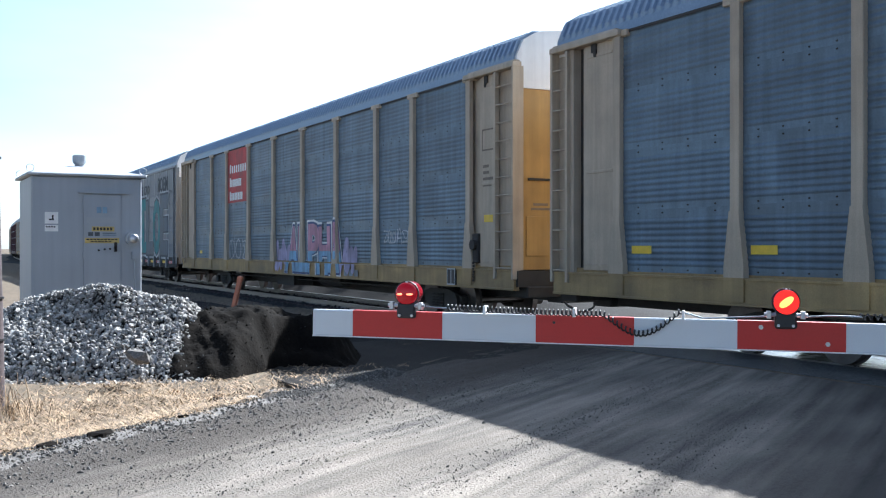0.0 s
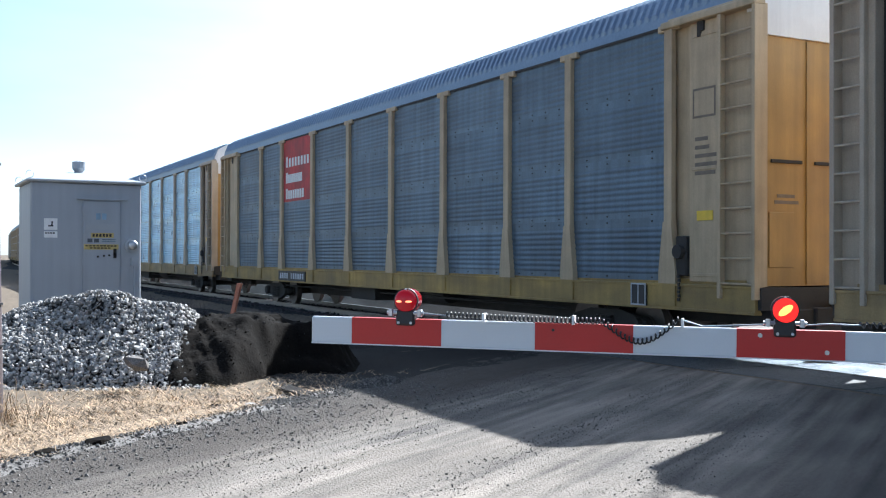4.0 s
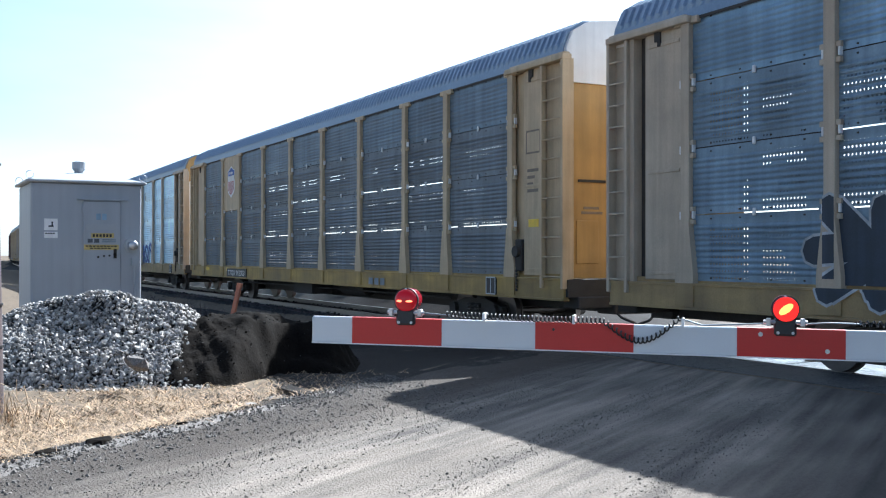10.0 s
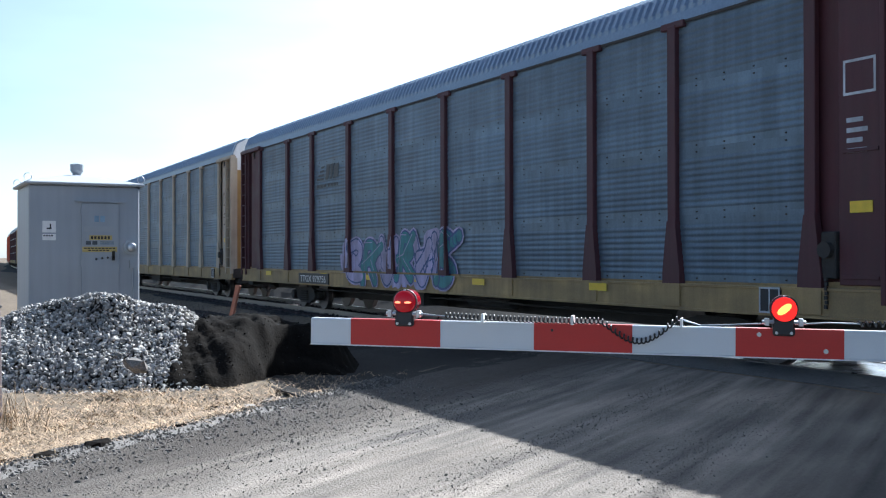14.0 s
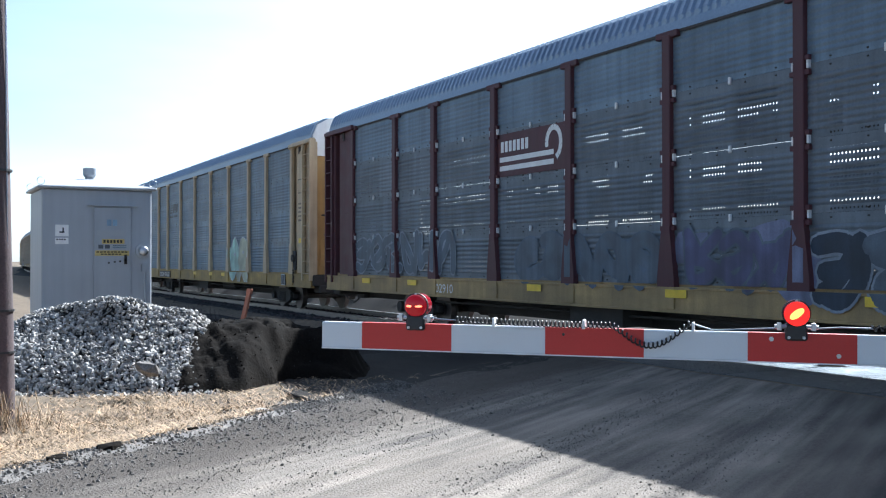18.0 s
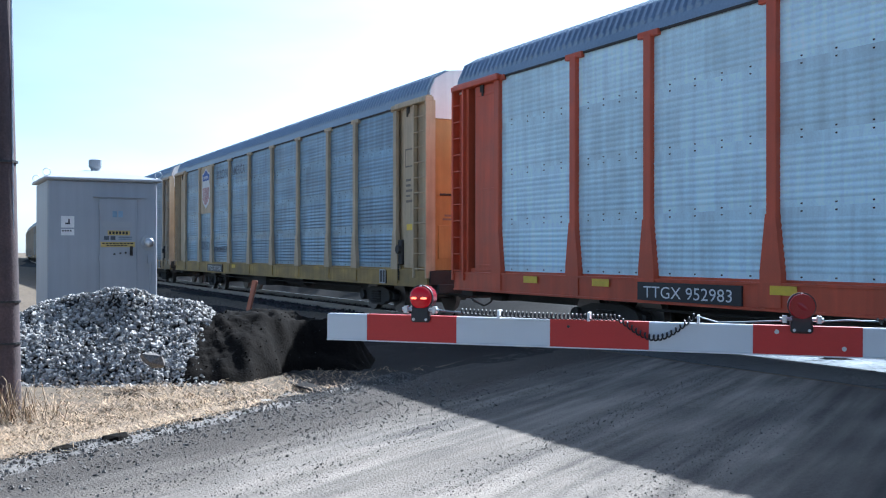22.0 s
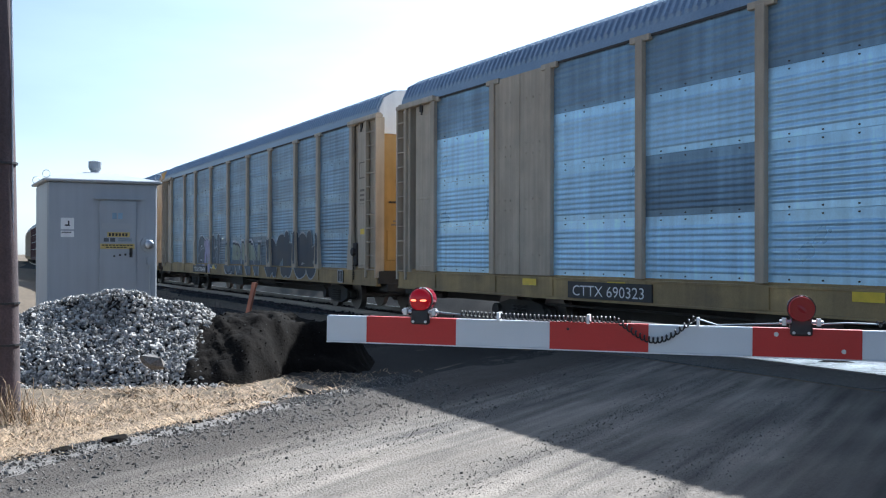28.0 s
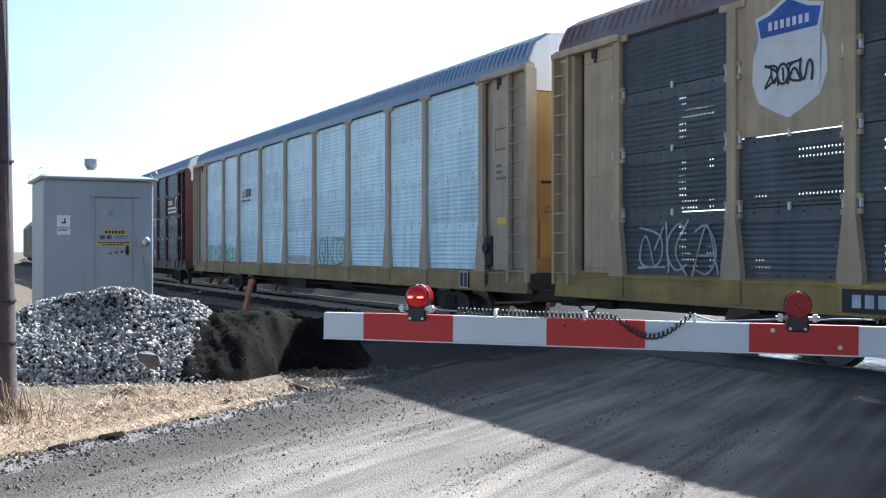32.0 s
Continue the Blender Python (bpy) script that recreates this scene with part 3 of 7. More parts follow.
def roof_mesh(mat):
    """Ribbed sheets that run over the car from eave to shoulder, with a smooth eave rail and crown."""
    v, f, k = [], [], len(ROOF_LINE)
    n = 140
    steps = [(0, 0), (0.30, 0), (0.46, 1), (0.84, 1)]
    for i in range(n):
        for u, up in steps:
            x = REAR + 0.06 + (FRONT - REAR - 0.16) * (i + u) / n
            for y, z in ROOF_LINE:
                d = 0.036 * up if 1.0 < abs(y) < 1.48 else 0.0
                v.append((x, y + math.copysign(d * 0.75, y), z + d * 0.75))
    rows = len(v) // k
    f = [((i - 1) * k + j, (i - 1) * k + j + 1, i * k + j + 1, i * k + j) for i in range(1, rows) for j in range(k - 1)]
    f += [tuple(range(k)), tuple(range((rows - 1) * k, rows * k))[::-1]]
    return grid_mesh("roof", v, f, M[mat])


def cached(store, key, make):
    if key not in store:
        store[key] = make(key)
    return store[key]


TEXTS = {}


def text_shape(text, fat):
    """The outline triangles of a text in a unit square, from the built-in font."""
    if (text, fat) not in TEXTS:
        cu = bpy.data.curves.new("lettering", "FONT")
        cu.body, cu.size, cu.offset, cu.resolution_u = text, 1.0, fat, 3
        ob = new("lettering", cu)
        bpy.context.view_layer.update()
        me = bpy.data.meshes.new_from_object(ob)
        bpy.data.objects.remove(ob)
        xs = [v.co.x for v in me.vertices]
        zs = [v.co.y for v in me.vertices]
        x0, x1, z0, z1 = min(xs), max(xs), min(zs), max(zs)
        TEXTS[(text, fat)] = ([((v.co.x - x0) / (x1 - x0), (v.co.y - z0) / (z1 - z0)) for v in me.vertices], [tuple(f.vertices) for f in me.polygons])
        bpy.data.meshes.remove(me)
    return TEXTS[(text, fat)]


def lettering(text, width, h, mat, fat=0.0):
    v, f = text_shape(text, fat)
    return grid_mesh("lettering", [(x * width, 0, z * h) for x, z in v], f, M[mat])


# how far a letter's rim, outline and fill swell: grown size in metres, font weight
SWELL = ((0.26, 0.075), (0.12, 0.06), (-0.02, 0.045))


# what each wagon looks like, from the front of the train: skin, frame paint, end doors (below, above), row gap, patches, signs
def livery(skin, frame="tan", end=("gold", "white"), gap=0.0, **more):
    return dict(skin=skin, frame=frame, end=end, gap=gap, **more)


MAROON = dict(frame="maroon", end=("maroon", "white"))
CARS = [
    livery("galv_dark", signs=[("tape", 0, 1), ("tape", 1, 1)]),
    livery("galv_dark", signs=[("red_board", 2), ("piece", -0.43, 4.07, 0.83, 2.36, ("pink",), "navy", "letters", 11, dict(text="ALPHA", low="sky", fat=1.2)), ("piece", -1.5, -0.3, 0.84, 1.9, ("lilac",), "lilac", "", 12, {}), ("piece", 4.1, 5.1, 0.84, 1.9, ("lilac",), "lilac", "", 13, {}), ("scrawl", 2.1, 2.95, -0.1, 0.85, "silver", 3), ("sill_logo", 4.4), ("mark", 0.3, 2), ("scrawl", 7.2, 7.9, 0.5, 0.9, "silver", 41)]),
    livery("plate_grey", "grey", ("gold", "white"), plain=True, signs=[("tag", "FAZE", -13.0, -11.7, 4.40, 0.40), ("tag", "2007", -10.4, -8.65, 4.36, 0.44), ("tag", "STATE", -6.74, -4.2, 4.46, 0.56), ("tag", "TO", -3.55, -2.6, 4.40, 0.60),
                                                                      ("tag", "STATE", -1.96, 1.0, 4.78, 0.66), ("tag", "LA", 2.0, 2.75, 4.42, 0.62), ("tag", "VEL CRO", 4.58, 7.13, 4.28, 0.46), ("tag", "ROEM", 9.2, 11.4, 4.25, 0.70),
                                                                      ("piece", -12.95, -4.95, 1.26, 4.06, ("slate", "slate", "teal_deep", "slate", "teal_deep"), "ink_blue", "silver_pale", 21, dict(text="HAYOR", smooth_side=True, fat=1.15)),
                                                                      ("piece", -4.4, 2.35, 1.26, 4.16, ("slate", "teal_deep", "slate", "slate"), "ink_blue", "silver_pale", 22, dict(text="BIDS", smooth_side=True, fat=1.15)),
                                                                      ("piece", 2.95, 11.4, 1.26, 4.12, ("teal_deep", "teal_deep", "slate", "teal_deep", "slate"), "ink_blue", "silver_pale", 23, dict(text="HILOE", smooth_side=True, fat=1.15)),
                                                                      ("stencil", "CP 546096", -9.9, 1.86)]),
    livery("galv_dark", signs=[("shield", 1, True), ("wild", 3.05, 3.95, 0.0, 1.05, ("wine", "pink"), 31), ("wild", 4.02, 5.5, -0.1, 1.1, ("sky", "lilac"), 32), ("sill_logo", 4.4), ("plate", "TTGX 973722", 1.6), ("tape_sill", 1.2), ("tape_sill", 3.2), ("tape_sill", 4.6), ("tape_sill", 6.1)]),
    livery("galv_dark", "yellow", signs=[("red_board", 2), ("plate", "", 2.0)]),
    livery("galv_light", gap=0.014, signs=[("stripes_logo", 2, 2.35, 0.9), ("plate", "ETTX 703034", 2.1), ("tape_sill", 0.3), ("tape_sill", 1.4), ("tape_sill", 1.7), ("tape_sill", 3.6)]),
    livery("vented_dark", gap=0.018, **MAROON, signs=[("maroon_board", 3), ("maroon_board", 8), ("piece", -9.5, -2.9, 0.86, 2.62, ("wine", "silver_pale", "rose"), "silver", "wine", 61, dict(cloud="green")), ("piece", -2.7, 4.4, 0.86, 2.62, ("rose", "wine", "silver_pale"), "silver", "wine", 64, {}), ("piece", 4.6, 9.8, 0.9, 2.5, ("wine", "rose"), "silver", "wine", 63, dict(cloud="green")), ("tape_sill", 0.2), ("tape_sill", 3.1)]),
    livery("galv", gap=0.006, signs=[("bars", 2, 2.45, 0.42, 1.9, "grey"), ("plate", "TTGX 990744", 2.0), ("piece", 1.9, 4.0, 0.84, 2.0, ("silver_pale",), "grey", "", 71, dict(fat=1.4)), ("piece", 4.6, 9.0, 0.84, 2.45, ("lilac", "silver"), "ink_blue", "", 72, dict(fat=0.8)), ("sill_logo", 4.15)]),
    livery("vented", "tan", gap=0.018, patches={(2, 2): "galv_light"}, signs=[("piece", -9.7, -7.3, 0.95, 2.35, ("ink_blue",), "silver_pale", "", 81, dict(fat=1.2)), ("piece", -4.8, -2.1, 1.2, 2.36, ("sky",), "navy", "wine", 82, dict(fat=1.1)), ("piece", 0.91, 4.53, 0.83, 2.4, ("ink_blue",), "silver_pale", "", 83, dict(fat=1.35)), ("tape_sill", 6.3), ("tape_sill", 7.4), ("tape_sill", 8.7)]),
    livery("vented_dark", "yellow", gap=0.018, signs=[("shield", 1, True, 0.68), ("sill_logo", 4.4), ("plate", "TTGX 965003", 1.4), ("tape_sill", 0.2), ("tape_sill", 1.3)]),
    livery("galv_light", end=("white", "gold"), signs=[("shield", 1, True), ("word", "BUILDING", 2.22, 2.95, 3.38, 0.35, "grey"), ("word", "AMERICA", 3.07, 3.72, 3.38, 0.35, "grey"), ("scrawl", 1.85, 2.9, -0.1, 1.15, "ink_blue", 101), ("scrawl", 3.02, 3.32, 0.2, 0.9, "ink_blue", 102), ("scrawl", 3.42, 3.75, 0.05, 1.0, "ink_blue", 104), ("piece", -1.63, 2.6, 0.95, 2.45, ("blue",), "blue", "", 103, dict(fat=0.3)), ("piece", 3.0, 6.2, 1.05, 2.3, ("blue",), "navy", "", 105, dict(fat=0.3)), ("tint", 0, "sky", 0.0, 0.85), ("plate", "TTGX 715586", 2.2)]),
    livery("vented_light", gap=0.018, signs=[("stripes_logo", 2, 2.1, 0.95), ("sill_logo", 4.4), ("plate", "TTGX 990880", 1.4), ("tape_sill", 3.8), ("tape_sill", 5.1), ("tape_sill", 6.5)]),
    livery("galv_dark", **MAROON, sill="tan", signs=[("stripes_logo", 2, 2.35, 0.7), ("wild", 3.0, 5.2, -0.35, 1.0, ("lilac", "teal", "lilac"), 121), ("plate", "TTGX 979756", 1.6), ("tape_sill", 0.3), ("tape_sill", 2.3), ("tape_sill", 3.4), ("tape_sill", 4.4), ("tape_sill", 5.5), ("tape_sill", 7.0)]),
    livery("galv_dark", signs=[("wild", 2.0, 3.0, 0.0, 0.9, ("silver", "teal"), 131)]),
    livery("galv", "yellow", gap=0.004, signs=[("block_logo", 2, 2.35, "amber"), ("piece", -8.9, -3.1, 0.84, 2.40, ("mauve", "lilac"), "plum", "", 141, dict(cloud="teal", fat=1.25)), ("scrawl", 3.42, 3.75, 0.3, 0.95, "plum", 143), ("plate", "TTGX 851217", 2.0), ("tape_sill", 1.7), ("tape_sill", 3.2), ("wild", 6.2, 7.2, -0.1, 1.1, ("lilac", "wine"), 142)]),
    livery("vented_dark", gap=0.004, **MAROON, sill="tan", signs=[("maroon_board", 3), ("maroon_board", 8), ("piece", -12.0, -6.3, 1.2, 2.35, ("slate",), "sprayed_pale", "", 151, dict(fat=0.8)), ("piece", -3.78, 0.7, 1.15, 2.15, ("slate",), "grey", "", 152, {}), ("piece", 1.3, 3.5, 1.15, 2.1, ("dusk",), "slate", "", 153, dict(fat=1.0, cloud="dusk_pale")), ("piece", 3.86, 8.2, 0.9, 2.0, ("ink_blue", "slate"), "sprayed_pale", "", 154, dict(fat=1.2)), ("tape_sill", 0.3), ("tape_sill", 1.4), ("tape_sill", 3.5), ("tape_sill", 5.0), ("tape_sill", 6.4), ("stencil_sill", "802910", 2.0)]),
    livery("galv_dark", "yellow", signs=[("stripes_logo", 2, 2.4, 0.7), ("piece", 3.85, 6.3, 0.84, 2.40, ("mint", "straw_paint"), "silver", "", 161, dict(fat=1.45)), ("plate", "TTGX 974325", 1.3), ("tape_sill", 4.0), ("tape_sill", 5.0), ("tape_sill", 5.7)]),
    livery("vented_dark", gap=0.018, **MAROON, sill="tan", signs=[("maroon_board", 3), ("maroon_board", 8), ("scrawl", 1.9, 2.8, 0.0, 1.1, "silver", 171), ("scrawl", 3.0, 4.1, 0.0, 1.2, "silver", 172), ("tape_sill", 0.2), ("tape_sill", 1.2), ("tape_sill", 3.3), ("tape_sill", 5.0), ("tape_sill", 6.1), ("tape_sill", 7.2)]),
    livery("galv_new", "orange", ("orange", "white"), signs=[("swoosh_logo", 6), ("plate", "TTGX 952983", 1.95), ("tape_sill", 0.4), ("tape_sill", 1.3), ("tape_sill", 3.0)]),
    livery("galv", "yellow", gap=0.005, signs=[("shield", 1, True), ("word", "BUILDING", 2.22, 2.95, 3.38, 0.35, "grey"), ("word", "AMERICA", 3.07, 3.72, 3.38, 0.35, "grey"), ("scrawl", 2.1, 2.9, 0.4, 0.65, "grey", 191), ("scrawl", 1.1, 1.9, 0.5, 0.9, "grey", 192), ("plate", "TTGX 853392", 1.8), ("tape_sill", 3.2)]),
    livery("galv_dark", signs=[("block_logo", 2, 2.5, "amber"), ("sill_logo", 4.4), ("plate", "TTGX 985328", 1.6), ("scrawl", 0.4, 0.8, 0.1, 0.6, "silver", 201), ("tape_sill", 0.8), ("tape_sill", 3.5), ("tape_sill", 4.6)]),
    livery("galv_dark", signs=[("red_board", 2), ("sill_logo", 4.4), ("scrawl", 2.0, 2.95, 0.0, 0.8, "green", 211), ("piece", -5.0, -2.35, 1.2, 1.97, ("rose",), "grey", "", 212, {}), ("piece", -2.05, 0.55, 0.9, 1.9, ("green",), "lime", "", 213, {}), ("piece", 0.73, 3.3, 0.84, 2.05, ("lilac", "silver"), "ink_blue", "silver", 214, {}), ("scrawl", 6.05, 6.5, 0.3, 0.95, "lime", 217), ("piece", 5.1, 7.0, 0.84, 1.95, ("blue",), "navy", "", 215, dict(fat=1.5)), ("piece", 7.06, 8.15, 0.84, 2.0, ("sky",), "navy", "", 216, dict(text="T", fat=1.6)), ("piece", 8.35, 11.0, 1.0, 1.95, ("slate",), "lime", "", 218, {}), ("plate", "", 1.6)]),
    livery("galv_light", "yellow", signs=[("swoosh_logo", 3), ("plate", "", 2.0)]),
    livery("galv_light", "tan", gap=0.005, boarded=(1, 7), slim=True, patches={(0, 3): "galv", (2, 3): "galv", (3, 3): "galv", (4, 3): "galv", (5, 2): "galv", (3, 1): "galv"}, signs=[("swoosh_logo", 6), ("plate", "CTTX 690323", 2.3), ("tape_sill", 1.6), ("tape_sill", 2.7), ("tape_sill", 4.6), ("tape_sill", 6.4), ("scrawl", 1.05, 1.95, 0.9, 1.4, "sky", 231)]),
    livery("galv", "tan", gap=0.006, patches={(3, 0): "galv_dark", (5, 0): "galv_dark"}, signs=[("piece", -6.9, -3.2, 0.84, 2.45, ("slate", "lilac"), "ink_blue", "silver", 241, {}), ("piece", -2.06, 2.4, 0.84, 2.02, ("khaki",), "ink_blue", "silver", 242, dict(text="URNN", fat=1.5, low="slate")), ("piece", 3.2, 8.6, 0.84, 2.3, ("ink_blue",), "silver_pale", "", 243, dict(fat=1.5)), ("plate", "TTGX 700496", 2.0), ("tape_sill", 3.2)]),
    livery("galv_light", end=("white", "gold"), gap=0.005, patches={(1, 3): "galv", (1, 2): "galv", (1, 0): "galv", (3, 1): "galv_dark"}, signs=[("bars", 2, 2.6, 0.5, 1.5, "grey"), ("piece", -5.1, 4.67, 0.84, 2.25, ("mint",), "navy", "", 251, dict(text="NOMISKNOWER", low="olive_gold", cloud="blue", fat=1.3)), ("plate", "ETTX 715771", 2.0), ("tape_sill", 3.1), ("tape_sill", 4.3)]),
    livery("vented_sooty", "yellow", ("slatted", "white"), gap=0.018, roof="roof_rust", patches={(8, 1): "vented_light"}, signs=[("shield", 1, False), ("scrawl", 0.2, 0.9, 0.0, 0.9, "silver", 261), ("tint", 3, "silver", -0.1, 0.9), ("scrawl", 5.0, 7.0, 0.05, 0.95, "grey", 262), ("scrawl", 8.95, 9.4, 1.6, 2.0, "grey", 263), ("plate", "", 2.0)]),
    livery("galv_new", signs=[("stripes_logo", 2, 2.2, 0.5), ("scrawl", 0.1, 1.9, 0.0, 0.7, "green", 271), ("scrawl", 5.1, 5.9, -0.1, 0.9, "green", 272), ("tint", 4, "silver", -0.1, 0.3)]),
    livery("vented_dark", gap=0.018, **MAROON, signs=[("maroon_board", 3), ("maroon_board", 8)]),
    livery("galv_dark", signs=[]),
    livery("galv", signs=[]),
    livery("galv_dark", signs=[]),
    livery("galv_dark", signs=[]),
]
for texts in [sign[-1].get("text", "") for c in CARS for sign in c["signs"] if sign[0] == "piece"]:
    for ch in sorted(set(texts) - set(" I")):
        for _, weight in SWELL:
            text_shape(ch, weight)
for sign in [q for c in CARS for q in c["signs"]]:
    if sign[0] in ("tag", "word", "plate", "stencil", "stencil_sill") and sign[1]:
        text_shape(sign[1], {"tag": 0.025, "word": 0.004}.get(sign[0], 0.0))
WORDS = {"galv_new": "shiny new galvanised", "galv_light": "bright galvanised", "galv": "blue-grey galvanised", "galv_dark": "weathered grey", "galv_sooty": "sooty dark grey", "vented_sooty": "sooty vented", "vented_dark": "weathered vented",
         "vented": "grey vented", "plate_grey": "smooth grey painted", "vented_light": "bright vented galvanised"}
FACE = -HALF + 0.031


def spot(b):
    """The x of a place given in bays from the rear."""
    i = min(int(b), 8)
    return EDGES[i] + (EDGES[i + 1] - EDGES[i]) * (b - i)


def flat(outlines, y, mat, name="painting"):
    """Plane shapes in (x, z), each a little proud of the last."""
    bm = bmesh.new()
    for o in outlines:
        a = [bm.verts.new((x, y, z)) for x, z in o]
        if len(a) > 2:
            bm.faces.new(a)
        y -= 0.00002
    bmesh.ops.triangulate(bm, faces=bm.faces[:])
    return mesh_of(name, bm, mat)


def bars(outlines, y, mat, parent, label="", name="bar"):
    """Plain painted bars, one object each."""
    for o in outlines:
        part(name, flat([o], y, mat, name), None, parent, label)


def blob(r, cx, cz, w, h, n=13, rough=0.25):
    ph = [r.uniform(1 - rough, 1 + rough * 0.5) for _ in range(n)]
    return [(cx + w * ph[i] * math.cos(i / n * math.tau), cz + h * ph[i] * math.copysign(abs(math.sin(i / n * math.tau)) ** 0.7, math.sin(i / n * math.tau))) for i in range(n)]


# sprayed shapes, each a few fat strokes in a unit square: stems, arches, hooks and bowls
SPRAYED = [
    [[(0.1, 0.0), (0.12, 1.0), (0.6, 0.95), (0.85, 0.72), (0.6, 0.5), (0.2, 0.48)], [(0.45, 0.48), (0.9, 0.0)]],
    [[(0.9, 0.9), (0.4, 1.0), (0.1, 0.78), (0.35, 0.55), (0.75, 0.45), (0.9, 0.2), (0.5, 0.0), (0.05, 0.08)]],
    [[(0.05, 0.0), (0.35, 0.95), (0.6, 1.0), (0.95, 0.0)], [(0.25, 0.35), (0.8, 0.38)]],
    [[(0.88, 0.85), (0.5, 1.0), (0.12, 0.7), (0.1, 0.3), (0.45, 0.0), (0.9, 0.14)], [(0.3, 0.52), (0.75, 0.55)]],
    [[(0.1, 1.0), (0.14, 0.25), (0.45, 0.0), (0.82, 0.2), (0.88, 1.0)]],
    [[(0.12, 0.0), (0.1, 1.0), (0.5, 0.35), (0.88, 1.0), (0.9, 0.0)]],
    [[(0.1, 1.0), (0.15, 0.0)], [(0.85, 1.0), (0.2, 0.48), (0.9, 0.0)]],
    [[(0.5, 1.0), (0.12, 0.72), (0.12, 0.28), (0.5, 0.0), (0.88, 0.28), (0.88, 0.72), (0.5, 1.0)]],
]


def fat_stroke(pts, w, n=8):
    """A swept ribbon with rounded bends and ends."""
    for _ in range(2):
        eased = [pts[0]]
        for (xa, za), (xb, zb) in zip(pts, pts[1:]):
            eased += [(0.75 * xa + 0.25 * xb, 0.75 * za + 0.25 * zb), (0.25 * xa + 0.75 * xb, 0.25 * za + 0.75 * zb)]
        pts = eased + [pts[-1]]
    out = stroke(pts, w)
    out += [[(x + w / 2 * math.cos(i / n * math.tau), z + w / 2 * math.sin(i / n * math.tau)) for i in range(n)] for x, z in pts]
    return out


def letter(ch, fat):
    """Outline triangles of one letter in a unit square; a stem with broad serifs for I."""
    if ch == "I":
        return [[(a, b), (c, b), (c, d), (a, d)] for a, b, c, d in ((0.28, 0.0, 0.72, 1.0), (0.02, 0.78, 0.98, 1.0), (0.02, 0.0, 0.98, 0.2))]
    v, f = text_shape(ch, fat)
    return [[v[i] for i in tri] for tri in f]


def clipped(me, x0, x1, z0, z1):
    bm = bmesh.new()
    bm.from_mesh(me)
    for co, no in (((x0, 0, 0), (-1, 0, 0)), ((x1, 0, 0), (1, 0, 0)), ((0, 0, z0), (0, 0, -1)), ((0, 0, z1), (0, 0, 1))):
        bmesh.ops.bisect_plane(bm, geom=bm.verts[:] + bm.edges[:] + bm.faces[:], plane_co=co, plane_no=no, clear_outer=True)
    return bm


def sprayed(name, outlines, lift, mat, parent, label, smooth_side=False):
    """Paint that lies on the sheets and goes on over the posts and the sill."""
    if not outlines:
        return None
    whole = flat(outlines, 0.0, mat, name)
    if smooth_side:
        for v in whole.vertices:
            v.co.y += -HALF - 0.006 - lift
        return tagged(part(name, whole, None, parent, label), kind="stuff")
    xs = [v.co.x for v in whole.vertices]
    zs = [v.co.z for v in whole.vertices]
    main = clipped(whole, -50, 50, SILL + 0.02, 50)
    bmesh.ops.translate(main, verts=main.verts[:], vec=(0, FACE - 0.002 - lift, 0))
    regions = [(e - 0.095, e + 0.095, SILL + 0.1, EAVE) for e in EDGES if min(xs) < e < max(xs)]
    if min(zs) < SILL - 0.05:
        regions.append((min(xs), max(xs), 0.82, SILL - 0.02))
    for reg in regions:
        near = [o for o in outlines if min(x for x, _ in o) < reg[1] and max(x for x, _ in o) > reg[0] and min(z for _, z in o) < reg[3] and max(z for _, z in o) > reg[2]]
        if not near:
            continue
        some = flat(near, 0.0, mat, name)
        bit = clipped(some, *reg)
        bpy.data.meshes.remove(some)
        bmesh.ops.translate(bit, verts=bit.verts[:], vec=(0, -HALF - 0.0605 - lift * 0.3, 0))
        tmp = bpy.data.meshes.new("bit")
        bit.to_mesh(tmp)
        bit.free()
        main.from_mesh(tmp)
        bpy.data.meshes.remove(tmp)
    bpy.data.meshes.remove(whole)
    if not main.faces:
        main.free()
        return None
    return tagged(part(name, mesh_of(name, main, mat), None, parent, label), kind="stuff")


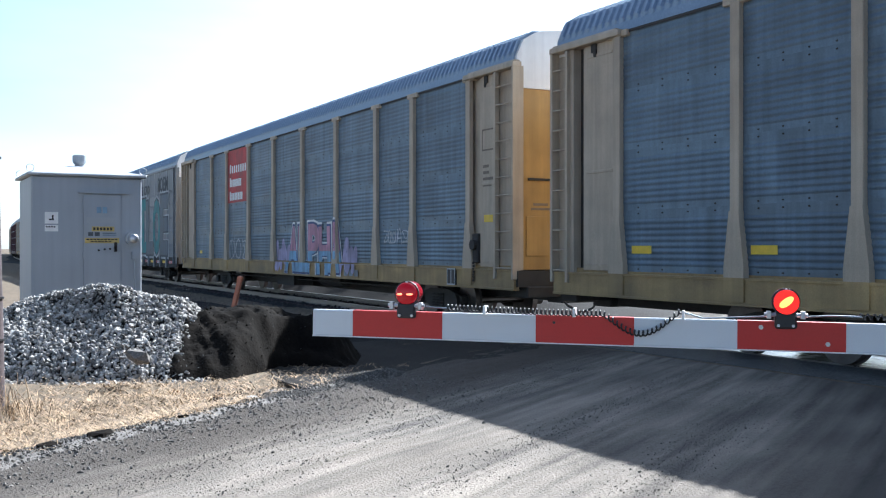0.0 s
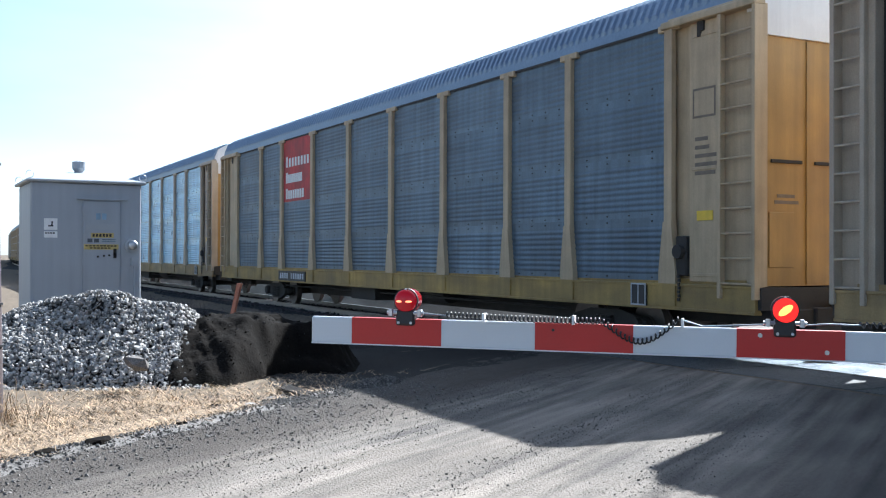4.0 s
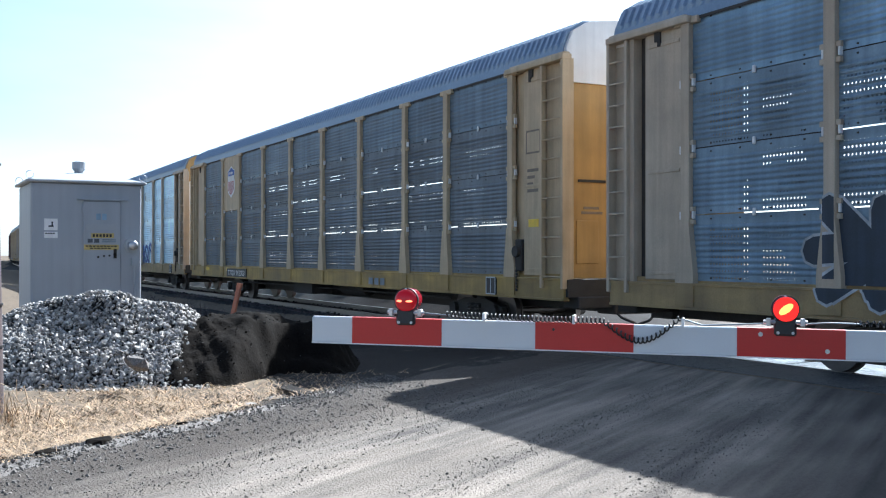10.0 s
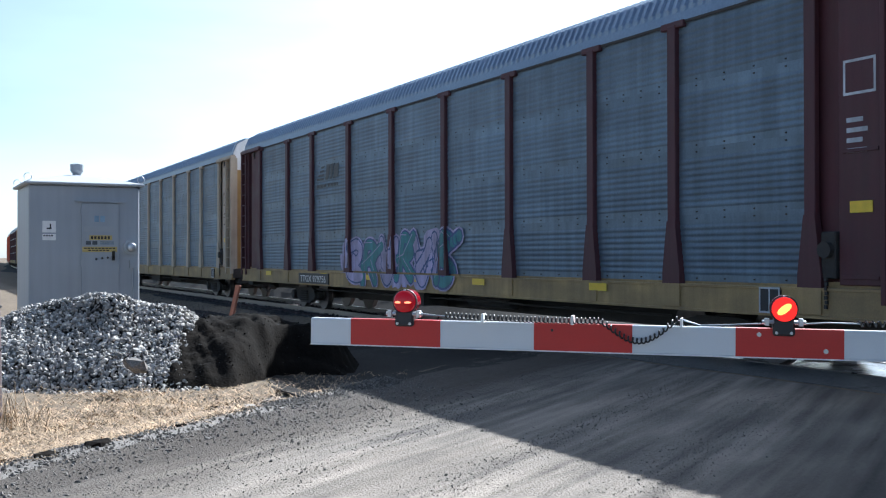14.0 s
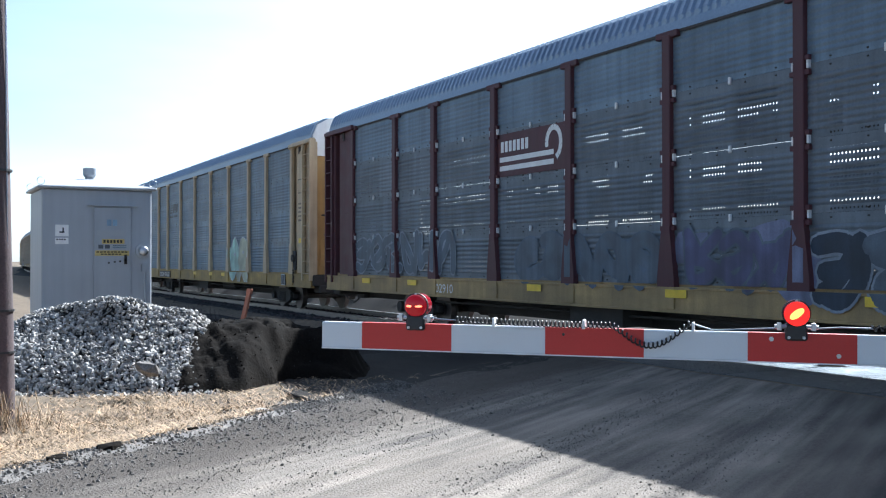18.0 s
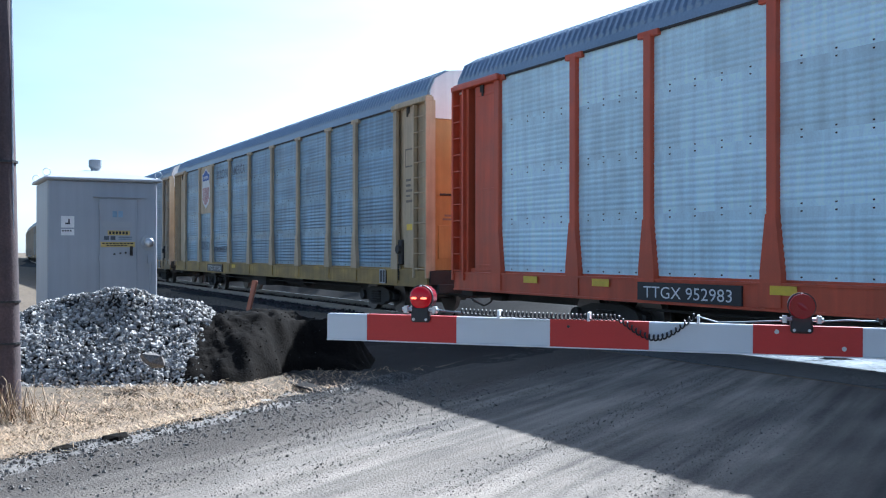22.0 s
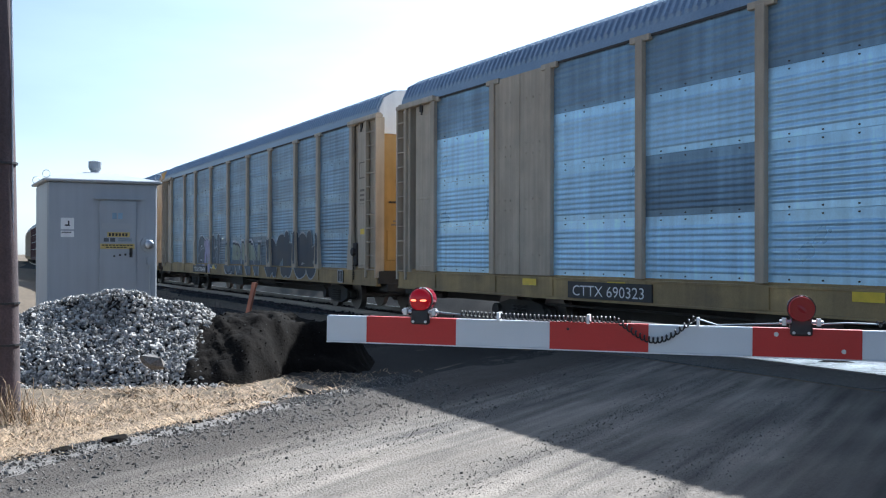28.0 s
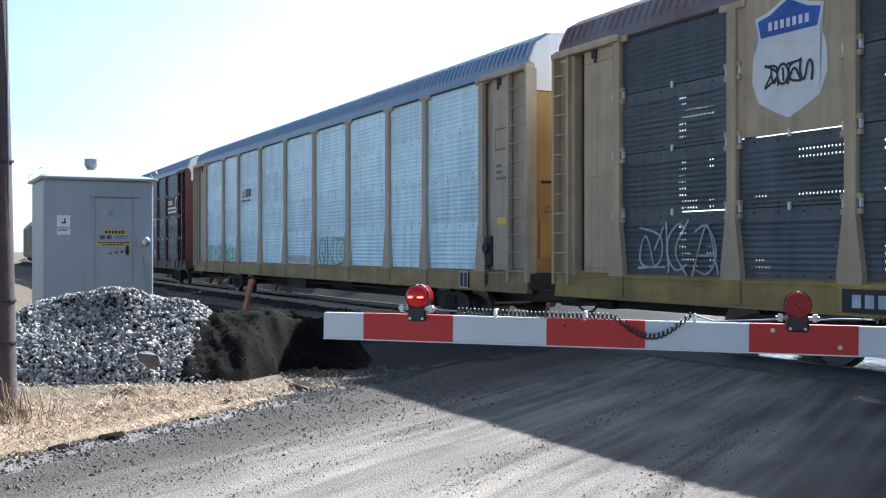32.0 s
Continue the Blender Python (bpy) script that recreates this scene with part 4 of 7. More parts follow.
def piece(car, x0, x1, z0, z1, fills, line, rim, seed, text="", low="", cloud="", fat=1.0, smooth_side=False, label="spray-painted graffiti letters"):
    """A row of fat sprayed letters with an outline and a rim; low paints their feet another colour."""
    r = random.Random(seed)
    swell = 0.75 * fat * max(1.0, (z1 - z0) / 1.8)
    glyphs = text or [None] * max(2, round((x1 - x0) / (0.72 * (z1 - z0) + 0.1)))
    w = (x1 - x0) / len(glyphs)
    back, lines, fill = [], [], {}
    if cloud:
        for _ in range(max(4, int((x1 - x0) * 2.2))):
            back.append(blob(r, r.uniform(x0 - 0.2, x1 + 0.2), r.uniform(z0 + 0.15, z1 - 0.1), r.uniform(0.3, 0.6), r.uniform(0.2, 0.45), 11, 0.3))
    edge, shine = [], []
    for i, ch in enumerate(glyphs):
        if ch == " ":
            continue
        a, top, foot = x0 + w * i, z1 - (z1 - z0) * r.uniform(0.0, 0.10), z0 + (z1 - z0) * r.uniform(0.0, 0.06)
        lean, wide = r.uniform(-0.10, 0.10), w * (1.04 if text else 1.05)
        def put(u, v, grow=0.0):
            return (a + wide * ((u - 0.5) * (1 + grow / wide) + 0.5) + lean * (v - 0.5) * (top - foot), foot + (top - foot) * ((v - 0.5) * (1 + grow / (top - foot)) + 0.5))
        col = fills[i % len(fills)]
        if ch:
            for (grow, thick), store in zip(SWELL, (edge, lines, fill.setdefault(col, []))):
                store += [[put(u, v, grow * swell) for u, v in tri] for tri in letter(ch, thick)]
        else:
            strokes = r.choice(SPRAYED) + [[(r.uniform(-0.1, 0.4), r.uniform(0.0, 0.5)), (r.uniform(0.3, 0.7), r.uniform(0.3, 0.7)), (r.uniform(0.7, 1.15), r.uniform(0.5, 1.05))]]
            flip, tip = r.random() < 0.6, r.random() < 0.6
            body = min(w, top - foot) * 0.26 * fat
            inner = [[put(0.04 + 0.92 * (1 - u if flip else u) + r.uniform(-0.08, 0.08), 0.10 + 0.80 * (1 - v if tip else v) + r.uniform(-0.05, 0.05)) for u, v in pts] for pts in strokes]
            for pts in inner:
                edge += fat_stroke(pts, body + 0.17)
                lines += fat_stroke(pts, body + 0.08)
                fill.setdefault(col, []).extend(fat_stroke(pts, body))
                shine += stroke([(x - body * 0.22, z + body * 0.22) for x, z in pts[:3]], 0.022)
    first = None
    lift = 0.0
    todo = [("graffiti_cloud", back, cloud)] if cloud else []
    todo += [("graffiti_rim", edge, rim), ("graffiti_outline", lines, line)] if rim else [("graffiti_outline", lines, line)]
    for n, o, m in todo:
        ob = sprayed("graffiti" if first is None else n, o, lift, m, first or car, label if first is None else "", smooth_side)
        first = first or ob
        lift += 0.0035
    mid = z0 + (z1 - z0) * 0.45
    for col, o in fill.items():
        parts_ = [(o, col)]
        if low:
            whole = flat(o, 0.0, col, "fill")
            parts_ = []
            for za, zb, m in ((mid, 50, col), (-50, mid, low)):
                bm = clipped(whole, -50, 50, za, zb)
                parts_.append(([[(v.co.x, v.co.z) for v in f.verts] for f in bm.faces], m))
                bm.free()
            bpy.data.meshes.remove(whole)
        for o2, m in parts_:
            sprayed("graffiti_fill", o2, lift, m, first or car, "", smooth_side)
        lift += 0.001
    if shine and rim:
        sprayed("graffiti_shine", shine, lift + 0.003, rim, first or car, "", smooth_side)


def stroke(pts, w):
    """A ribbon along a line of points."""
    out = []
    for (x0, z0), (x1, z1) in zip(pts, pts[1:]):
        d = math.hypot(x1 - x0, z1 - z0) or 1
        nx, nz = -(z1 - z0) / d * w / 2, (x1 - x0) / d * w / 2
        out.append([(x0 + nx, z0 + nz), (x1 + nx, z1 + nz), (x1 - nx, z1 - nz), (x0 - nx, z0 - nz)])
    return out


def scribble(r, x0, x1, z0, z1, w, n=5):
    out, step = [], (x1 - x0) / n
    for i in range(n):
        cx, pts = x0 + step * (i + 0.5), []
        a0, turn = r.uniform(0, 6.3), r.choice((-1, 1)) * r.uniform(3.5, 6.5)
        for k in range(13):
            a = a0 + turn * k / 12
            pts.append((cx + step * 0.5 * math.cos(a) * r.uniform(0.85, 1.1), (z0 + z1) / 2 + (z1 - z0) / 2 * math.sin(a) * r.uniform(0.8, 1.0)))
        out += stroke(pts, w)
    return out


def on_ribs(me, x, z, gap, depth, ribs):
    """Bend flat lettering, set at x and z, on to the corrugations of the sheets."""
    h = ROWH - gap
    pitch = (h - 0.24) / ribs
    steps = [(0.0, 0.0)]
    for i in range(ribs):
        a = 0.10 + i * pitch
        steps += [(a, 0.0), (a + pitch * 0.32, depth), (a + pitch * 0.52, depth), (a + pitch * 0.86, 0.0)]
    steps.append((ROWH, 0.0))
    bm = bmesh.new()
    bm.from_mesh(me)
    bmesh.ops.translate(bm, verts=bm.verts[:], vec=(x, 0, z))
    lo, hi = min(v.co.z for v in bm.verts), max(v.co.z for v in bm.verts)
    for r in range(4):
        for q, _ in steps:
            cut = SILL + 0.02 + r * ROWH + q
            if lo < cut < hi:
                bmesh.ops.bisect_plane(bm, geom=bm.verts[:] + bm.edges[:] + bm.faces[:], plane_co=(0, 0, cut), plane_no=(0, 0, 1))
    for v in bm.verts:
        u = (v.co.z - SILL - 0.02) % ROWH
        v.co.y = -HALF + 0.047 - float(np.interp(u, [q for q, _ in steps], [d for _, d in steps]))
    bm.to_mesh(me)
    bm.free()
    return me


def painted(car, sign, c):
    kind = sign[0]
    if kind in ("tape", "tape_sill"):
        x = spot(sign[1] + (0.12 if kind == "tape" else 0))
        z, y = (SILL + 0.32, FACE) if kind == "tape" else (SILL - 0.19, -HALF - 0.062)
        part("reflector", flat([[(x, z), (x + 0.5, z), (x + 0.5, z + 0.13), (x, z + 0.13)]], y, "safety", "reflector"), None, car, "yellow reflector")
    elif kind == "red_board":
        i = sign[1]
        x0, x1, z0, z1 = EDGES[i] + 0.1, EDGES[i + 1] - 0.1, SILL + 2 * ROWH + 0.05, EAVE - 0.04
        board = part("board", flat([[(x0, z0), (x1, z0), (x1, z1), (x0, z1)]], FACE, "red", "board"), None, car, "red painted board")
        for r, w in ((0, 0.84), (1, 0.58), (2, 0.65)):
            z = z1 - 0.86 - r * 0.50
            xa = x0 + 0.22
            seg = [[(xa + (x1 - x0) * w * (k / 8), z), (xa + (x1 - x0) * w * (k / 8) + 0.17, z), (xa + (x1 - x0) * w * (k / 8) + 0.17, z + (0.27 if k else 0.33)), (xa + (x1 - x0) * w * (k / 8), z + (0.27 if k else 0.33))] for k in range(8)]
            bars(seg, FACE - 0.004, "letters", board, "white painted bars")
    elif kind == "maroon_board":
        i = sign[1]
        x0, x1, z0, z1 = EDGES[i] + 0.1, EDGES[i + 1] - 0.1, SILL + 2 * ROWH + 0.08, SILL + 3 * ROWH - 0.06
        board = part("board", flat([[(x0, z0), (x1, z0), (x1, z1), (x0, z1)]], FACE, "maroon", "board"), None, car, "maroon painted board")
        w = x1 - x0
        seg = [[(x0 + 0.1, z0 + d), (x0 + w * 0.82, z0 + d), (x0 + w * 0.82, z0 + d + 0.1), (x0 + 0.1, z0 + d + 0.1)] for d in (0.12, 0.30)]
        seg += [[(x0 + 0.15 + k * 0.155, z0 + 0.5), (x0 + 0.26 + k * 0.155, z0 + 0.5), (x0 + 0.26 + k * 0.155, z0 + 0.72), (x0 + 0.15 + k * 0.155, z0 + 0.72)] for k in range(7)]
        arc = [(x0 + w * 0.82 + 0.24 * math.cos(a * 0.35 - 1.2), z0 + 0.52 + 0.30 * math.sin(a * 0.35 - 1.2)) for a in range(14)]
        seg += stroke(arc, 0.11)
        bars(seg, FACE - 0.004, "letters", board, "white painted emblem")
    elif kind == "shield":
        i = sign[1]
        x0, x1, z0, z1 = EDGES[i] + 0.09, EDGES[i + 1] - 0.09, SILL + 2 * ROWH + 0.02, EAVE - 0.02
        cx, cz = (x0 + x1) / 2, (z0 + z1) / 2 + 0.06
        size = sign[3] if len(sign) > 3 else 1.0
        board = part("board", flat([[(x0, z0), (x1, z0), (x1, z1), (x0, z1)]], FACE - 0.02, "yellow", "board"), None, car, "yellow board with a painted shield")
        half = [(0, -0.86), (0.24, -0.76), (0.55, -0.6), (0.68, -0.3), (0.66, 0.05), (0.55, 0.35), (0.62, 0.62), (0.36, 0.68), (0, 0.86)]
        def outline(k, dz=0.0):
            return [(cx + x * k * size, cz + z * k * size) for x, z in half] + [(cx - x * k * size, cz + z * k * size) for x, z in half[-2:0:-1]]
        part("shield", flat([outline(1.0)], FACE - 0.026, "letters", "shield"), None, board, "white shield rim")
        top = [(x, z) for x, z in outline(0.92) if z > cz + 0.05 * size]
        part("shield", flat([top], FACE - 0.030, "blue", "shield"), None, board, "blue top of the shield")
        bars([[(cx + (-0.36 + k * 0.11) * size, cz + d * size), (cx + (-0.295 + k * 0.11) * size, cz + d * size), (cx + (-0.295 + k * 0.11) * size, cz + (d + 0.12) * size), (cx + (-0.36 + k * 0.11) * size, cz + (d + 0.12) * size)] for d in (0.17, 0.40) for k in range(7)], FACE - 0.034, "letters", board)
        if sign[2]:
            bars([[(cx + (-0.52 + k * 0.19) * size, cz + 0.03 * size), (cx + (-0.52 + k * 0.19) * size, cz - (0.4 + 0.3 * math.sin((k + 0.5) / 6 * 3.14)) * size), (cx + (-0.43 + k * 0.19) * size, cz - (0.4 + 0.3 * math.sin((k + 0.8) / 6 * 3.14)) * size), (cx + (-0.43 + k * 0.19) * size, cz + 0.03 * size)] for k in range(6)], FACE - 0.030, "red", board, "red stripes of the shield")
        else:
            r = random.Random(77)
            tagged(part("scrawl", flat([q for i in range(4) for pts in SPRAYED[(i * 3) % 8] + SPRAYED[(i * 5 + 2) % 8][:1] for q in fat_stroke([(cx - 0.42 + 0.21 * (i + 1.1 * v), cz - 0.42 + 0.36 * (1 - u)) for u, v in pts], 0.035, 7)], FACE - 0.0325, "black", "scrawl"), None, board, "black spray scrawl"), kind="stuff")
    elif kind == "stripes_logo":
        x0, z0, k = spot(sign[1] + 0.12), SILL + sign[2] * ROWH * 1.0, sign[3]
        seg = [[(x0 + d * 0.16 * k, z0 + (0.3 + d * 0.16) * k), (x0 + (0.78 - d * 0.02) * k, z0 + (0.3 + d * 0.16) * k), (x0 + (0.78 + d * 0.05) * k, z0 + (0.38 + d * 0.16) * k), (x0 + (0.05 + d * 0.16) * k, z0 + (0.38 + d * 0.16) * k)] for d in range(4)]
        seg += [[(x0 + 0.95 * k, z0 + 0.3 * k), (x0 + 1.25 * k, z0 + 0.3 * k), (x0 + 1.55 * k, z0 + 0.9 * k), (x0 + 1.1 * k, z0 + 0.9 * k)], [(x0 + 1.4 * k, z0 + 0.3 * k), (x0 + 1.65 * k, z0 + 0.3 * k), (x0 + 1.85 * k, z0 + 0.9 * k), (x0 + 1.6 * k, z0 + 0.9 * k)],
                [(x0 + 1.8 * k, z0 + 0.3 * k), (x0 + 2.3 * k, z0 + 0.36 * k), (x0 + 2.4 * k, z0 + 0.9 * k), (x0 + 1.95 * k, z0 + 0.85 * k)]]
        seg += [[(x0 + q * 0.155 * k, z0), (x0 + (q * 0.155 + 0.11) * k, z0), (x0 + (q * 0.155 + 0.11) * k, z0 + 0.13 * k), (x0 + q * 0.155 * k, z0 + 0.13 * k)] for q in range(15) if q != 7]
        part("emblem", flat(seg, FACE, "black", "emblem"), None, car, "black painted emblem")
    elif kind == "block_logo":
        x0, z0 = spot(sign[1] + 0.2), SILL + sign[2] * ROWH
        seg = [[(x0 + d * 0.52, z0 + 0.2), (x0 + d * 0.52 + 0.42, z0 + 0.2), (x0 + d * 0.52 + 0.42, z0 + 0.34), (x0 + d * 0.52 + 0.16, z0 + 0.42), (x0 + d * 0.52 + 0.16, z0 + 0.6), (x0 + d * 0.52 + 0.42, z0 + 0.66), (x0 + d * 0.52 + 0.42, z0 + 0.8), (x0 + d * 0.52, z0 + 0.8)] for d in range(3)]
        seg += [[(x0 - 0.05, z0), (x0 + 1.55, z0), (x0 + 1.55, z0 + 0.1), (x0 - 0.05, z0 + 0.1)]]
        part("emblem", flat(seg, FACE, sign[3], "emblem"), None, car, "yellow painted emblem")
    elif kind == "swoosh_logo":
        x0, z0 = spot(sign[1] + 0.08), SILL + 2.62 * ROWH
        seg = [[(x0 + 0.1 + d * 0.56, z0 + 0.22), (x0 + 0.52 + d * 0.56, z0 + 0.22), (x0 + 0.66 + d * 0.56, z0 + 0.58), (x0 + 0.24 + d * 0.56, z0 + 0.58)] for d in range(4)]
        part("emblem", flat(seg, FACE, "orange", "emblem"), None, car, "orange painted emblem")
        part("emblem", flat([[(x0, z0), (x0 + 2.1, z0 + 0.1), (x0 + 2.1, z0 + 0.15), (x0 + 0.1, z0 + 0.13)]], FACE, "navy", "emblem"), None, car, "dark painted swoosh")
    elif kind == "bars":
        x0, z0, h, w = spot(sign[1] + 0.15), SILL + sign[2] * ROWH, sign[3], sign[4]
        bars([[(x0 + k * w / 8, z0), (x0 + k * w / 8 + w / 11, z0), (x0 + k * w / 8 + w / 11, z0 + h * (1 if k in (0, 3) else 0.72)), (x0 + k * w / 8, z0 + h * (1 if k in (0, 3) else 0.72))] for k in range(8)], FACE, sign[5], car, "dark painted bars")
    elif kind == "plate":
        x0 = spot(sign[2])
        p = part("stencil_panel", boxes((x0 - 0.1, x0 + 2.3, -HALF - 0.064, -HALF - 0.02, SILL - 0.38, SILL - 0.08)), M["black"], car, "black stencil panel on the sill")
        if sign[1]:
            part("lettering", lettering(sign[1], 2.05, 0.19, "letters"), None, p, "white stencilled lettering", at=(x0 + 0.06, -HALF - 0.068, SILL - 0.335))
        else:
            bars([[(x0 + 0.06 + k * 0.2, SILL - 0.32), (x0 + 0.2 + k * 0.2, SILL - 0.32), (x0 + 0.2 + k * 0.2, SILL - 0.15), (x0 + 0.06 + k * 0.2, SILL - 0.15)] for k in range(11) if k != 4], -HALF - 0.068, "silver", p)
    elif kind == "stencil":
        x0, z0 = sign[2], sign[3]
        p = part("stencil_panel", flat([[(x0 - 0.2, z0 - 0.10), (x0 + 3.5, z0 - 0.10), (x0 + 3.5, z0 + 0.36), (x0 - 0.2, z0 + 0.36)]], -HALF - 0.026, "black", "stencil_panel"), None, car, "dark stencil panel")
        part("lettering", lettering(sign[1], 1.75, 0.22, "letters"), None, p, "white stencilled lettering", at=(x0, -HALF - 0.029, z0 + 0.02))
        part("notice", flat([[(x0 + 3.95, z0 - 0.1), (x0 + 4.35, z0 - 0.1), (x0 + 4.35, z0 + 0.4), (x0 + 3.95, z0 + 0.4)]], -HALF - 0.027, "letters", "notice"), None, car, "white notice plate")
    elif kind == "tag":
        part("graffiti", lettering(sign[1], sign[3] - sign[2], sign[5], "ink_blue", 0.025), None, car, "sprayed dark capital letters", at=(sign[2], -HALF - 0.010, sign[4]))
    elif kind == "sill_logo":
        x0, z0 = sign[1], SILL - 0.34
        bars([[(x0 + k * 0.36, z0), (x0 + k * 0.36 + 0.26, z0), (x0 + k * 0.36 + 0.26, z0 + 0.17), (x0 + k * 0.36, z0 + 0.17)] for k in range(3)], -HALF - 0.061, "sprayed_pale", car, "faded pale emblem bar on the sill")
    elif kind == "stencil_sill":
        part("lettering", lettering(sign[1], 1.0, 0.2, "letters"), None, car, "white stencilled lettering", at=(spot(sign[2]), -HALF - 0.036, SILL - 0.33))
    elif kind == "word":
        x0, x1, z0, h = spot(sign[2]), spot(sign[3]), SILL + sign[4], sign[5]
        if len(sign) > 7:
            part("graffiti", lettering(sign[1], x1 - x0 + 0.16, h + 0.16, sign[7], 0.07), None, car, "spray-painted letters", at=(x0 - 0.08, FACE - 0.006, z0 - 0.08))
            part("graffiti", lettering(sign[1], x1 - x0, h, sign[6], 0.035), None, car, "spray-painted letters", at=(x0, FACE - 0.010, z0))
        else:
            depth = 0.012 if "light" in c["skin"] or c["gap"] > 0.01 else 0.011
            part("lettering", on_ribs(lettering(sign[1], x1 - x0, h, sign[6], 0.004), x0, z0, c["gap"], depth, 9 if c["gap"] > 0.01 else 8), None, car, "painted lettering")
    elif kind == "wild":
        cols = sign[5]
        dark = cols[0] in ("grey", "navy", "black", "wine", "teal")
        piece(car, spot(sign[1]), spot(sign[2]), SILL + sign[3], SILL + sign[4], cols[:2], "silver" if dark else "navy", "" if dark else "lilac", sign[6], cloud=cols[2] if len(cols) > 2 else "")
    elif kind == "piece":
        piece(car, *sign[1:9], **sign[9])
    elif kind == "scrawl":
        x0, x1, z0, z1 = spot(min(sign[1], 8.99)), spot(min(sign[2], 8.99)), SILL + sign[3], SILL + sign[4]
        r = random.Random(sign[6])
        if sign[1] >= 8.9:
            x0, x1 = REACH - SHIFT + 0.5, REACH - SHIFT + 1.05
            tagged(part("graffiti", flat(scribble(r, x0, x1, z0, z1, 0.05, 2), -HALF + 0.026, sign[5], "graffiti"), None, car, "spray-painted scrawl"), kind="stuff")
        else:
            n = max(2, round((x1 - x0) / (0.62 * (z1 - z0) + 0.12)))
            lines = []
            for i in range(n):
                flip, tip, turn = r.random() < 0.6, r.random() < 0.6, r.random() < 0.5
                for pts in r.choice(SPRAYED) + r.choice(SPRAYED)[:1]:
                    pts = [(q, p) for p, q in pts] if turn else pts
                    lines += fat_stroke([(x0 + (x1 - x0) * (i + 0.05 + 0.9 * (1 - u if flip else u) + r.uniform(-0.09, 0.09)) / n, z0 + (z1 - z0) * ((1 - v if tip else v) * 0.9 + r.uniform(0, 0.1))) for u, v in pts], 0.036, 7)
            sprayed("graffiti", lines, 0.004, sign[5], car, "spray-painted scrawl")
    elif kind == "tint":
        i = sign[1]
        r = random.Random(i)
        x0, x1, z0, z1 = EDGES[i] + 0.2, EDGES[i + 1] - 0.2, SILL + max(sign[3], 0.04), SILL + sign[4]
        part("graffiti", flat([blob(r, (x0 + x1) / 2, (z0 + z1) / 2, (x1 - x0) / 2, (z1 - z0) / 2, 17, 0.15)], FACE - 0.003, sign[2], "graffiti"), None, car, "painted-over graffiti")
    elif kind == "mark":
        x0, z0 = spot(sign[1]), SILL + 0.2
        part("reflector", flat([[(x0, z0), (x0 + 0.4, z0), (x0 + 0.4, z0 + 0.12), (x0, z0 + 0.12)]], FACE, "safety", "reflector"), None, car, "yellow reflector")


RUNGS = {}


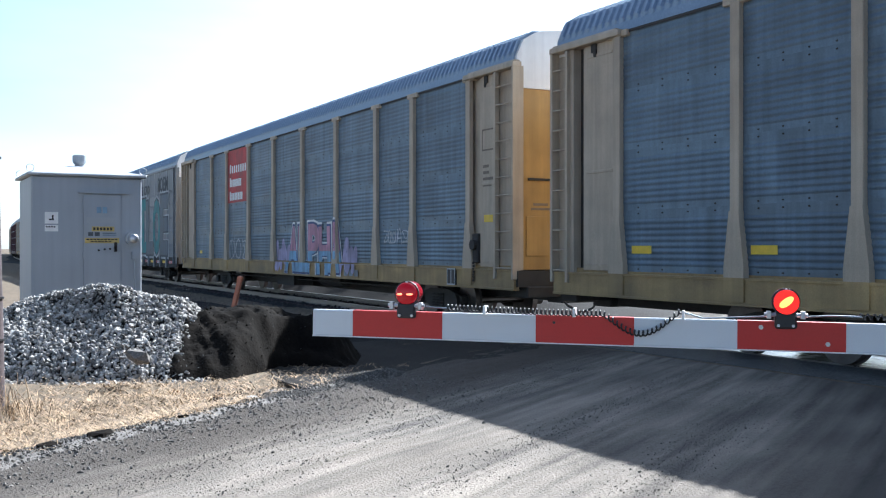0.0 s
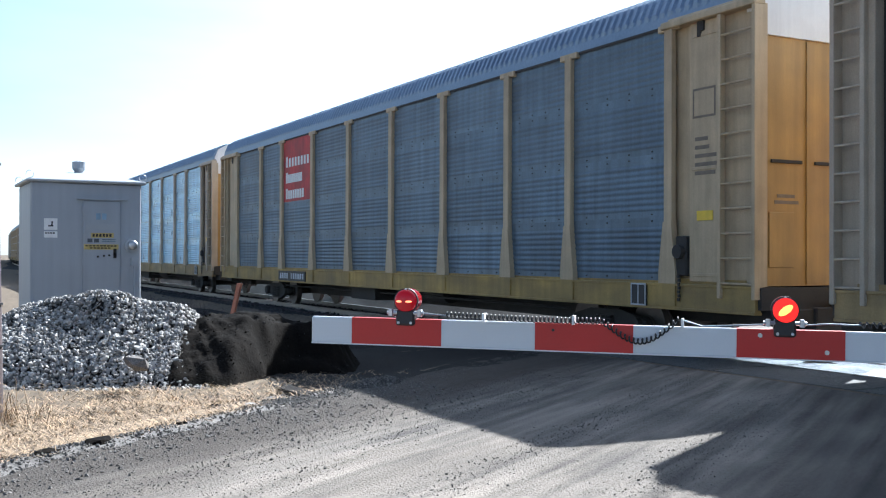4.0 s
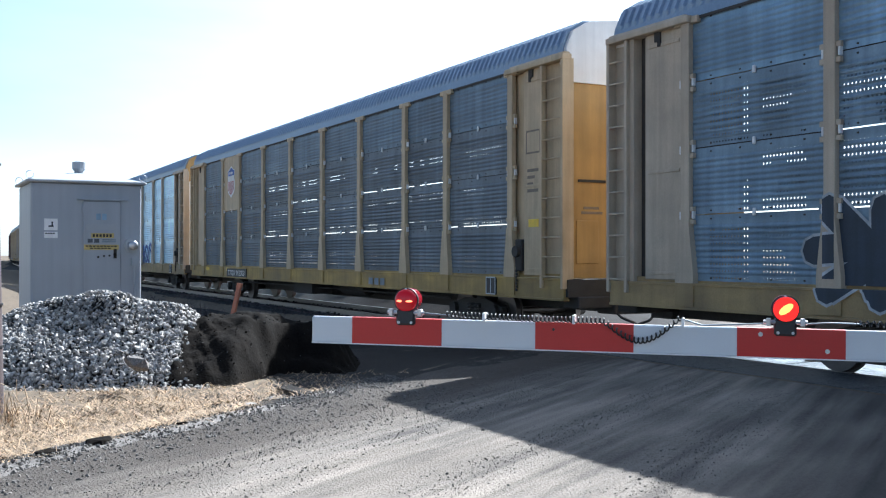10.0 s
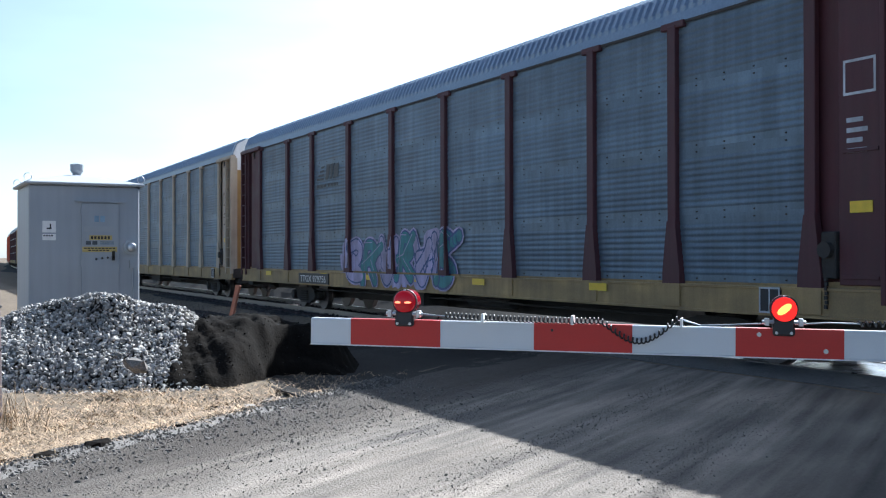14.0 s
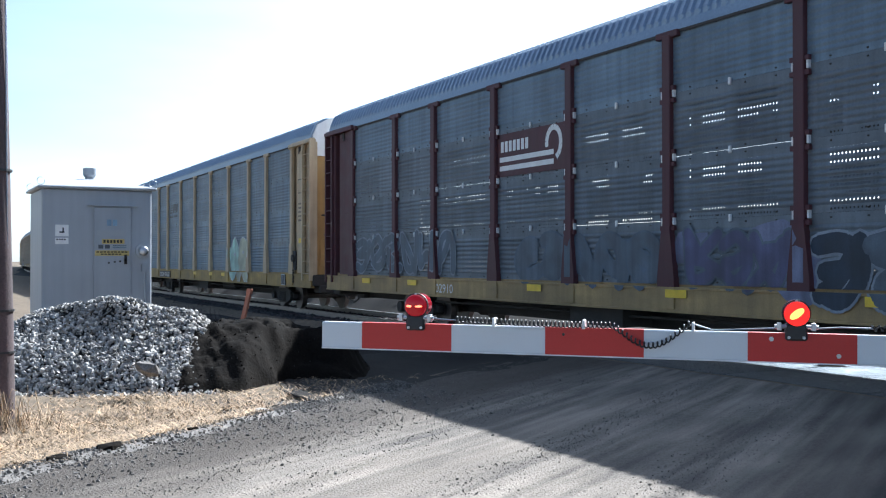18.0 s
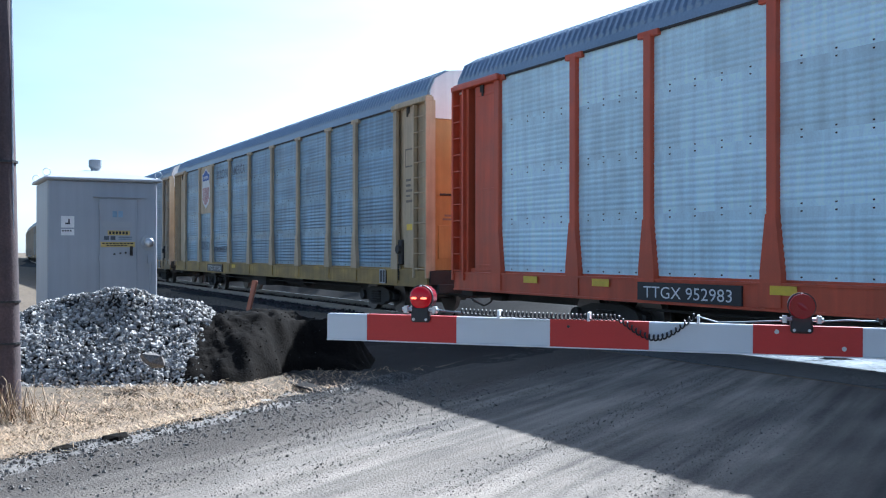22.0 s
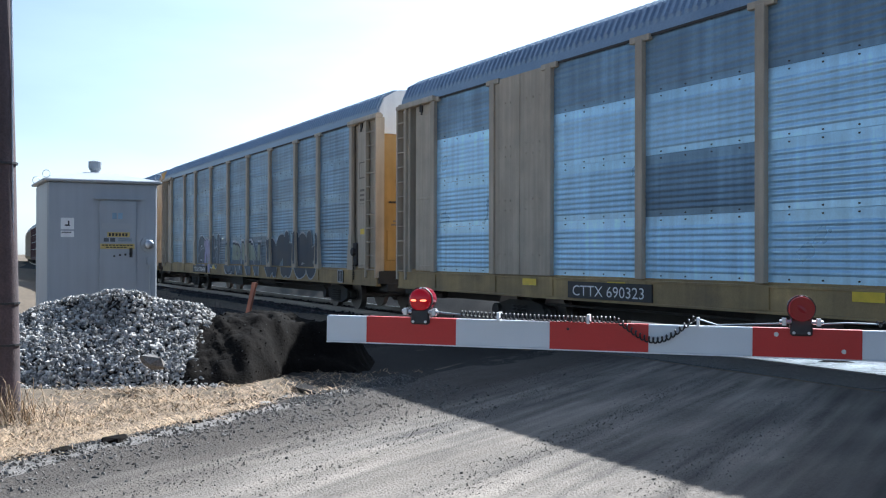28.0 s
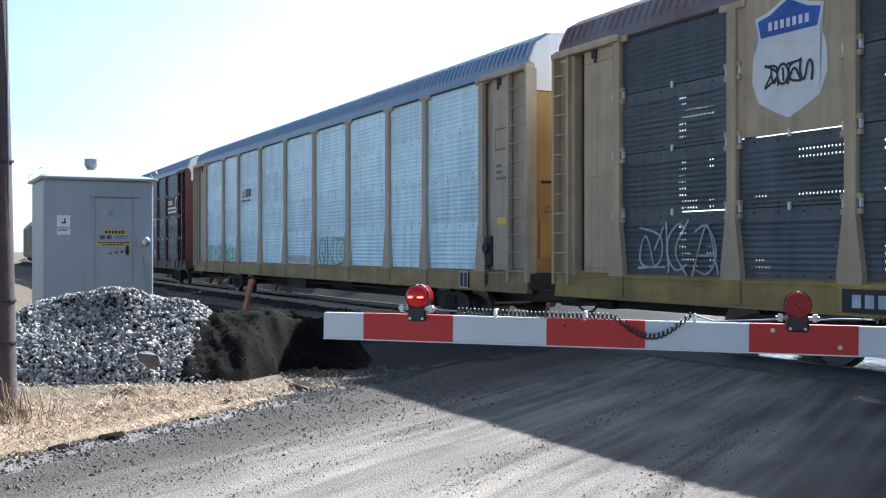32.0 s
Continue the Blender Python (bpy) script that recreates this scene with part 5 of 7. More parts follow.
def end_parts(key):
    """Meshes of one end: side panel, recess, ladder bay, eave beam, end doors and gable, platform, coupler."""
    fr, low, high, e = key
    out = []
    reach = REACH - SHIFT if e > 0 else REACH + SHIFT
    side = "galv" if fr == "grey" else fr
    p0, p1, l0, l1 = (0.42, 1.12, 1.14, OVERHANG) if e > 0 else (0.10, 1.02, 1.36, OVERHANG)

    def at(u0, u1):
        return sorted((e * (reach + u0), e * (reach + u1)))

    def add(name, bm, mat, label=""):
        out.append((name, mesh_of(name, bm, mat), label))

    panel = boxes((*at(p0, p1), -HALF + 0.03, -HALF + 0.08, SILL + 0.02, EAVE - 0.09), bevel=0.012)
    add("end_panel", panel, side)
    add("jamb", boxes((*at(-0.25, p0 + 0.05), -HALF + 0.11, -HALF + 0.15, SILL, EAVE - 0.04)), side)
    for z in (SILL + 0.10, SILL + 1.72, EAVE - 0.32):
        add("batten", boxes((*at(p0 + 0.08, p1 - 0.08), -HALF + 0.014, -HALF + 0.032, z, z + 0.05), bevel=0.005), side)
    if e < 0:
        add("door_channel", boxes((*at(p1 + 0.02, l0 - 0.10), -HALF + 0.16, -HALF + 0.20, SILL, EAVE - 0.05)), "under", "dark door slot")
        add("door_channel", boxes((*at(l0 - 0.10, l0 + 0.04), -HALF - 0.01, -HALF + 0.18, SILL - 0.06, EAVE - 0.05), bevel=0.012), side)
    add("corner_panel", boxes((*at(p1 - 0.45 if e > 0 else l0, l1 - 0.02), -HALF + 0.082, -HALF + 0.12, SILL - 0.05, EAVE - 0.02), bevel=0.01), side)
    beam = boxes((*at(-0.12, l1 + 0.03), -HALF - 0.10, -HALF + 0.12, EAVE - 0.09, EAVE + 0.02), (*at(0.0, l1), -HALF - 0.05, -HALF + 0.10, EAVE + 0.02, EAVE + 0.06), bevel=0.014)
    add("eave_beam", beam, side)
    add("lifting_hook", boxes((*at(0.62, 0.76), -HALF + 0.0, -HALF + 0.04, EAVE - 0.24, EAVE - 0.08), (*at(0.62, 0.69), -HALF + 0.0, -HALF + 0.04, EAVE - 0.32, EAVE - 0.22)), "under", "dark hook under the eave")
    stile = boxes((*at(l0, l0 + 0.07), -HALF - 0.085, -HALF + 0.02, 0.98, EAVE - 0.10), bevel=0.008)
    box(stile, *at(l1 - 0.05, l1 + 0.02), -HALF - 0.085, -HALF + 0.17, 0.98, EAVE - 0.06, bevel=0.008)
    add("ladder", stile, side)
    RUNGS[(fr, e)] = mesh_of("rung", rod(bmesh.new(), (e * (reach + l0 + 0.03), -HALF - 0.055, 0), (e * (reach + l1 - 0.02), -HALF - 0.055, 0), 0.017, 6), side)
    # the end doors and the gable over them close the car in one plane
    xd = reach + OVERHANG - 0.10
    split = 4.78
    span_x = sorted((e * (xd - 0.06), e * xd))
    if low == "slatted":
        for i in range(17):
            y = -1.38 + i * 0.1625
            out.append(("door_slat", mesh_of("door_slat", boxes((*span_x, y, y + 0.128, SILL, EAVE - 0.2), bevel=0.005), low), ""))
        for z in (SILL + 0.05, SILL + 1.0, SILL + 2.05, SILL + 3.0, SILL + 3.6):
            out.append(("door_rail", mesh_of("door_rail", boxes((*sorted((e * (xd - 0.10), e * (xd - 0.062))), -1.38, 1.38, z, z + 0.42)), low), ""))
    else:
        out.append(("end_door", mesh_of("end_door", extruded([(-1.40, SILL - 0.02), (-1.40, split), (1.40, split), (1.40, SILL - 0.02)], *span_x), low), ""))
    for y in (-1.39, -0.47, 0.42, 1.33):
        add("door_hinge", boxes((*sorted((e * xd, e * (xd + 0.022))), y, y + 0.045, SILL, split - 0.02)), low)
    for y, z, w, h in ((-1.18, 2.95, 0.62, 0.05), (-0.30, 2.95, 0.62, 0.05)):
        add("door_bar", boxes((*sorted((e * xd, e * (xd + 0.03))), y, y + w, z, z + h), bevel=0.006), "under", "dark door bar")
    add("access_hatch", boxes((*sorted((e * xd, e * (xd + 0.02))), -1.22, -0.72, SILL + 0.25, SILL + 1.05), bevel=0.008), low)
    add("door_notice", boxes((*sorted((e * xd, e * (xd + 0.006))), -1.05, -0.70, 2.45, 2.50), (*sorted((e * xd, e * (xd + 0.006))), -1.10, -0.62, 2.36, 2.41)), "stencil_ink")
    crown = [(y * 0.985, z - 0.01) for y, z in ROOF_LINE[1:-1]]
    add("gable", extruded([(-1.40, split)] + crown + [(1.40, split)], *sorted((e * (xd - 0.20), e * (xd + 0.05)))), high)
    add("end_platform", extruded([(-1.0, SILL - 0.04), (-1.34, SILL - 0.02), (-1.5, SILL - 0.04), (-1.5, SILL - 0.36), (1.5, SILL - 0.36), (1.5, SILL - 0.02), (1.0, SILL - 0.04)], *at(0.3, OVERHANG + 0.05)), "under")
    if e > 0:
        bm = boxes((*at(0.16, 0.40), -HALF - 0.02, -HALF + 0.10, SILL + 0.10, SILL + 0.72), bevel=0.02)
        rod(bm, (e * (reach + 0.28), -HALF - 0.10, SILL + 0.48), (e * (reach + 0.28), -HALF, SILL + 0.48), 0.11, 12)
        for k in range(7):
            z = SILL + 0.12 - 0.06 * k
            box(bm, *at(0.26 + 0.01 * (k % 2), 0.30 + 0.01 * (k % 2)), -HALF - 0.07, -HALF - 0.04, z - 0.05, z)
        add("hand_brake", bm, "under", "sooty hand brake with a chain")
    bm = boxes((*at(OVERHANG - 0.4, OVERHANG + 0.16), -0.52, 0.52, 0.50, 0.86), (*at(OVERHANG - 0.4, OVERHANG + 0.10), -1.3, 1.3, 0.62, 0.84), bevel=0.02)
    add("draft_sill", bm, "under")
    bm = bmesh.new()
    meet = MEET if e > 0 else PITCHED - MEET
    box(bm, *sorted((e * (reach + OVERHANG - 0.3), e * (meet - 0.14))), -0.11, 0.11, 0.76, 0.98, bevel=0.02)
    box(bm, *sorted((e * (meet - 0.30), e * (meet - 0.02))), -0.16, 0.12, 0.70, 1.0, bevel=0.04)
    add("coupler", bm, "steel")
    bm = bmesh.new()
    pts = [(e * (reach + OVERHANG - 0.1), -0.5, 0.7), (e * (reach + OVERHANG + 0.25), -0.45, 0.45), (e * (meet - 0.04), -0.4, 0.35)]
    for a, b in zip(pts, pts[1:]):
        rod(bm, a, b, 0.025, 6)
    add("brake_hose", bm, "rubber")
    return out


def truck_parts(_):
    bm = bmesh.new()
    y = 0.0
    o = [(-1.12, 0.50), (-1.12, 0.36), (-0.70, 0.32), (-0.36, 0.18), (0.36, 0.18), (0.70, 0.32), (1.12, 0.36), (1.12, 0.50), (0.62, 0.62), (0.45, 0.66), (-0.45, 0.66), (-0.62, 0.62)]
    a = [bm.verts.new((x, y - 0.07, z)) for x, z in o]
    b = [bm.verts.new((x, y + 0.07, z)) for x, z in o]
    bm.faces.new(a), bm.faces.new(b[::-1])
    for i in range(len(o)):
        bm.faces.new((a[i], b[i], b[(i + 1) % len(o)], a[(i + 1) % len(o)]))
    for x in (-0.89, 0.89):
        rod(bm, (x, y - 0.16, 0.42), (x, y + 0.16, 0.42), 0.14, 12)
    for x in (-0.18, 0.0, 0.18):
        for i in range(5):
            rod(bm, (x, y - 0.1, 0.25 + i * 0.065), (x, y - 0.1, 0.29 + i * 0.065), 0.07, 8)
    bmesh.ops.recalc_face_normals(bm, faces=bm.faces[:])
    frame_me = mesh_of("side_frame", bm, "under")
    bolster = mesh_of("truck", boxes((-0.2, 0.2, -0.93, 0.93, 0.45, 0.72), bevel=0.03), "under")
    bm = bmesh.new()
    for s in (-1, 1):
        rod(bm, (0, s * 0.70, 0), (0, s * 0.82, 0), 0.42, 28)
        rod(bm, (0, s * 0.67, 0), (0, s * 0.70, 0), 0.455, 28)
        rod(bm, (0, s * 0.82, 0), (0, s * 0.86, 0), 0.16, 12)
    rod(bm, (0, -1.0, 0), (0, 1.0, 0), 0.08, 10)
    return bolster, frame_me, mesh_of("wheelset", bm, "steel")


TRUCK = truck_parts(0)


def side_mesh(kind, mat):
    if kind == "sill":
        bm = boxes((REAR + 0.02, FRONT - 0.02, -HALF - 0.03, -HALF + 0.08, 0.80, SILL - 0.02), (REAR + 0.02, FRONT - 0.02, -HALF - 0.05, -HALF + 0.08, SILL - 0.06, SILL - 0.02), (REAR + 0.02, FRONT - 0.02, -HALF - 0.05, -HALF + 0.10, 0.76, 0.80), bevel=0.004)
        box(bm, REAR + 0.3, FRONT - 0.3, -HALF + 0.065, -HALF + 0.12, SILL - 0.05, SILL + 0.06)
        for i in range(10):
            box(bm, EDGES[i] - 0.2, EDGES[i] + 0.2, -HALF - 0.058, -HALF - 0.02, 0.82, SILL - 0.02)
    elif kind == "deck":
        bm = boxes((REAR + 0.2, FRONT - 0.2, -HALF + 0.1, HALF - 0.1, 1.02, 1.12), (REAR + 0.4, FRONT - 0.4, -0.36, 0.36, 0.52, 1.02), (-8.2, 8.2, -0.30, 0.30, 0.36, 0.53))
        for i in range(12):
            x = -10.5 + i * 1.9
            box(bm, x, x + 0.12, -HALF + 0.1, HALF - 0.1, 0.78, 1.02)
        box(bm, -2.2, -0.6, -1.25, -0.6, 0.42, 0.9)
        rod(bm, (1.2, -0.9, 0.68), (2.9, -0.9, 0.68), 0.2, 12)
        rod(bm, (-8, -1.1, 0.62), (8, -1.1, 0.62), 0.025, 6)
    elif kind == "far":
        bm = boxes((REAR + 0.2, FRONT - 0.2, HALF - 0.06, HALF - 0.03, SILL, EAVE), (REAR + 0.02, FRONT - 0.02, HALF - 0.1, HALF + 0.03, 0.78, SILL))
    else:
        bm = boxes((REAR + 0.02, FRONT - 0.02, HALF - 0.1, HALF + 0.03, 0.78, SILL))
        for r in range(4):
            box(bm, REAR + 0.2, FRONT - 0.2, HALF - 0.06, HALF - 0.03, SILL + r * ROWH + (0.50 if r < 3 else 0.2), SILL + (r + 1) * ROWH)
        for e in EDGES:
            box(bm, e - 0.1, e + 0.1, HALF - 0.03, HALF + 0.06, SILL, EAVE)
    return mesh_of(kind, bm, mat)


def end_marks(car, fr, k):
    """Stencilled data lines, a framed square and a label on the leading end panel."""
    r = random.Random(900 + k)
    ink = "stencil_ink" if fr not in ("maroon", "orange") else "silver"
    x0, y = REACH - SHIFT + 0.50, -HALF + 0.026
    z0 = SILL + r.uniform(2.3, 2.6)
    square = [[(x0, z0), (x0 + 0.5, z0), (x0 + 0.5, z0 + 0.035), (x0, z0 + 0.035)], [(x0, z0 + 0.42), (x0 + 0.5, z0 + 0.42), (x0 + 0.5, z0 + 0.455), (x0, z0 + 0.455)],
              [(x0, z0 + 0.035), (x0 + 0.035, z0 + 0.035), (x0 + 0.035, z0 + 0.42), (x0, z0 + 0.42)], [(x0 + 0.465, z0 + 0.035), (x0 + 0.5, z0 + 0.035), (x0 + 0.5, z0 + 0.42), (x0 + 0.465, z0 + 0.42)]]
    bars(square, y, ink, car, "stencilled frame", "stencil_line")
    lines = []
    for i in range(r.choice((3, 4, 5))):
        z, w = z0 - 0.35 - i * 0.13, r.uniform(0.2, 0.5)
        lines.append([(x0 + 0.05, z), (x0 + 0.05 + w, z), (x0 + 0.05 + w, z + 0.06), (x0 + 0.05, z + 0.06)])
    bars(lines, y, ink, car, "stencilled data line", "stencil_line")
    part("label_plate", boxes((x0 + 0.1, x0 + 0.45, -HALF + 0.018, -HALF + 0.028, SILL + 0.95, SILL + 1.10), bevel=0.003), M["safety"], car, "yellow label plate")


CLIP = mesh_of("tab", boxes((-0.02, 0.02, 0.0, 0.06, -0.065, 0.065), bevel=0.008), "white")
TAB = mesh_of("tab", boxes((-0.025, 0.025, 0.0, 0.04, -0.05, 0.06), bevel=0.008), "white")
BACKING = {w: mesh_of("backing", boxes((-w / 2 + 0.05, w / 2 - 0.05, 0.0, 0.02, -0.09, 0.09)), "under") for w in (BAY, NARROW)}
# thin dark strip that paints the shadow gap under the eave of each bay
EAVE_SHADE = {w: mesh_of("eave_slot", boxes((-w / 2 + 0.22, w / 2 - 0.22, -0.006, 0.0, -0.055, -0.005)), "under") for w in (BAY, NARROW)}
CARD = mesh_of("sill_card", boxes((-0.19, 0.19, -HALF - 0.070, -HALF - 0.03, 0.80, SILL - 0.03), bevel=0.004), "black")
CARD_FRAME = mesh_of("sill_card_frame", boxes(*[(a, b, -HALF - 0.074, -HALF - 0.068, c, d) for a, b, c, d in ((-0.19, 0.19, SILL - 0.055, SILL - 0.03), (-0.19, 0.19, 0.80, 0.825), (-0.19, -0.165, 0.82, SILL - 0.05), (0.165, 0.19, 0.82, SILL - 0.05), (-0.01, 0.01, 0.82, SILL - 0.05))]), "silver_pale")
wheels = []


def auto_rack(c, k):
    skin, fr = c["skin"], c["frame"]
    paint = {"tan": "tan", "yellow": "yellow", "maroon": "maroon", "orange": "orange", "grey": "grey"}[fr]
    marks = [s[0] for s in c["signs"]]
    extra = "graffiti" if "wild" in marks or "scrawl" in marks or "word" in marks else "plain sides"
    if "shield" in marks:
        extra = "a painted shield board"
    elif "red_board" in marks:
        extra = "a red board"
    elif "maroon_board" in marks:
        extra = "maroon boards"
    car = thing("autorack_wagon", "rail wagon: %s sheets, %s posts, %s" % (WORDS[skin], paint, extra), "rail wagon", group="wagons of the train")
    vented, gap = skin.startswith("vented"), c["gap"]
    key = (fr, c.get("slim", False), vented)
    if key not in POSTS:
        POSTS[key] = post_mesh(fr, not key[1], vented)
    for i in range(9):
        w = EDGES[i + 1] - EDGES[i]
        if i in c.get("boarded", ()):
            bm = boxes((EDGES[i] + 0.06, (EDGES[i] + EDGES[i + 1]) / 2 - 0.012, -HALF + 0.0, -HALF + 0.05, SILL, EAVE - 0.03), ((EDGES[i] + EDGES[i + 1]) / 2 + 0.012, EDGES[i + 1] - 0.06, -HALF + 0.0, -HALF + 0.05, SILL, EAVE - 0.03), bevel=0.008)
            for z in (1.6, 2.5, 2.7, 3.6, 3.8, 4.7):
                for x in (0.25, 0.5, 0.7, 1.3, 1.55, 1.8):
                    rod(bm, (EDGES[i] + x, -HALF - 0.012, z), (EDGES[i] + x, -HALF + 0.01, z), 0.022, 6)
            part("side_door", bm, M[fr], car, "plain tan riveted sheet")
            continue
        for r in range(4):
            mat = c.get("patches", {}).get((i, r), skin)
            if vented and r == 3 and mat == skin:
                mat = {"vented": "galv", "vented_dark": "galv_dark", "vented_sooty": "galv_sooty", "vented_light": "galv_light"}[mat]
            part("panel", sheet(round(w - 0.13, 3), mat, gap), None, car, at=pose((EDGES[i] + EDGES[i + 1]) / 2, -HALF + 0.05, SILL + 0.02 + r * ROWH))
    for e in EDGES:
        part("post", POSTS[key], None, car, at=pose(e, -HALF + 0.055, SILL))
    for i in range(9):
        if i not in c.get("boarded", ()):
            part("eave_slot", EAVE_SHADE[BAY if EDGES[i + 1] - EDGES[i] > 2.4 else NARROW], None, car, at=((EDGES[i] + EDGES[i + 1]) / 2, -HALF + 0.024, EAVE))
    if vented:
        for i, e in enumerate(EDGES):
            for r in range(1, 4):
                for dx, dz in ((-0.135, 0.005), (0.135, 0.015)):
                    part("tab", CLIP, None, car, at=(e + dx, -HALF - 0.012, SILL + r * ROWH + dz))
        for i in range(9):
            w = BAY if EDGES[i + 1] - EDGES[i] > 2.4 else NARROW
            x = (EDGES[i] + EDGES[i + 1]) / 2
            for r in range(1, 4):
                part("tab", TAB, None, car, at=(x, -HALF + 0.006, SILL + r * ROWH + 0.01))
                if (k * 7 + i * 5 + r * 3) % 8 > (3 if k in (8, 9) else 1):
                    part("backing", BACKING[w], None, car, at=(x, -HALF + 0.085, SILL + r * ROWH + 0.01))
    part("roof", cached(ROOFS, c.get("roof", "roof"), roof_mesh), None, car)
    sill = {"tan": "sill_tan", "yellow": "sill_yellow", "grey": "black"}.get(c.get("sill", fr), c.get("sill", fr))
    for kind, mat in (("sill", sill), ("deck", "under"), ("far_slotted" if vented else "far", skin)):
        if (kind, mat) not in SIDES:
            SIDES[(kind, mat)] = side_mesh(kind, mat)
        part({"sill": "side_sill", "deck": "underframe"}.get(kind, "far_side"), SIDES[(kind, mat)], None, car)
    for e in (-1, 1):
        for name, me, label in cached(ENDS, (fr, *c["end"], e), end_parts):
            piece = part(name, me, None, car, label)
            if name == "ladder":
                for i in range(11):
                    part("rung", RUNGS[(fr, e)], None, piece, at=(0, 0, 1.2 + i * 0.365))
        truck = part("truck", TRUCK[0], None, car, at=(e * TRUCK_AT, 0, 0))
        for y in (-1.0, 1.0):
            part("side_frame", TRUCK[1], None, truck, at=(0, y, 0))
        for w in (-0.89, 0.89):
            wheels.append((k, e * TRUCK_AT, w, part("wheelset", TRUCK[2], None, truck, at=(w, 0, 0.42))))
    end_marks(car, fr, k)
    card = part("sill_card", CARD, None, car, "black card in a pale frame on the sill", at=(10.6, 0, 0))
    part("sill_card_frame", CARD_FRAME, None, card)
    for s in c["signs"]:
        painted(car, s, c)
    return car


def enclosed_wagon(c, k):
    """A smooth-sided covered wagon: narrow plates with fine ribs, stake pockets and reflectors along the sill."""
    car = thing("autorack_wagon", "rail wagon: smooth grey plates covered in large graffiti letters", "rail wagon", group="wagons of the train")
    n, x0, x1 = 19, REAR + 0.25, FRONT - 0.62
    step, h = (x1 - x0) / n, EAVE - SILL
    pts = [(0.0, 0.0)]
    for base, count in ((0.06, 9), (1.12, 3), (1.72, 3), (2.32, 3), (2.92, 3)):
        for i in range(count):
            z = base + i * 0.065
            pts += [(0, z), (-0.014, z + 0.018), (-0.014, z + 0.03), (0, z + 0.048)]
    pts.append((0.0, h - 0.02))
    v = [(sx * step / 2, y, z) for y, z in pts for sx in (-1, 1)]
    plate = grid_mesh("panel", v, [(2 * i, 2 * i + 1, 2 * i + 3, 2 * i + 2) for i in range(len(pts) - 1)], M["plate_grey"])
    seam = mesh_of("seam", boxes((-0.028, 0.028, -0.006, 0.01, 0.0, h - 0.02), bevel=0.003), "silver_pale")
    pocket = mesh_of("stake_pocket", boxes((-0.09, 0.09, -0.05, 0.10, 0.70, SILL + 0.01), (-0.13, 0.13, -0.055, 0.05, SILL - 0.06, SILL + 0.01), bevel=0.008), "plate_grey")
    tape = {m: mesh_of("reflector", boxes((-0.34, 0.34, 0.0, 0.01, 0.90, 1.02)), m) for m in ("safety", "letters")}
    dash = mesh_of("reflector", boxes(*[(-0.34 + q * 0.27, -0.20 + q * 0.27, -0.003, 0.0, 0.90, 1.02) for q in range(3)]), "red")
    for i in range(n):
        x = x0 + (i + 0.5) * step
        part("panel", plate, None, car, at=(x, -HALF + 0.01, SILL))
        part("stake_pocket", pocket, None, car, at=(x0 + i * step, -HALF, 0))
        tape_ob = part("reflector", tape["safety" if i % 2 else "letters"], None, car, "yellow reflector" if i % 2 else "red and white reflector", at=(x, -HALF + 0.02, 0))
        if not i % 2:
            part("reflector", dash, None, tape_ob)
        if i:
            part("seam", seam, None, car, at=(x0 + i * step, -HALF, SILL))
    part("roof", cached(ROOFS, "roof", roof_mesh), None, car)
    part("eave_rail", boxes((REAR + 0.05, FRONT - 0.1, -HALF - 0.02, -HALF + 0.06, EAVE - 0.05, EAVE + 0.06), bevel=0.012), M["plate_grey"], car)
    part("side_sill", boxes((REAR + 0.02, FRONT - 0.02, -HALF + 0.03, -HALF + 0.10, 0.78, SILL), (REAR + 0.02, FRONT - 0.02, -HALF - 0.03, -HALF + 0.10, 0.74, 0.79)), M["under"], car)
    for kind in ("deck", "far"):
        SIDES.setdefault((kind, "under"), side_mesh(kind, "under"))
        part({"deck": "underframe", "far": "far_side"}[kind], SIDES[(kind, "under")], None, car)
    for e, a, b in ((-1, REAR + 0.03, x0), (1, x1, FRONT - 0.03)):
        part("corner_panel", boxes((a, b, -HALF + 0.09, -HALF + 0.13, SILL, EAVE - 0.05), bevel=0.01), M["plate_grey"], car)
        bm = boxes((a, a + 0.06, -HALF - 0.03, -HALF + 0.09, 0.9, EAVE - 0.06), (b - 0.06, b, -HALF - 0.03, -HALF + 0.09, 0.9, EAVE - 0.06), bevel=0.008)
        ladder = part("ladder", bm, M["plate_grey"], car)
        rung = mesh_of("rung", rod(bmesh.new(), (a + 0.03, -HALF + 0.01, 0), (b - 0.03, -HALF + 0.01, 0), 0.017, 6), "plate_grey")
        for i in range(10):
            part("rung", rung, None, ladder, at=(0, 0, 1.3 + i * 0.38))
        crown = [(y * 0.985, z - 0.01) for y, z in ROOF_LINE[1:-1]]
        xd = a + 0.08 if e < 0 else b - 0.08
        part("end_door", extruded([(-1.40, SILL - 0.3), (-1.40, 4.78), (1.40, 4.78), (1.40, SILL - 0.3)], xd - 0.03, xd + 0.03), M["plate_grey"], car)
        part("gable", extruded([(-1.40, 4.78)] + crown + [(1.40, 4.78)], xd - 0.06, xd + 0.06), M["white"], car)
        truck = part("truck", TRUCK[0], None, car, at=(e * TRUCK_AT, 0, 0))
        for y in (-1.0, 1.0):
            part("side_frame", TRUCK[1], None, truck, at=(0, y, 0))
        for w in (-0.89, 0.89):
            wheels.append((k, e * TRUCK_AT, w, part("wheelset", TRUCK[2], None, truck, at=(w, 0, 0.42))))
        meet = MEET if e > 0 else PITCHED - MEET
        part("coupler", boxes((*sorted((e * (meet - 0.02), e * (meet - 1.2))), -0.12, 0.12, 0.74, 0.98), bevel=0.03), M["steel"], car)
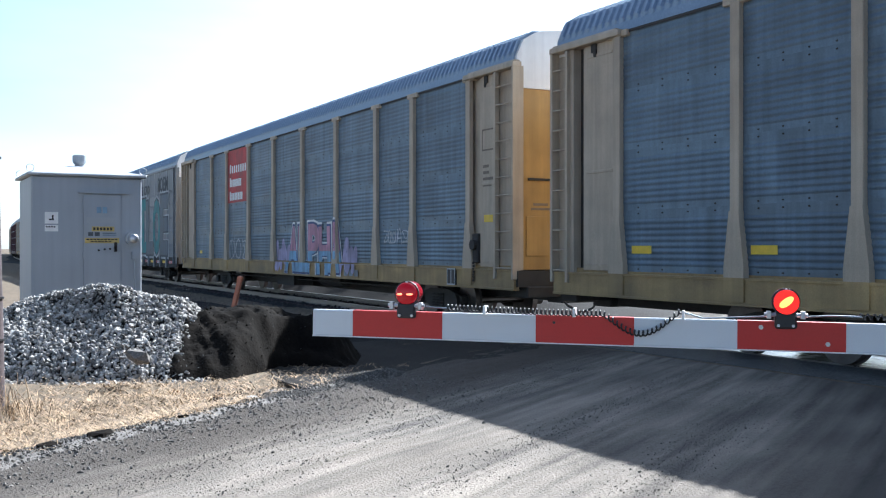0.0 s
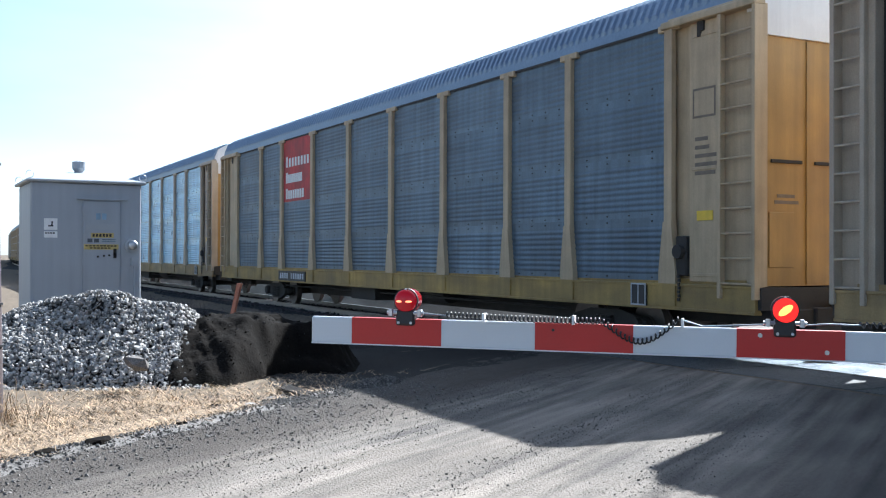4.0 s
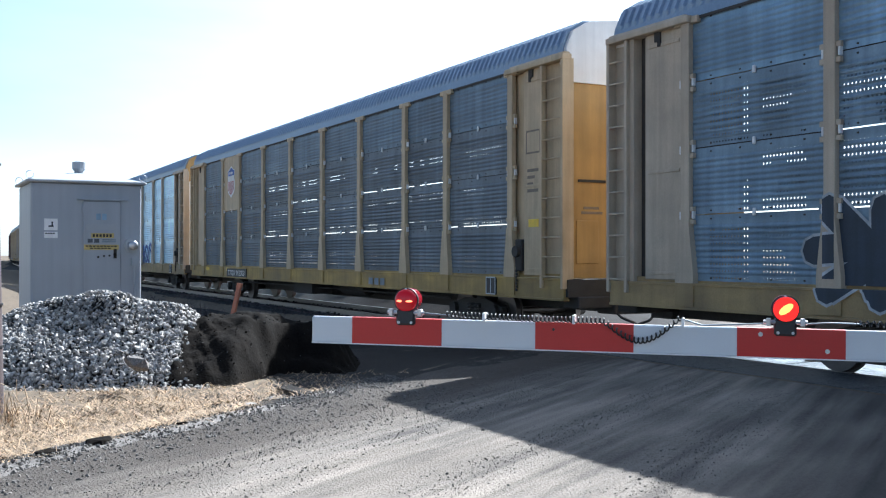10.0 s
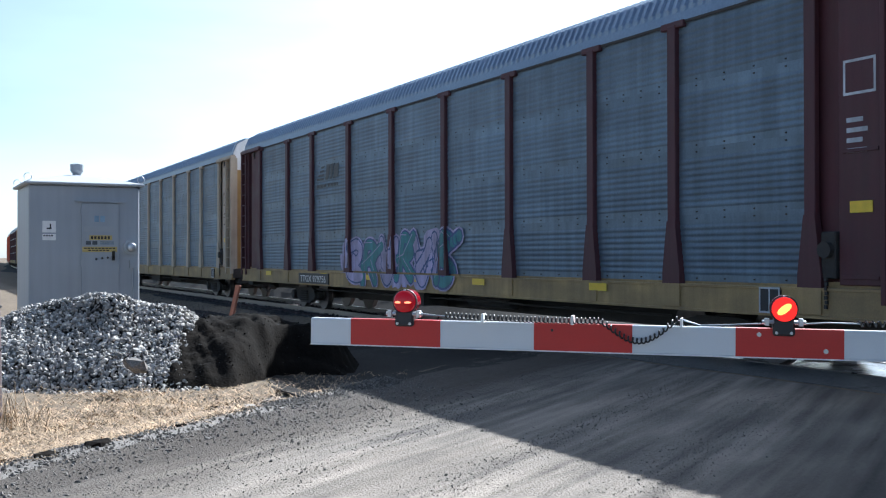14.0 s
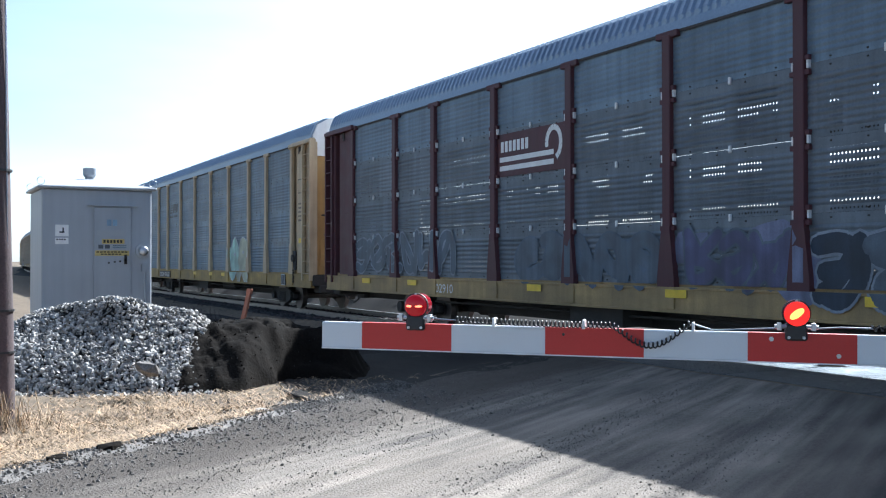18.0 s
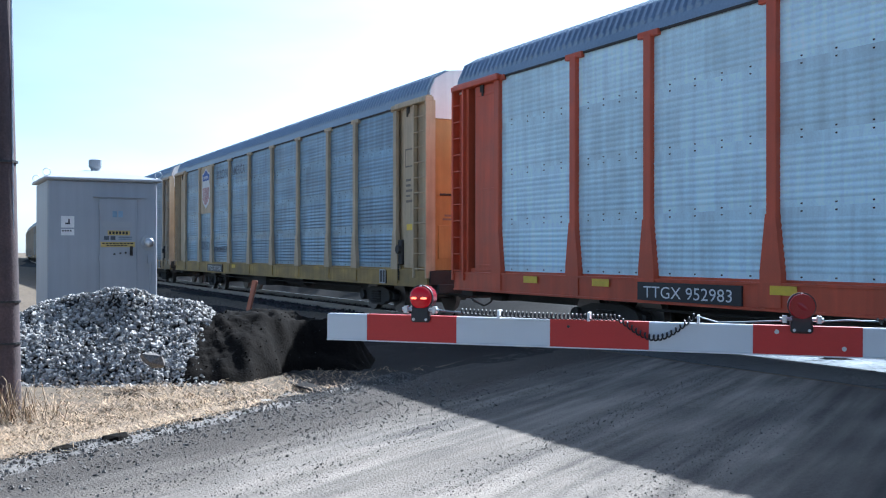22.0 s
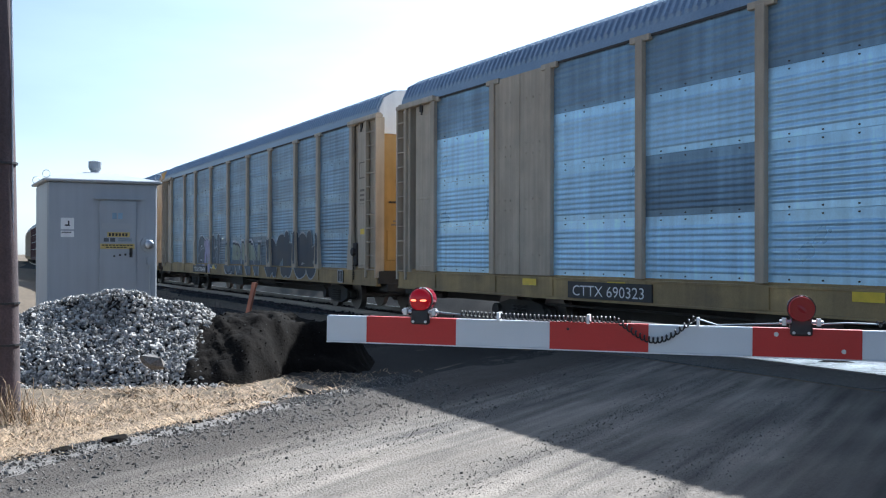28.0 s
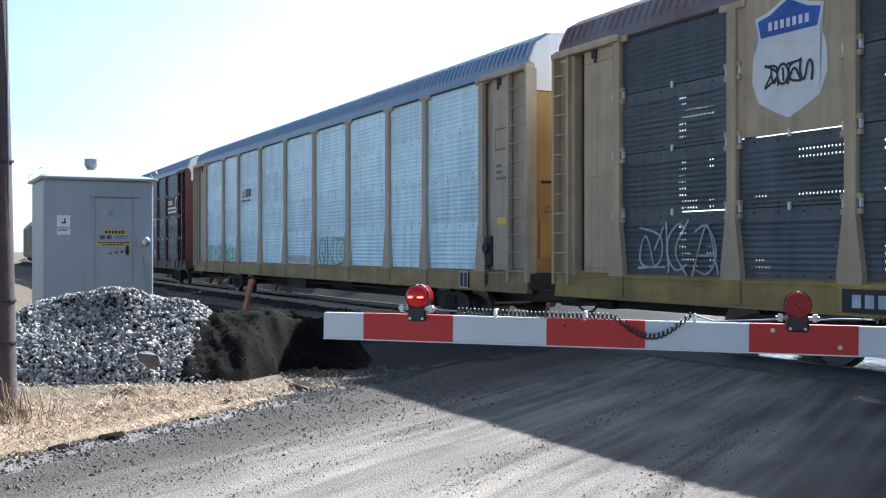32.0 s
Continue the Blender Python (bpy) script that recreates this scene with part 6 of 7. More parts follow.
    for sign in c["signs"]:
        painted(car, sign, c)
    return car


cars = [(enclosed_wagon if c.get("plain") else auto_rack)(c, k) for k, c in enumerate(CARS)]

# ---- things beside the road ----
def signal_hut():
    hut = thing("signal_hut", "grey steel railway signal hut with a shut door and warning signs", "hut")
    x0, x1, y0, y1, z0, z1 = -24.4, -22.3, 2.53, 4.75, -0.5, 3.09
    part("wall", boxes((x0, x1, y0, y1, z0, z1), bevel=0.03), M["hut"], hut)
    bm = boxes((x0 - 0.08, x1 + 0.08, y0 - 0.09, y1 + 0.09, z1, z1 + 0.06), bevel=0.015)
    top = [(x0 - 0.06, y0 - 0.07), (x1 + 0.06, y0 - 0.07), (x1 + 0.06, y1 + 0.07), (x0 - 0.06, y1 + 0.07)]
    low = [bm.verts.new((x, y, z1 + 0.06)) for x, y in top]
    cx, cy = (x0 + x1) / 2, (y0 + y1) / 2
    high = [bm.verts.new((cx + (x - cx) * 0.22, cy + (y - cy) * 0.22, z1 + 0.27)) for x, y in top]
    for i in range(4):
        bm.faces.new((low[i], low[(i + 1) % 4], high[(i + 1) % 4], high[i]))
    bm.faces.new(high)
    part("roof", bm, M["hut_roof"], hut, "pale shallow hipped roof")
    bm = bmesh.new()
    vx, vy = x1 - 1.0, 3.62
    top_z = z1 + 0.16
    rod(bm, (vx, vy, top_z), (vx, vy, top_z + 0.24), 0.095, 20)
    rod(bm, (vx, vy, top_z + 0.17), (vx, vy, top_z + 0.22), 0.11, 20, 0.14)
    rod(bm, (vx, vy, top_z + 0.22), (vx, vy, top_z + 0.36), 0.14, 20)
    rod(bm, (vx, vy, top_z + 0.36), (vx, vy, top_z + 0.385), 0.14, 20, 0.07)
    part("vent", bm, M["hut"], hut, "round roof vent")
    for x, y in ((x1 + 0.02, y0 - 0.02), (x1 + 0.02, y1 + 0.02), (x0, y0)):
        part("lifting_ring", ring((x, y, z1 + 0.15), 0.075, 0.008), M["zinc"], hut)
    # the door in the road-side face
    dy0, dy1 = 3.55, 4.31
    door = part("door", boxes((x1 + 0.003, x1 + 0.035, dy0, dy1, z0 + 0.5, 2.72), bevel=0.008), M["hut"], hut, "grey steel door")
    part("drip_rail", boxes((x1 + 0.003, x1 + 0.07, dy0 - 0.12, dy1 + 0.16, 2.745, 2.775)), M["hut"], hut)
    for i in range(2):
        part("louvre", boxes((x1 + 0.036, x1 + 0.046, dy0 + 0.26 + i * 0.12, dy0 + 0.35 + i * 0.12, 2.33, 2.46)), M["galv"], door)
    part("notice", boxes((x1 + 0.036, x1 + 0.042, dy0 + 0.06, dy0 + 0.66, 2.12, 2.24)), M["hut_roof"], door, "pale blank notice")
    part("notice", boxes((x1 + 0.036, x1 + 0.041, dy0 + 0.16, dy0 + 0.62, 1.95, 2.05)), M["notice"], door, "yellow lettered notice")
    for i in range(6):
        part("bar", boxes((x1 + 0.041, x1 + 0.043, dy0 + 0.19 + i * 0.068, dy0 + 0.235 + i * 0.068, 1.97, 2.03)), M["under"], door)
    for i in range(2):
        part("bar", boxes((x1 + 0.036, x1 + 0.040, dy0 + 0.09 + i * 0.13, dy0 + 0.19 + i * 0.13, 1.85, 1.93)), M["galv_sooty"], door)
    for z in (1.86, 1.90):
        part("bar", boxes((x1 + 0.036, x1 + 0.039, dy0 + 0.38, dy0 + 0.66, z, z + 0.02)), M["galv_dark"], door)
    part("notice", boxes((x1 + 0.036, x1 + 0.042, dy0 + 0.02, dy0 + 0.72, 1.70, 1.81)), M["notice"], door, "yellow notice")
    for i in range(9):
        part("bar", boxes((x1 + 0.043, x1 + 0.045, dy0 + 0.05 + i * 0.072, dy0 + 0.105 + i * 0.072, 1.765, 1.79)), M["under"], door)
    for i in range(6):
        part("bar", boxes((x1 + 0.043, x1 + 0.045, dy0 + 0.14 + i * 0.072, dy0 + 0.195 + i * 0.072, 1.72, 1.745)), M["under"], door)
    for y, z in ((dy0 + 0.3, 1.55), (dy0 + 0.42, 1.57), (dy0 + 0.53, 1.58)):
        part("lock", rod(bmesh.new(), (x1 + 0.03, y, z), (x1 + 0.06, y, z), 0.022, 8), M["under"], door)
    bm = bmesh.new()
    rod(bm, (x1 + 0.03, dy1 - 0.12, 1.60), (x1 + 0.09, dy1 - 0.12, 1.60), 0.03, 8)
    box(bm, x1 + 0.07, x1 + 0.09, dy1 - 0.15, dy1 - 0.09, 1.52, 1.72)
    part("handle", bm, M["under"], door, "dark latch handle")
    for z in (0.4, 1.4, 2.5):
        bm = bmesh.new()
        rod(bm, (x1 + 0.03, dy0 - 0.01, z), (x1 + 0.03, dy0 - 0.01, z + 0.12), 0.014, 8)
        part("hinge", bm, M["hut"], door)
    sign = part("sign", boxes((x1 + 0.003, x1 + 0.008, 2.79, 3.05, 2.10, 2.34)), M["white"], hut, "white warning sign")
    bm = boxes((x1 + 0.008, x1 + 0.011, 2.87, 2.97, 2.17, 2.20))
    box(bm, x1 + 0.008, x1 + 0.011, 2.93, 2.96, 2.20, 2.28)
    part("bar", bm, M["black"], sign)
    sign = part("sign", boxes((x1 + 0.003, x1 + 0.008, 2.79, 3.05, 1.94, 2.07)), M["white"], hut, "white lettered sign")
    for i in range(4):
        part("bar", boxes((x1 + 0.008, x1 + 0.011, 2.81 + i * 0.05, 2.845 + i * 0.05, 2.02, 2.05)), M["black"], sign)
    bm = bmesh.new()
    rod(bm, (x1, 4.55, 1.80), (x1 + 0.07, 4.55, 1.80), 0.155, 20)
    part("meter", bm, M["hut_roof"], hut, "round grey meter socket")
    bm = rod(bmesh.new(), (x1 + 0.07, 4.55, 1.80), (x1 + 0.17, 4.55, 1.80), 0.10, 18)
    bmesh.ops.create_uvsphere(bm, u_segments=16, v_segments=8, radius=0.098, matrix=Matrix.Translation((x1 + 0.17, 4.55, 1.80)) @ Matrix.Diagonal((0.5, 1, 1, 1)))
    part("meter_dome", bm, M["zinc"], hut, "shiny dark meter dome")
    bm = bmesh.new()
    rod(bm, (x1 + 0.03, 4.60, 1.45), (x1 + 0.03, 4.60, -0.3), 0.018, 8)
    box(bm, x1, x1 + 0.09, 4.53, 4.66, 1.36, 1.52)
    part("conduit", bm, M["hut"], hut)
    return hut


signal_hut()


def pile_height(x, y):
    """The stone heap: a long ridge across the line of sight, steepest towards the road."""
    u, a = 0.477 * x + 0.879 * y, -0.879 * x + 0.477 * y
    crest = float(np.interp(u, (-8.2, -7.2, -5.9, -4.8, -4.2, -3.8, -3.5, -3.2), (0.0, 0.62, 1.16, 1.30, 1.16, 0.98, 0.55, 0.0)))
    rise = min(1.0, max(0.0, (a - 13.8 - 0.10 * noise.noise((u * 1.3, 2, 0))) / 1.5))
    fall = min(1.0, max(0.0, (18.3 - a) / 2.4))
    return crest * rise ** 0.85 * fall * (0.94 + 0.16 * noise.noise((x * 1.1, y * 1.1, 4)) + 0.05 * noise.noise((x * 3.1, y * 3.1, 7)))


def soil_height(x, y):
    """Dark spoil that leans on the heap: a slumped tongue towards the road, a cut bank with ledges beside it."""
    u, a = 0.477 * x + 0.879 * y, -0.879 * x + 0.477 * y
    cut_in = smooth(-2.95, -2.35, u + 0.08 * noise.noise((a * 2.0, 1, 3)))
    foot, ridge = 13.75 + 1.75 * cut_in, 15.35 + 0.75 * cut_in
    k = min(1.0, max(0.0, (a - foot) / (ridge - foot)))
    ledge = (0.02 + 0.075 * cut_in) * math.sin(k * 11.0 + 1.5 * noise.noise((u * 1.5, 3, a * 0.4))) * (1 - k)
    h = (0.90 - 0.16 * smooth(-3.4, -2.0, u)) * (k ** 0.9 + ledge) * (1 - smooth(16.7, 18.4, a)) * smooth(-4.5, -3.75, u) * (1 - smooth(-1.95, -1.25, u))
    furrow = abs(noise.noise(((u + 0.45 * a) * 3.4, a * 0.6, 2)))
    return h * (1 + 0.12 * noise.noise((u * 1.6, a * 0.7, 1))) + (0.15 * furrow + 0.06 * noise.noise((u * 4.2, a * 2.4, 3)) + 0.03 * noise.noise((x * 11, y * 11, 5))) * min(1, h * 3)


def mound(name, fn, x0, x1, y0, y1, step, mat, parent=None):
    gx, gy = np.arange(x0, x1, step), np.arange(y0, y1, step)
    v = [(x, y, height(x, y) - 0.04 + fn(x, y)) for y in gy for x in gx]
    n = len(gx)
    f = [(j * n + i, j * n + i + 1, (j + 1) * n + i + 1, (j + 1) * n + i) for j in range(len(gy) - 1) for i in range(n - 1)
         if max(fn(gx[i + a], gy[j + b]) for a in (0, 1) for b in (0, 1)) > 0.002]
    ob = new(name, grid_mesh(name, v, f, mat, True))
    ob.parent = parent
    return ob


ICO = bmesh.new()
bmesh.ops.create_icosphere(ICO, subdivisions=1, radius=1.0)
ICO_V = np.array([v.co[:] for v in ICO.verts])
ICO_F = np.array([[v.index for v in f.verts] for f in ICO.faces])
ICO.free()


def rocks(places, sizes, seed):
    """One mesh of many angular stones."""
    r = np.random.RandomState(seed)
    n, k = len(places), len(ICO_V)
    v = ICO_V[None] * (1 + r.uniform(-0.42, 0.22, (n, k, 1))) * r.uniform(0.45, 1.35, (n, 1, 3))
    q = r.normal(size=(n, 4))
    q /= np.linalg.norm(q, axis=1, keepdims=True)
    a, b, c, d = q.T
    rot = np.stack([1 - 2 * (c * c + d * d), 2 * (b * c - a * d), 2 * (b * d + a * c), 2 * (b * c + a * d), 1 - 2 * (b * b + d * d), 2 * (c * d - a * b), 2 * (b * d - a * c), 2 * (c * d + a * b), 1 - 2 * (b * b + c * c)], 1).reshape(n, 3, 3)
    v = np.einsum("nij,nkj->nki", rot, v) * np.array(sizes)[:, None, None] + np.array(places)[:, None]
    f = (ICO_F[None] + np.arange(n)[:, None, None] * k).reshape(-1, 3)
    return v.reshape(-1, 3), f


def island_tone(mat, spread):
    """A tone of its own for each stone of a joined mesh."""
    t = mat.node_tree
    b = t.nodes["Principled BSDF"]
    src = b.inputs["Base Color"].links[0].from_socket
    geo = t.nodes.new("ShaderNodeNewGeometry")
    r = t.nodes.new("ShaderNodeMapRange")
    r.inputs[3].default_value, r.inputs[4].default_value = 1 - spread, 1 + spread
    s = t.nodes.new("ShaderNodeVectorMath")
    s.operation = "SCALE"
    t.links.new(geo.outputs["Random Per Island"], r.inputs[0])
    t.links.new(src, s.inputs[0])
    t.links.new(r.outputs[0], s.inputs["Scale"])
    t.links.new(s.outputs[0], b.inputs["Base Color"])


island_tone(M["stone"], 0.7)
island_tone(M["ballast_stone"], 0.5)
island_tone(M["straw"], 0.8)


def gravel_pile():
    pile = thing("gravel_heap", "heap of pale crushed stone in front of the hut", "gravel heap")
    # near-black core paints the shade in the gaps between the stones
    mound("core", pile_height, -20.5, -11.6, -3.6, 7.2, 0.12, M["cinder_shade"], pile)
    r = random.Random(5)
    near, rest, sizes = [], [], []
    while len(rest) < 26000:
        x, y = r.uniform(-18.4, -12.2), r.uniform(-2.6, 5.4)
        h = pile_height(x, y)
        if h < 0.01 and (pile_height(x - 0.25, y) + pile_height(x + 0.25, y) + pile_height(x, y + 0.25) + pile_height(x, y - 0.25) < 0.02 or r.random() < 0.55):
            continue
        rest.append((x, y, height(x, y) + h - 0.02 + r.uniform(-0.01, 0.03)))
        sizes.append(r.choice((0.018, 0.022, 0.026, 0.030, 0.034, 0.044)))
    order = sorted(range(len(rest)), key=lambda i: -rest[i][0] * 0.0 - sizes[i] - (0.1 if rest[i][0] > -14.6 else 0))
    first = order[:280]
    variants = []
    for k in range(10):
        v, f = rocks([(0, 0, 0)], [1.0], 100 + k)
        variants.append(grid_mesh("stone", v, f, M["stone"]))
    for i in first:
        s = sizes[i]
        part("stone", variants[i % 10], None, pile, at=Matrix.LocRotScale(rest[i], Euler((r.uniform(0, 6), r.uniform(0, 6), r.uniform(0, 6))), (s, s, s)))
    left = order[280:]
    v, f = rocks([rest[i] for i in left], [sizes[i] for i in left], 9)
    ob = part("loose_stone", grid_mesh("loose_stone", v, f, M["stone"]), None, pile)
    tagged(ob, kind="stuff")
    v, f = rocks([(0, 0, 0)], [1.0], 300)
    part("slab", grid_mesh("slab", v * np.array([0.24, 0.13, 0.10]), f, M["shoulder"]), None, pile, "flat grey slab of rock", at=pose(-13.62, 2.85, 0.16, 8, 12, 60))


gravel_pile()
earth = tagged(mound("earth_mound", soil_height, -18.4, -12.0, 2.6, 8.2, 0.045, M["soil"]), "low furrowed heap of dark spoil beside the gravel", "mound")


def crumbs(seed):
    """Loose clods and a few pale chips lying on the spoil."""
    for name, n, mat, least, most in (("clods", 420, "soil", 0.008, 0.022), ("chips", 150, "ballast_stone", 0.007, 0.018)):
        r = random.Random(seed + n)
        places, sizes = [], []
        while len(places) < n:
            x, y = r.uniform(-18.2, -12.1), r.uniform(2.7, 8.0)
            h = soil_height(x, y)
            if 0.03 < h:
                size = least + (most - least) * r.random() ** 2.5
                places.append((x, y, height(x, y) - 0.04 + h + 0.3 * size))
                sizes.append(size)
        v, f = rocks(places, sizes, seed)
        ob = new(name, grid_mesh(name, v, f, M[mat]))
        ob.parent = earth
        tagged(ob, kind="stuff")


crumbs(77)


def scatter(name, n, seed, spread, size, mat, label, category):
    r = random.Random(seed)
    places, sizes = [], []
    while len(places) < n:
        p = spread(r)
        if p:
            places.append((p[0], p[1], height(p[0], p[1]) + 0.02))
            sizes.append(size[0] + (size[1] - size[0]) * r.random() ** 3)
    v, f = rocks(places, sizes, seed)
    tagged(new(name, grid_mesh(name, v, f, mat)), label, category, kind="stuff")


def along_edge(r):
    y = r.uniform(-2.5, 6.0)
    return road_left(y) + 0.25 + r.gauss(0.0, 0.7 + 0.25 * smooth(1.0, 5.0, y)), y


def over_road(r):
    y = r.uniform(-2.0, 9.5)
    lane = r.choice((0.8, 2.1, 3.0, 4.6, 6.2))
    return road_left(y) + lane + r.gauss(0, 0.22) + 0.1 * math.sin(y), y


def on_bed(r):
    s, d = r.uniform(-75, 0) * r.random() ** 0.4, r.uniform(-3.1, 3.1)
    p = track(s, d)
    return (p.x, p.y) if not on_road(p.x, p.y) > 0.4 else None


scatter("edge_chippings", 12000, 31, along_edge, (0.004, 0.022), M["shoulder"], "loose stone chippings along the road edge", "chippings")
scatter("road_grit", 16000, 32, over_road, (0.003, 0.010), M["shoulder"], "loose grit on the road", "grit")
r_ = random.Random(3)
bp, bs_ = [], []
prof_z = lambda d: np.interp(abs(d), [0, 0.9, 1.75, 2.4, 3.1], [-0.165, -0.165, -0.19, -0.41, -0.60])
while len(bp) < 9000:
    s, d = -6 - 70 * r_.random() ** 1.4, r_.uniform(-3.0, 3.0)
    p = track(s, d)
    if on_road(p.x, p.y) < 0.3:
        bp.append((p.x, p.y, float(prof_z(d)) + 0.01))
        bs_.append(r_.uniform(0.025, 0.055))
v_, f_ = rocks(bp, bs_, 77)
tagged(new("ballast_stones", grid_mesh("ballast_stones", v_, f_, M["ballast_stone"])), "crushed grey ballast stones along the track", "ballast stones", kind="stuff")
# clods and broken asphalt along the road's edge
for i, (x, y, s, k) in enumerate(((-9.25, 1.62, 0.16, "soil"), (-8.95, 1.12, 0.09, "soil"), (-9.9, 2.5, 0.07, "soil"), (-11.0, 3.55, 0.07, "stone"), (-11.4, 4.3, 0.055, "soil"), (-10.9, 3.2, 0.06, "soil"), (-11.9, 3.4, 0.06, "soil"), (-10.4, 2.7, 0.05, "stone"))):
    v_, f_ = rocks([(0, 0, 0)], [1.0], 500 + i)
    tagged(part("clod", grid_mesh("clod", v_ * np.array([s * 1.6, s, s * 0.35]), f_, M[k]), None, None, at=pose(x, y, height(x, y) + 0.02, 0, 0, 120)), "dark broken clod on the road edge", "clod", "clods along the road")


def grass():
    r = random.Random(8)
    v, f = [], []
    def blade(x, y, z, a, ln, w, up):
        dx, dy = math.cos(a), math.sin(a)
        i = len(v)
        v.extend([(x - dy * w, y + dx * w, z), (x + dy * w, y - dx * w, z), (x + dx * ln * 0.5 + dy * w * 0.7, y + dy * ln * 0.5 - dx * w * 0.7, z + ln * up), (x + dx * ln * 0.5 - dy * w * 0.7, y + dy * ln * 0.5 + dx * w * 0.7, z + ln * up), (x + dx * ln, y + dy * ln, z + ln * up * r.uniform(0.3, 1.2))])
        f.extend([(i, i + 1, i + 2, i + 3), (i + 3, i + 2, i + 4)])
    n = 0
    while n < 6200:
        y = r.uniform(-2.5, 6.5)
        x = road_left(y) - 0.05 - abs(r.gauss(0, 1.9)) + 0.15
        if pile_height(x, y) > 0.12 or soil_height(x, y) > 0.1 or x < -19 or r.random() < 0.9 * smooth(2.2, 4.6, y):
            continue
        if noise.noise((x * 0.9, y * 0.9, 11)) < -0.25 + 0.3 * r.random() - 0.15:
            continue
        z = height(x, y) - 0.01 + pile_height(x, y)
        n += 1
        base = r.uniform(0, 6.28)
        for _ in range(9):
            blade(x + r.gauss(0, 0.05), y + r.gauss(0, 0.05), z, base + r.gauss(0, 0.9), r.uniform(0.08, 0.30), 0.0062, r.uniform(0.02, 0.30))
    for _ in range(260):
        x, y = -12.0 + r.gauss(0, 0.22), 0.95 + r.gauss(0, 0.22)
        blade(x, y, height(x, y), r.uniform(0, 6.28), r.uniform(0.1, 0.38), 0.004, r.uniform(0.5, 1.3))
    tagged(new("dry_grass", grid_mesh("dry_grass", v, f, M["straw"])), "matted dead straw-coloured grass beside the road", "grass", kind="stuff")
    # taller dead weeds on the bank behind the heaps
    v.clear(), f.clear()
    for _ in range(600):
        s, d = -21 - 30 * r.random(), -3.3 - abs(r.gauss(0, 0.8))
        p = track(s, d)
        blade(p.x, p.y, height(p.x, p.y), r.uniform(0, 6.28), r.uniform(0.2, 0.55), 0.005, r.uniform(0.9, 2.0))
    tagged(new("dead_weeds", grid_mesh("dead_weeds", v, f, M["wood"])), "dead brown weeds on the track bank", "weeds", kind="stuff")


grass()


def utility_pole():
    pole = thing("utility_pole", "weathered brown wooden utility pole with dark bands", "pole")
    a, b = Vector((-12.5, 0.98, -0.6)), Vector((-12.62, 0.80, 9.5))
    v, f, n = [], [], 20
    for j in range(40):
        t = j / 39
        c = a.lerp(b, t)
        for i in range(n):
            q = i / n * math.tau
            rr = (0.175 - 0.045 * t) * (1 + 0.05 * noise.noise((math.cos(q) * 2, math.sin(q) * 2, t * 6)) + 0.03 * noise.noise((math.cos(q) * 7, math.sin(q) * 7, t * 2)))
            v.append((c.x + rr * math.cos(q), c.y + rr * math.sin(q), c.z))
        if j:
            f += [((j - 1) * n + i, (j - 1) * n + (i + 1) % n, j * n + (i + 1) % n, j * n + i) for i in range(n)]
    f.append(tuple(range(39 * n, 40 * n)))
    part("shaft", grid_mesh("shaft", v, f, M["wood"], True), None, pole)
    for z in (0.55, 1.02, 2.6):
        c = a.lerp(b, (z + 0.6) / 10.1)
        bm = bmesh.new()
        rod(bm, (c.x, c.y, z), (c.x, c.y, z + 0.025), 0.186, 20)
        part("band", bm, M["black"], pole)
    c = a.lerp(b, 0.2)
    bm = bmesh.new()
    rod(bm, (c.x + 0.12, c.y + 0.12, -0.2), (c.x + 0.04, c.y + 0.04, 8.5), 0.012, 6)
    part("ground_wire", bm, M["zinc"], pole)


utility_pole()
marker = thing("marker_post", "leaning rusty orange marker post in the bank", "post", at=pose(-17.3, 5.05, -0.3, -14, 2, 20))
part("shaft", boxes((-0.055, 0.055, -0.02, 0.02, -0.3, 1.42), bevel=0.006), M["post"], marker)
part("cap", boxes((-0.06, 0.06, -0.024, 0.024, 1.36, 1.44), bevel=0.006), M["post"], marker)

# ---- the gate across the road ----
RIGHT, AHEAD = Vector((0.4770, 0.8789, 0)), Vector((-0.8789, 0.4770, 0))
g_mid = AHEAD * 4.45 + RIGHT * -0.195
g_dir = RIGHT * 0.967 + AHEAD * -0.256
g_tip = g_mid - g_dir * 0.393


